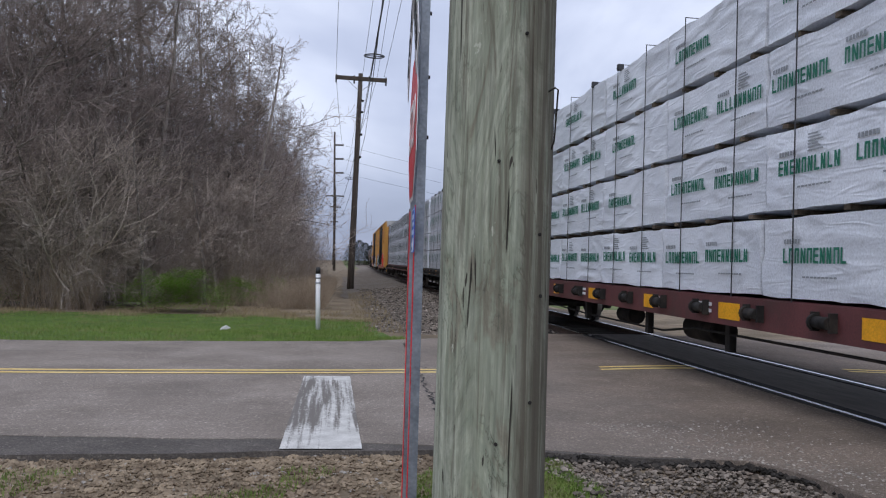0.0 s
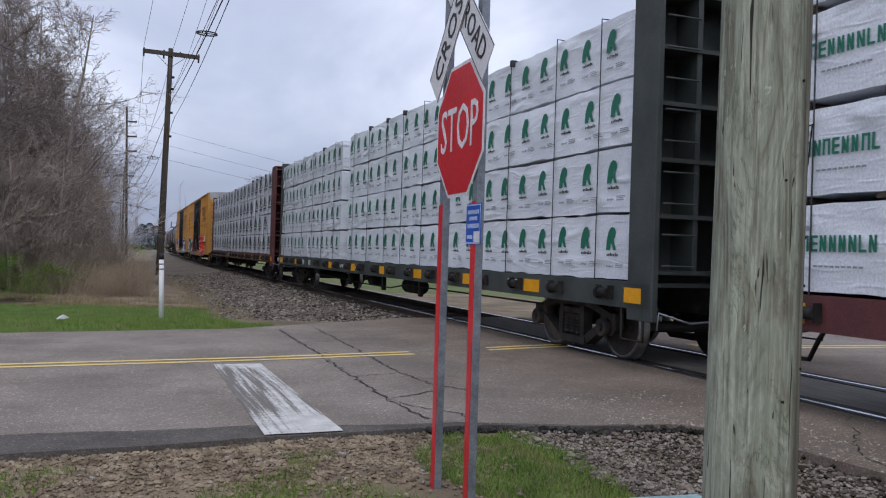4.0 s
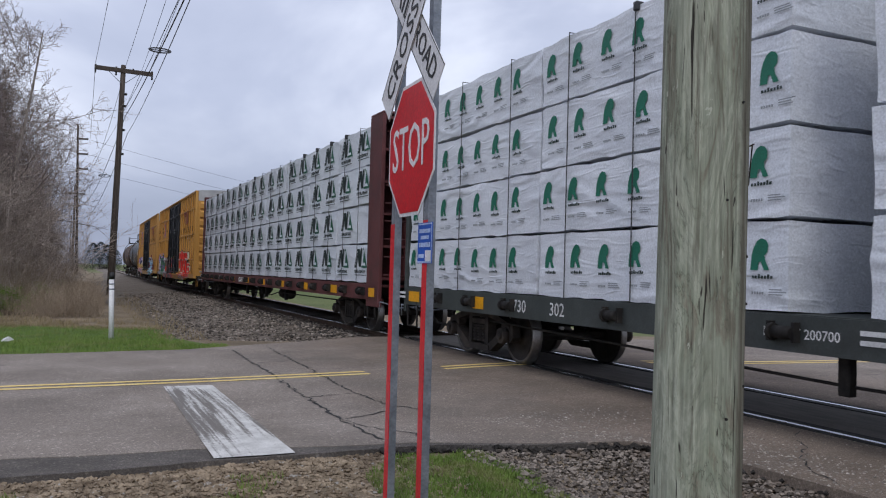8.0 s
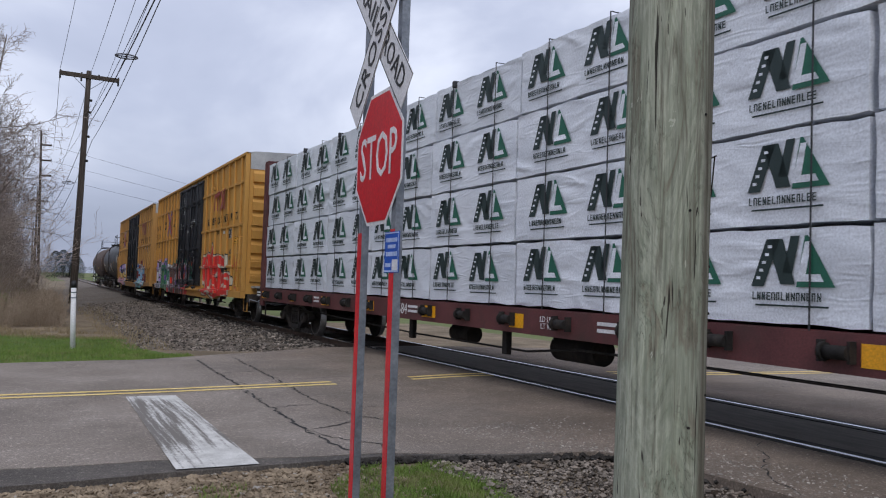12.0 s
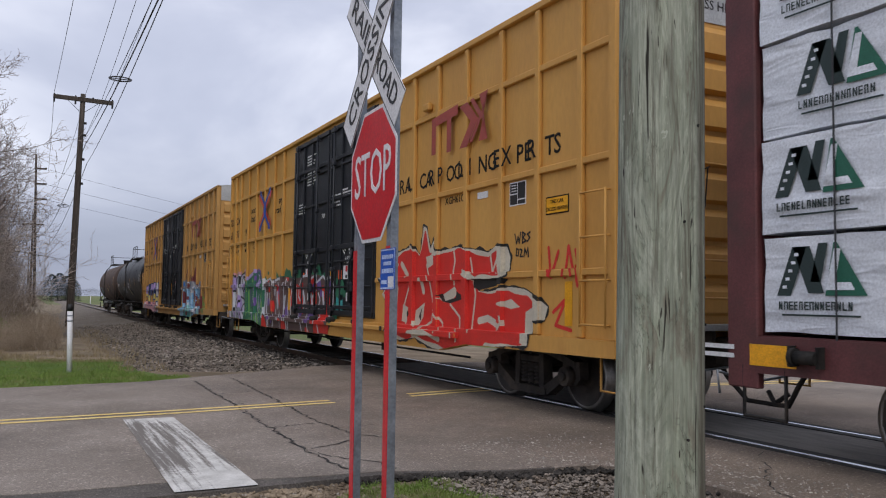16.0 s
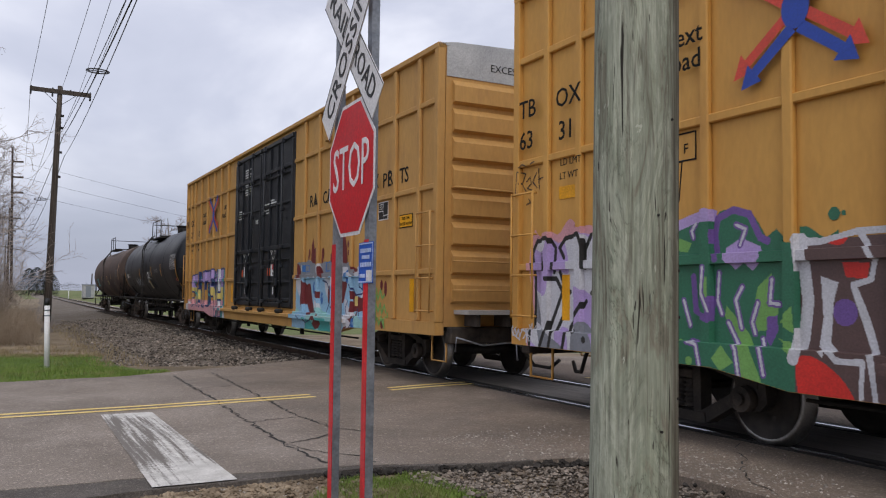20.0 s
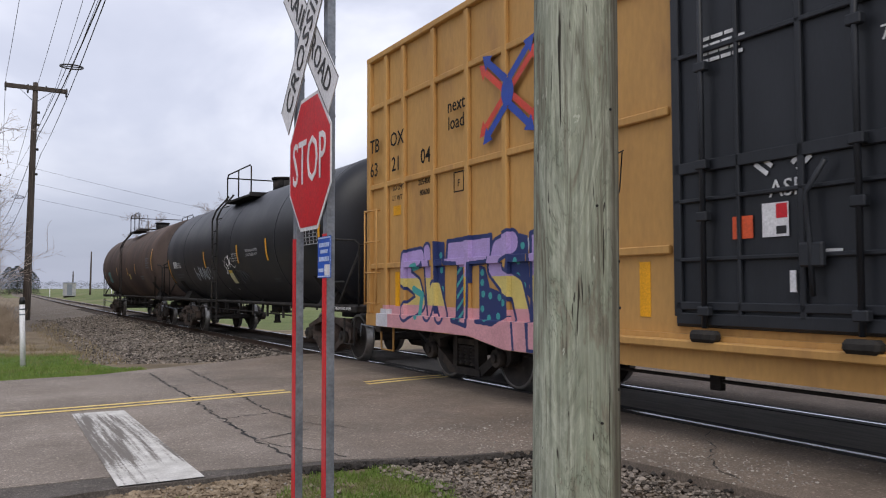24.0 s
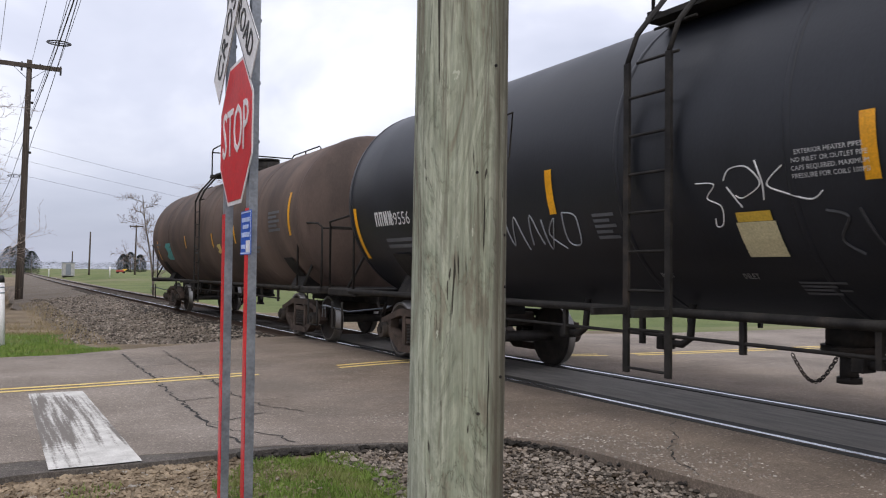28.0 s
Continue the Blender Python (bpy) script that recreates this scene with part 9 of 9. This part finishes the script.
# ---------------------------------------------------------------- poles and wires
def line_pole(name, x, y, height, lean, arms, label, z0=None, stout=1.0):
    z0 = ground_z(x, y) if z0 is None else z0
    t = thing(name, label, "utility pole", "poles along the line", at=pose(x, y, z0, 0, lean, 0))
    part("shaft", tube(bmesh.new(), [(0, 0, -0.4 + (height + 0.4) * k / 6) for k in range(7)], [(0.17 - 0.065 * k / 6) * stout for k in range(7)], 12), OLD_POLE, t)
    for z, a, b in arms:
        arm = part("crossarm", block(a, b, -0.18, -0.07, z - 0.095 * stout, z + 0.095 * stout, bevel=0.01), OLD_POLE, t)
        n = 4 if b - a > 1.6 else 1
        for k in range(n):
            xx = a + 0.06 + (b - a - 0.12) * (k if n == 1 else (0, 0.36, 0.66, 1)[k]) if n > 1 else b - 0.06
            part("insulator", disc(disc(bmesh.new(), (xx, -0.115, z + 0.13), (0, 0, 1), 0.045, 0.12, 10), (xx, -0.115, z + 0.10), (0, 0, 1), 0.06, 0.03, 10), SIGN_BLACK, arm)
            if n > 1 and k != 2:
                part("cutout", block(xx - 0.05, xx + 0.05, -0.24, -0.17, z - 0.34, z - 0.07, bevel=0.015), SIGN_BLACK, arm)
        if n > 1:
            part("brace", tube(tube(bmesh.new(), ((0.08, -0.1, z - 0.75), (b * 0.55, -0.12, z - 0.06)), 0.018, 5), ((-0.08, -0.1, z - 0.75), (a * 0.55, -0.12, z - 0.06)), 0.018, 5), GALV, arm)
    return t


POLE2 = (0.60, 51.3)
p2 = line_pole("utility_pole", *POLE2, 13.80, 1.05, ((13.45, -1.55, 1.64),), "old brown wooden utility pole with one crossarm", -0.82, 1.32)
for z in (12.1, 11.4, 10.0, 8.6):
    part("bracket", block(0.08, 0.28, -0.10, 0.0, z - 0.06, z + 0.07, bevel=0.015), DARK_STEEL, p2)
POLE3 = (-1.05, 125.0)
line_pole("utility_pole", *POLE3, 21.1, -1.5, ((19.1, 0.0, 1.35), (17.0, 0.0, 1.35), (14.9, 0.0, 1.35)), "tall old wooden pole with short side arms", -0.45, 1.25)
line_pole("utility_pole", -1.6, 180, 17.6, -0.6, ((15.6, -1.9, 1.9),), "old brown wooden utility pole with one crossarm", -0.4, 1.3)
line_pole("utility_pole", -1.9, 205, 17.4, 0.2, ((14.8, -1.3, 1.3),), "old brown wooden utility pole with one crossarm", -0.4, 1.3)
line_pole("utility_pole", -2.6, 250, 15.0, 0.2, ((13.2, -1.2, 1.2),), "old brown wooden utility pole with one crossarm", -0.4, 1.3)


def wire(points, sag, radius, label, name="wire"):
    bm = bmesh.new()
    pts = []
    for (a, b) in zip(points, points[1:]):
        a, b = Vector(a), Vector(b)
        for k in range(24):
            t = k / 24
            p = a.lerp(b, t)
            p.z -= 4 * sag * t * (1 - t)
            pts.append(p)
    pts.append(Vector(points[-1]))
    tube(bm, pts, radius, 5)
    return solid(name, bm, WIRE, label, "wire", "overhead wires")


AY = 51.2
for xn, x, z in ((0.02, -0.66, 12.90), (1.04, 0.98, 12.98), (1.28, 1.88, 12.85), (1.90, 2.30, 12.82)):
    wire(((xn, 2.1, 12.0), (x, AY, z)), 0.40, 0.011, "thin dark overhead power wire")
for x, tz in ((-0.66, 18.6), (1.88, 16.5), (0.98, 14.4)):
    wire(((x, AY, 12.85), (-0.05, 124.9, tz)), 1.6, 0.014, "thin dark overhead power wire")
wire(((0.82, 2.1, 7.6), (1.07, AY, 10.56)), 0.42, 0.012, "black overhead telephone cable", "telephone_cable")
wire(((0.76, 2.1, 7.2), (1.05, AY, 10.02)), 0.42, 0.019, "black overhead telephone cable", "telephone_cable")
wire(((0.54, 2.1, 7.0), (1.21, AY, 9.01)), 0.50, 0.012, "black overhead telephone cable", "telephone_cable")
wire(((1.05, AY, 10.0), (-1.0, 124.9, 9.6)), 1.6, 0.020, "black overhead telephone cable", "telephone_cable")
wire(((1.20, AY, 9.0), (-1.0, 124.9, 8.0)), 2.0, 0.017, "black overhead telephone cable", "telephone_cable")
for k, z in enumerate((18.55, 16.45, 14.35)):
    wire(((0.25, 124.9, z), (82, 182, z - 5.6)), 1.1, 0.017, "thin dark wire that crosses over the track")


def cable_loop(x, y, z, r, label):
    """A storage loop hung on the cable: a lens-shaped ring with crossing bars."""
    t = thing("cable_loop", label, "cable loop", "cable storage loops", at=pose(x, y, z))
    pts = [(r * math.cos(a), 0.1 * math.sin(a), 0.28 * r * math.sin(a)) for a in (math.tau * k / 28 for k in range(29))]
    part("ring", tube(bmesh.new(), pts, 0.022, 6), WIRE, t)
    part("bar", tube(tube(bmesh.new(), ((-r, 0, 0), (r, 0, 0)), 0.016, 6), ((0, 0, -0.28 * r), (0, 0, 0.28 * r)), 0.03, 6), WIRE, t)


cable_loop(0.91, 27.7, 8.255, 0.335, "black lens-shaped cable storage loop on a wire")
cable_loop(0.55, 70.0, 8.30, 0.42, "black lens-shaped cable storage loop on a wire")

# ---------------------------------------------------------------- the distance
BOLE = [tree_meshes(121, 8.5, 3.4, 0.22)]
plant("tree", SAPLINGS[2], 8.7, 57, 0.4, 1.0, "small leafless tree beside the track", "tree", "", -0.4)
plant("tree", BOLE[0], 18.6, 78, 2.0, 1.15, "leafless round-crowned tree in the field", "tree", "", -0.4)


def conifer(x, y, h, label):
    r = random.Random(int(x * 10 + y))
    t = thing("conifer", label, "conifer", "far conifers", at=pose(x, y, ground_z(x, y) - 0.1))
    part("trunk", tube(bmesh.new(), ((0, 0, 0), (0, 0, h)), [0.14, 0.03], 6), BARK, t)
    rows = []
    for _ in range(4200):
        z = r.random() ** 0.9
        q, a = min(1.0, 1.55 * (1 - z) ** 0.55) * h * 0.34 * r.random() ** 0.5, r.uniform(0, math.tau)
        rows.append((q * math.cos(a), q * math.sin(a), 0.2 + z * (h - 0.3), r.uniform(0.22, 0.45), a, r.uniform(-1, 1)))
    cl = cloud("needles", LEAF_V, LEAF_F, rows, CONIFER, "", "")
    for k in ("label", "category", "kind"):
        if k in cl:
            del cl[k]
    cl.parent = t


for x, y, h in ((29.5, 230, 5.0), (31.6, 232, 5.6), (34.5, 235, 5.0), (3.2, 244, 7.4), (5.2, 248, 7.9), (7.0, 250, 7.2), (8.6, 247, 6.4)):
    conifer(x, y, h, "dark green conifer far across the field")


def far_woods(name, y, x0, x1, h0, h1, seed, material, label, n=160, size=(0.05, 0.11)):
    """A distant belt of trees: many uneven crowns of small clumps, joined."""
    r = random.Random(seed)
    rows = []
    x = x0
    while x < x1:
        h = r.uniform(h0, h1)
        for _ in range(n):
            q, a, z = r.random() ** 0.5, r.uniform(0, math.tau), r.random() ** 0.7
            rows.append((x + 0.42 * h * q * math.cos(a), y + r.uniform(-5, 5), ground_z(x, min(y, 300)) + h * z * (1 - 0.35 * q), r.uniform(*size) * h, r.uniform(0, 6.28), r.uniform(-0.8, 0.8)))
        x += h * r.uniform(0.25, 0.55)
    return cloud(name, LEAF_V, LEAF_F, rows, material, label, "far woods")


# haze of the far horizon is mixed into this tree colour
FAR_GREEN = surface("hazy_far_trees", (0.050, 0.062, 0.056), (0.085, 0.098, 0.088), 0.05, 0.95, 0.0, 1.0)
far_woods("far_woods", 620, -160, 560, 5, 7.5, 51, FAR_GREEN, "hazy dark belt of distant trees on the horizon", 120, (0.09, 0.18))
far_woods("far_woods", 256, -9, 3, 5.5, 8, 53, TWIG, "grey clump of bare trees near the line", 260)
far_woods("far_woods", 300, -90, -8, 7, 10, 54, TWIG, "grey-brown belt of distant bare woods", 200)


def signal_cabin():
    t = thing("signal_cabin", "silver metal signal cabin beside the track", "cabin", at=pose(10.4, 150, ground_z(10.4, 150)))
    part("body", block(-0.9, 0.9, -1.2, 1.2, 0.2, 2.3, bevel=0.03), BOX_ROOF, t)
    part("roof", block(-1.0, 1.0, -1.3, 1.3, 2.302, 2.42, bevel=0.03), GALV, t)
    part("base", block(-0.8, 0.8, -1.1, 1.1, -0.2, 0.198), DARK_STEEL, t)
    part("door", block(-0.45, 0.35, -1.23, -1.205, 0.3, 2.1), GALV, t)


signal_cabin()
for x, y, h, arms in ((20.9, 150, 8.6, ((8.3, -1.1, 1.1),)), (13.6, 150, 7.2, ()), (12.9, 175, 4.4, ())):
    line_pole("utility_pole", x, y, h, 0.8, arms, "old wooden pole in the far field")


def field_machine():
    t = thing("farm_implement", "red and orange farm implement parked in the field", "farm implement", at=pose(21.6, 172, ground_z(21.6, 172)) @ Matrix.Scale(0.46, 4))
    part("body", block(-2.2, 0.8, -0.8, 0.8, 0.6, 1.5, bevel=0.1), RED_PRINT, t)
    part("hopper", fixed(prism(bmesh.new(), [(0.8, 0.9), (2.2, 1.7), (2.2, 1.9), (0.4, 1.9), (0.4, 0.9)], "y", -0.7, 0.7)), S_GOLD, t)
    for x in (-1.5, 0.9):
        for y in (-0.9, 0.9):
            part("wheel", disc(bmesh.new(), (x, y, 0.42), (0, 1, 0), 0.42, 0.25, 20), DARK_STEEL, t)


field_machine()
for x, y in ((14.3, 128), (8.9, 175)):
    t = thing("marker_post", "short white marker post in the far field", "marker post", at=pose(x, y, ground_z(x, y)))
    part("post", tube(bmesh.new(), ((0, 0, -0.2), (0, 0, 1.5)), 0.07, 10), SIGN_WHITE, t)
solid("far_road", block(-60, 90, 176, 183, -0.46, -0.30), ASPHALT, "distant cross road over the track", "road", kind="structure")

# ---------------------------------------------------------------- what moves


def gone(t):
    """Metres that the train has rolled after t seconds."""
    return 4.25 * min(t, 11) + 4.22 * max(0.0, min(t, 15) - 11) + 4.15 * max(0.0, t - 15)


def motions():
    for car, front, length in CARS:
        rows = []
        for t in range(0, 29):
            y = front - gone(t)
            a, b = bend(y + 2.4), bend(y + length - 2.4)
            turn = math.atan2(b - a, length - 4.8)
            rows.append((t, pose(TRACK_X + a - 2.4 * math.tan(turn), y, RAIL_Z, 0, 0, -math.degrees(turn))))
        walk(car, rows)
    times = [i * 4 / 30 for i in range(211)]
    for w, y in WHEELSETS:
        walk(w, [(t, pose(0, y, WHEEL_R) @ Matrix.Rotation(gone(t) / WHEEL_R, 4, "X")) for t in times])


motions()
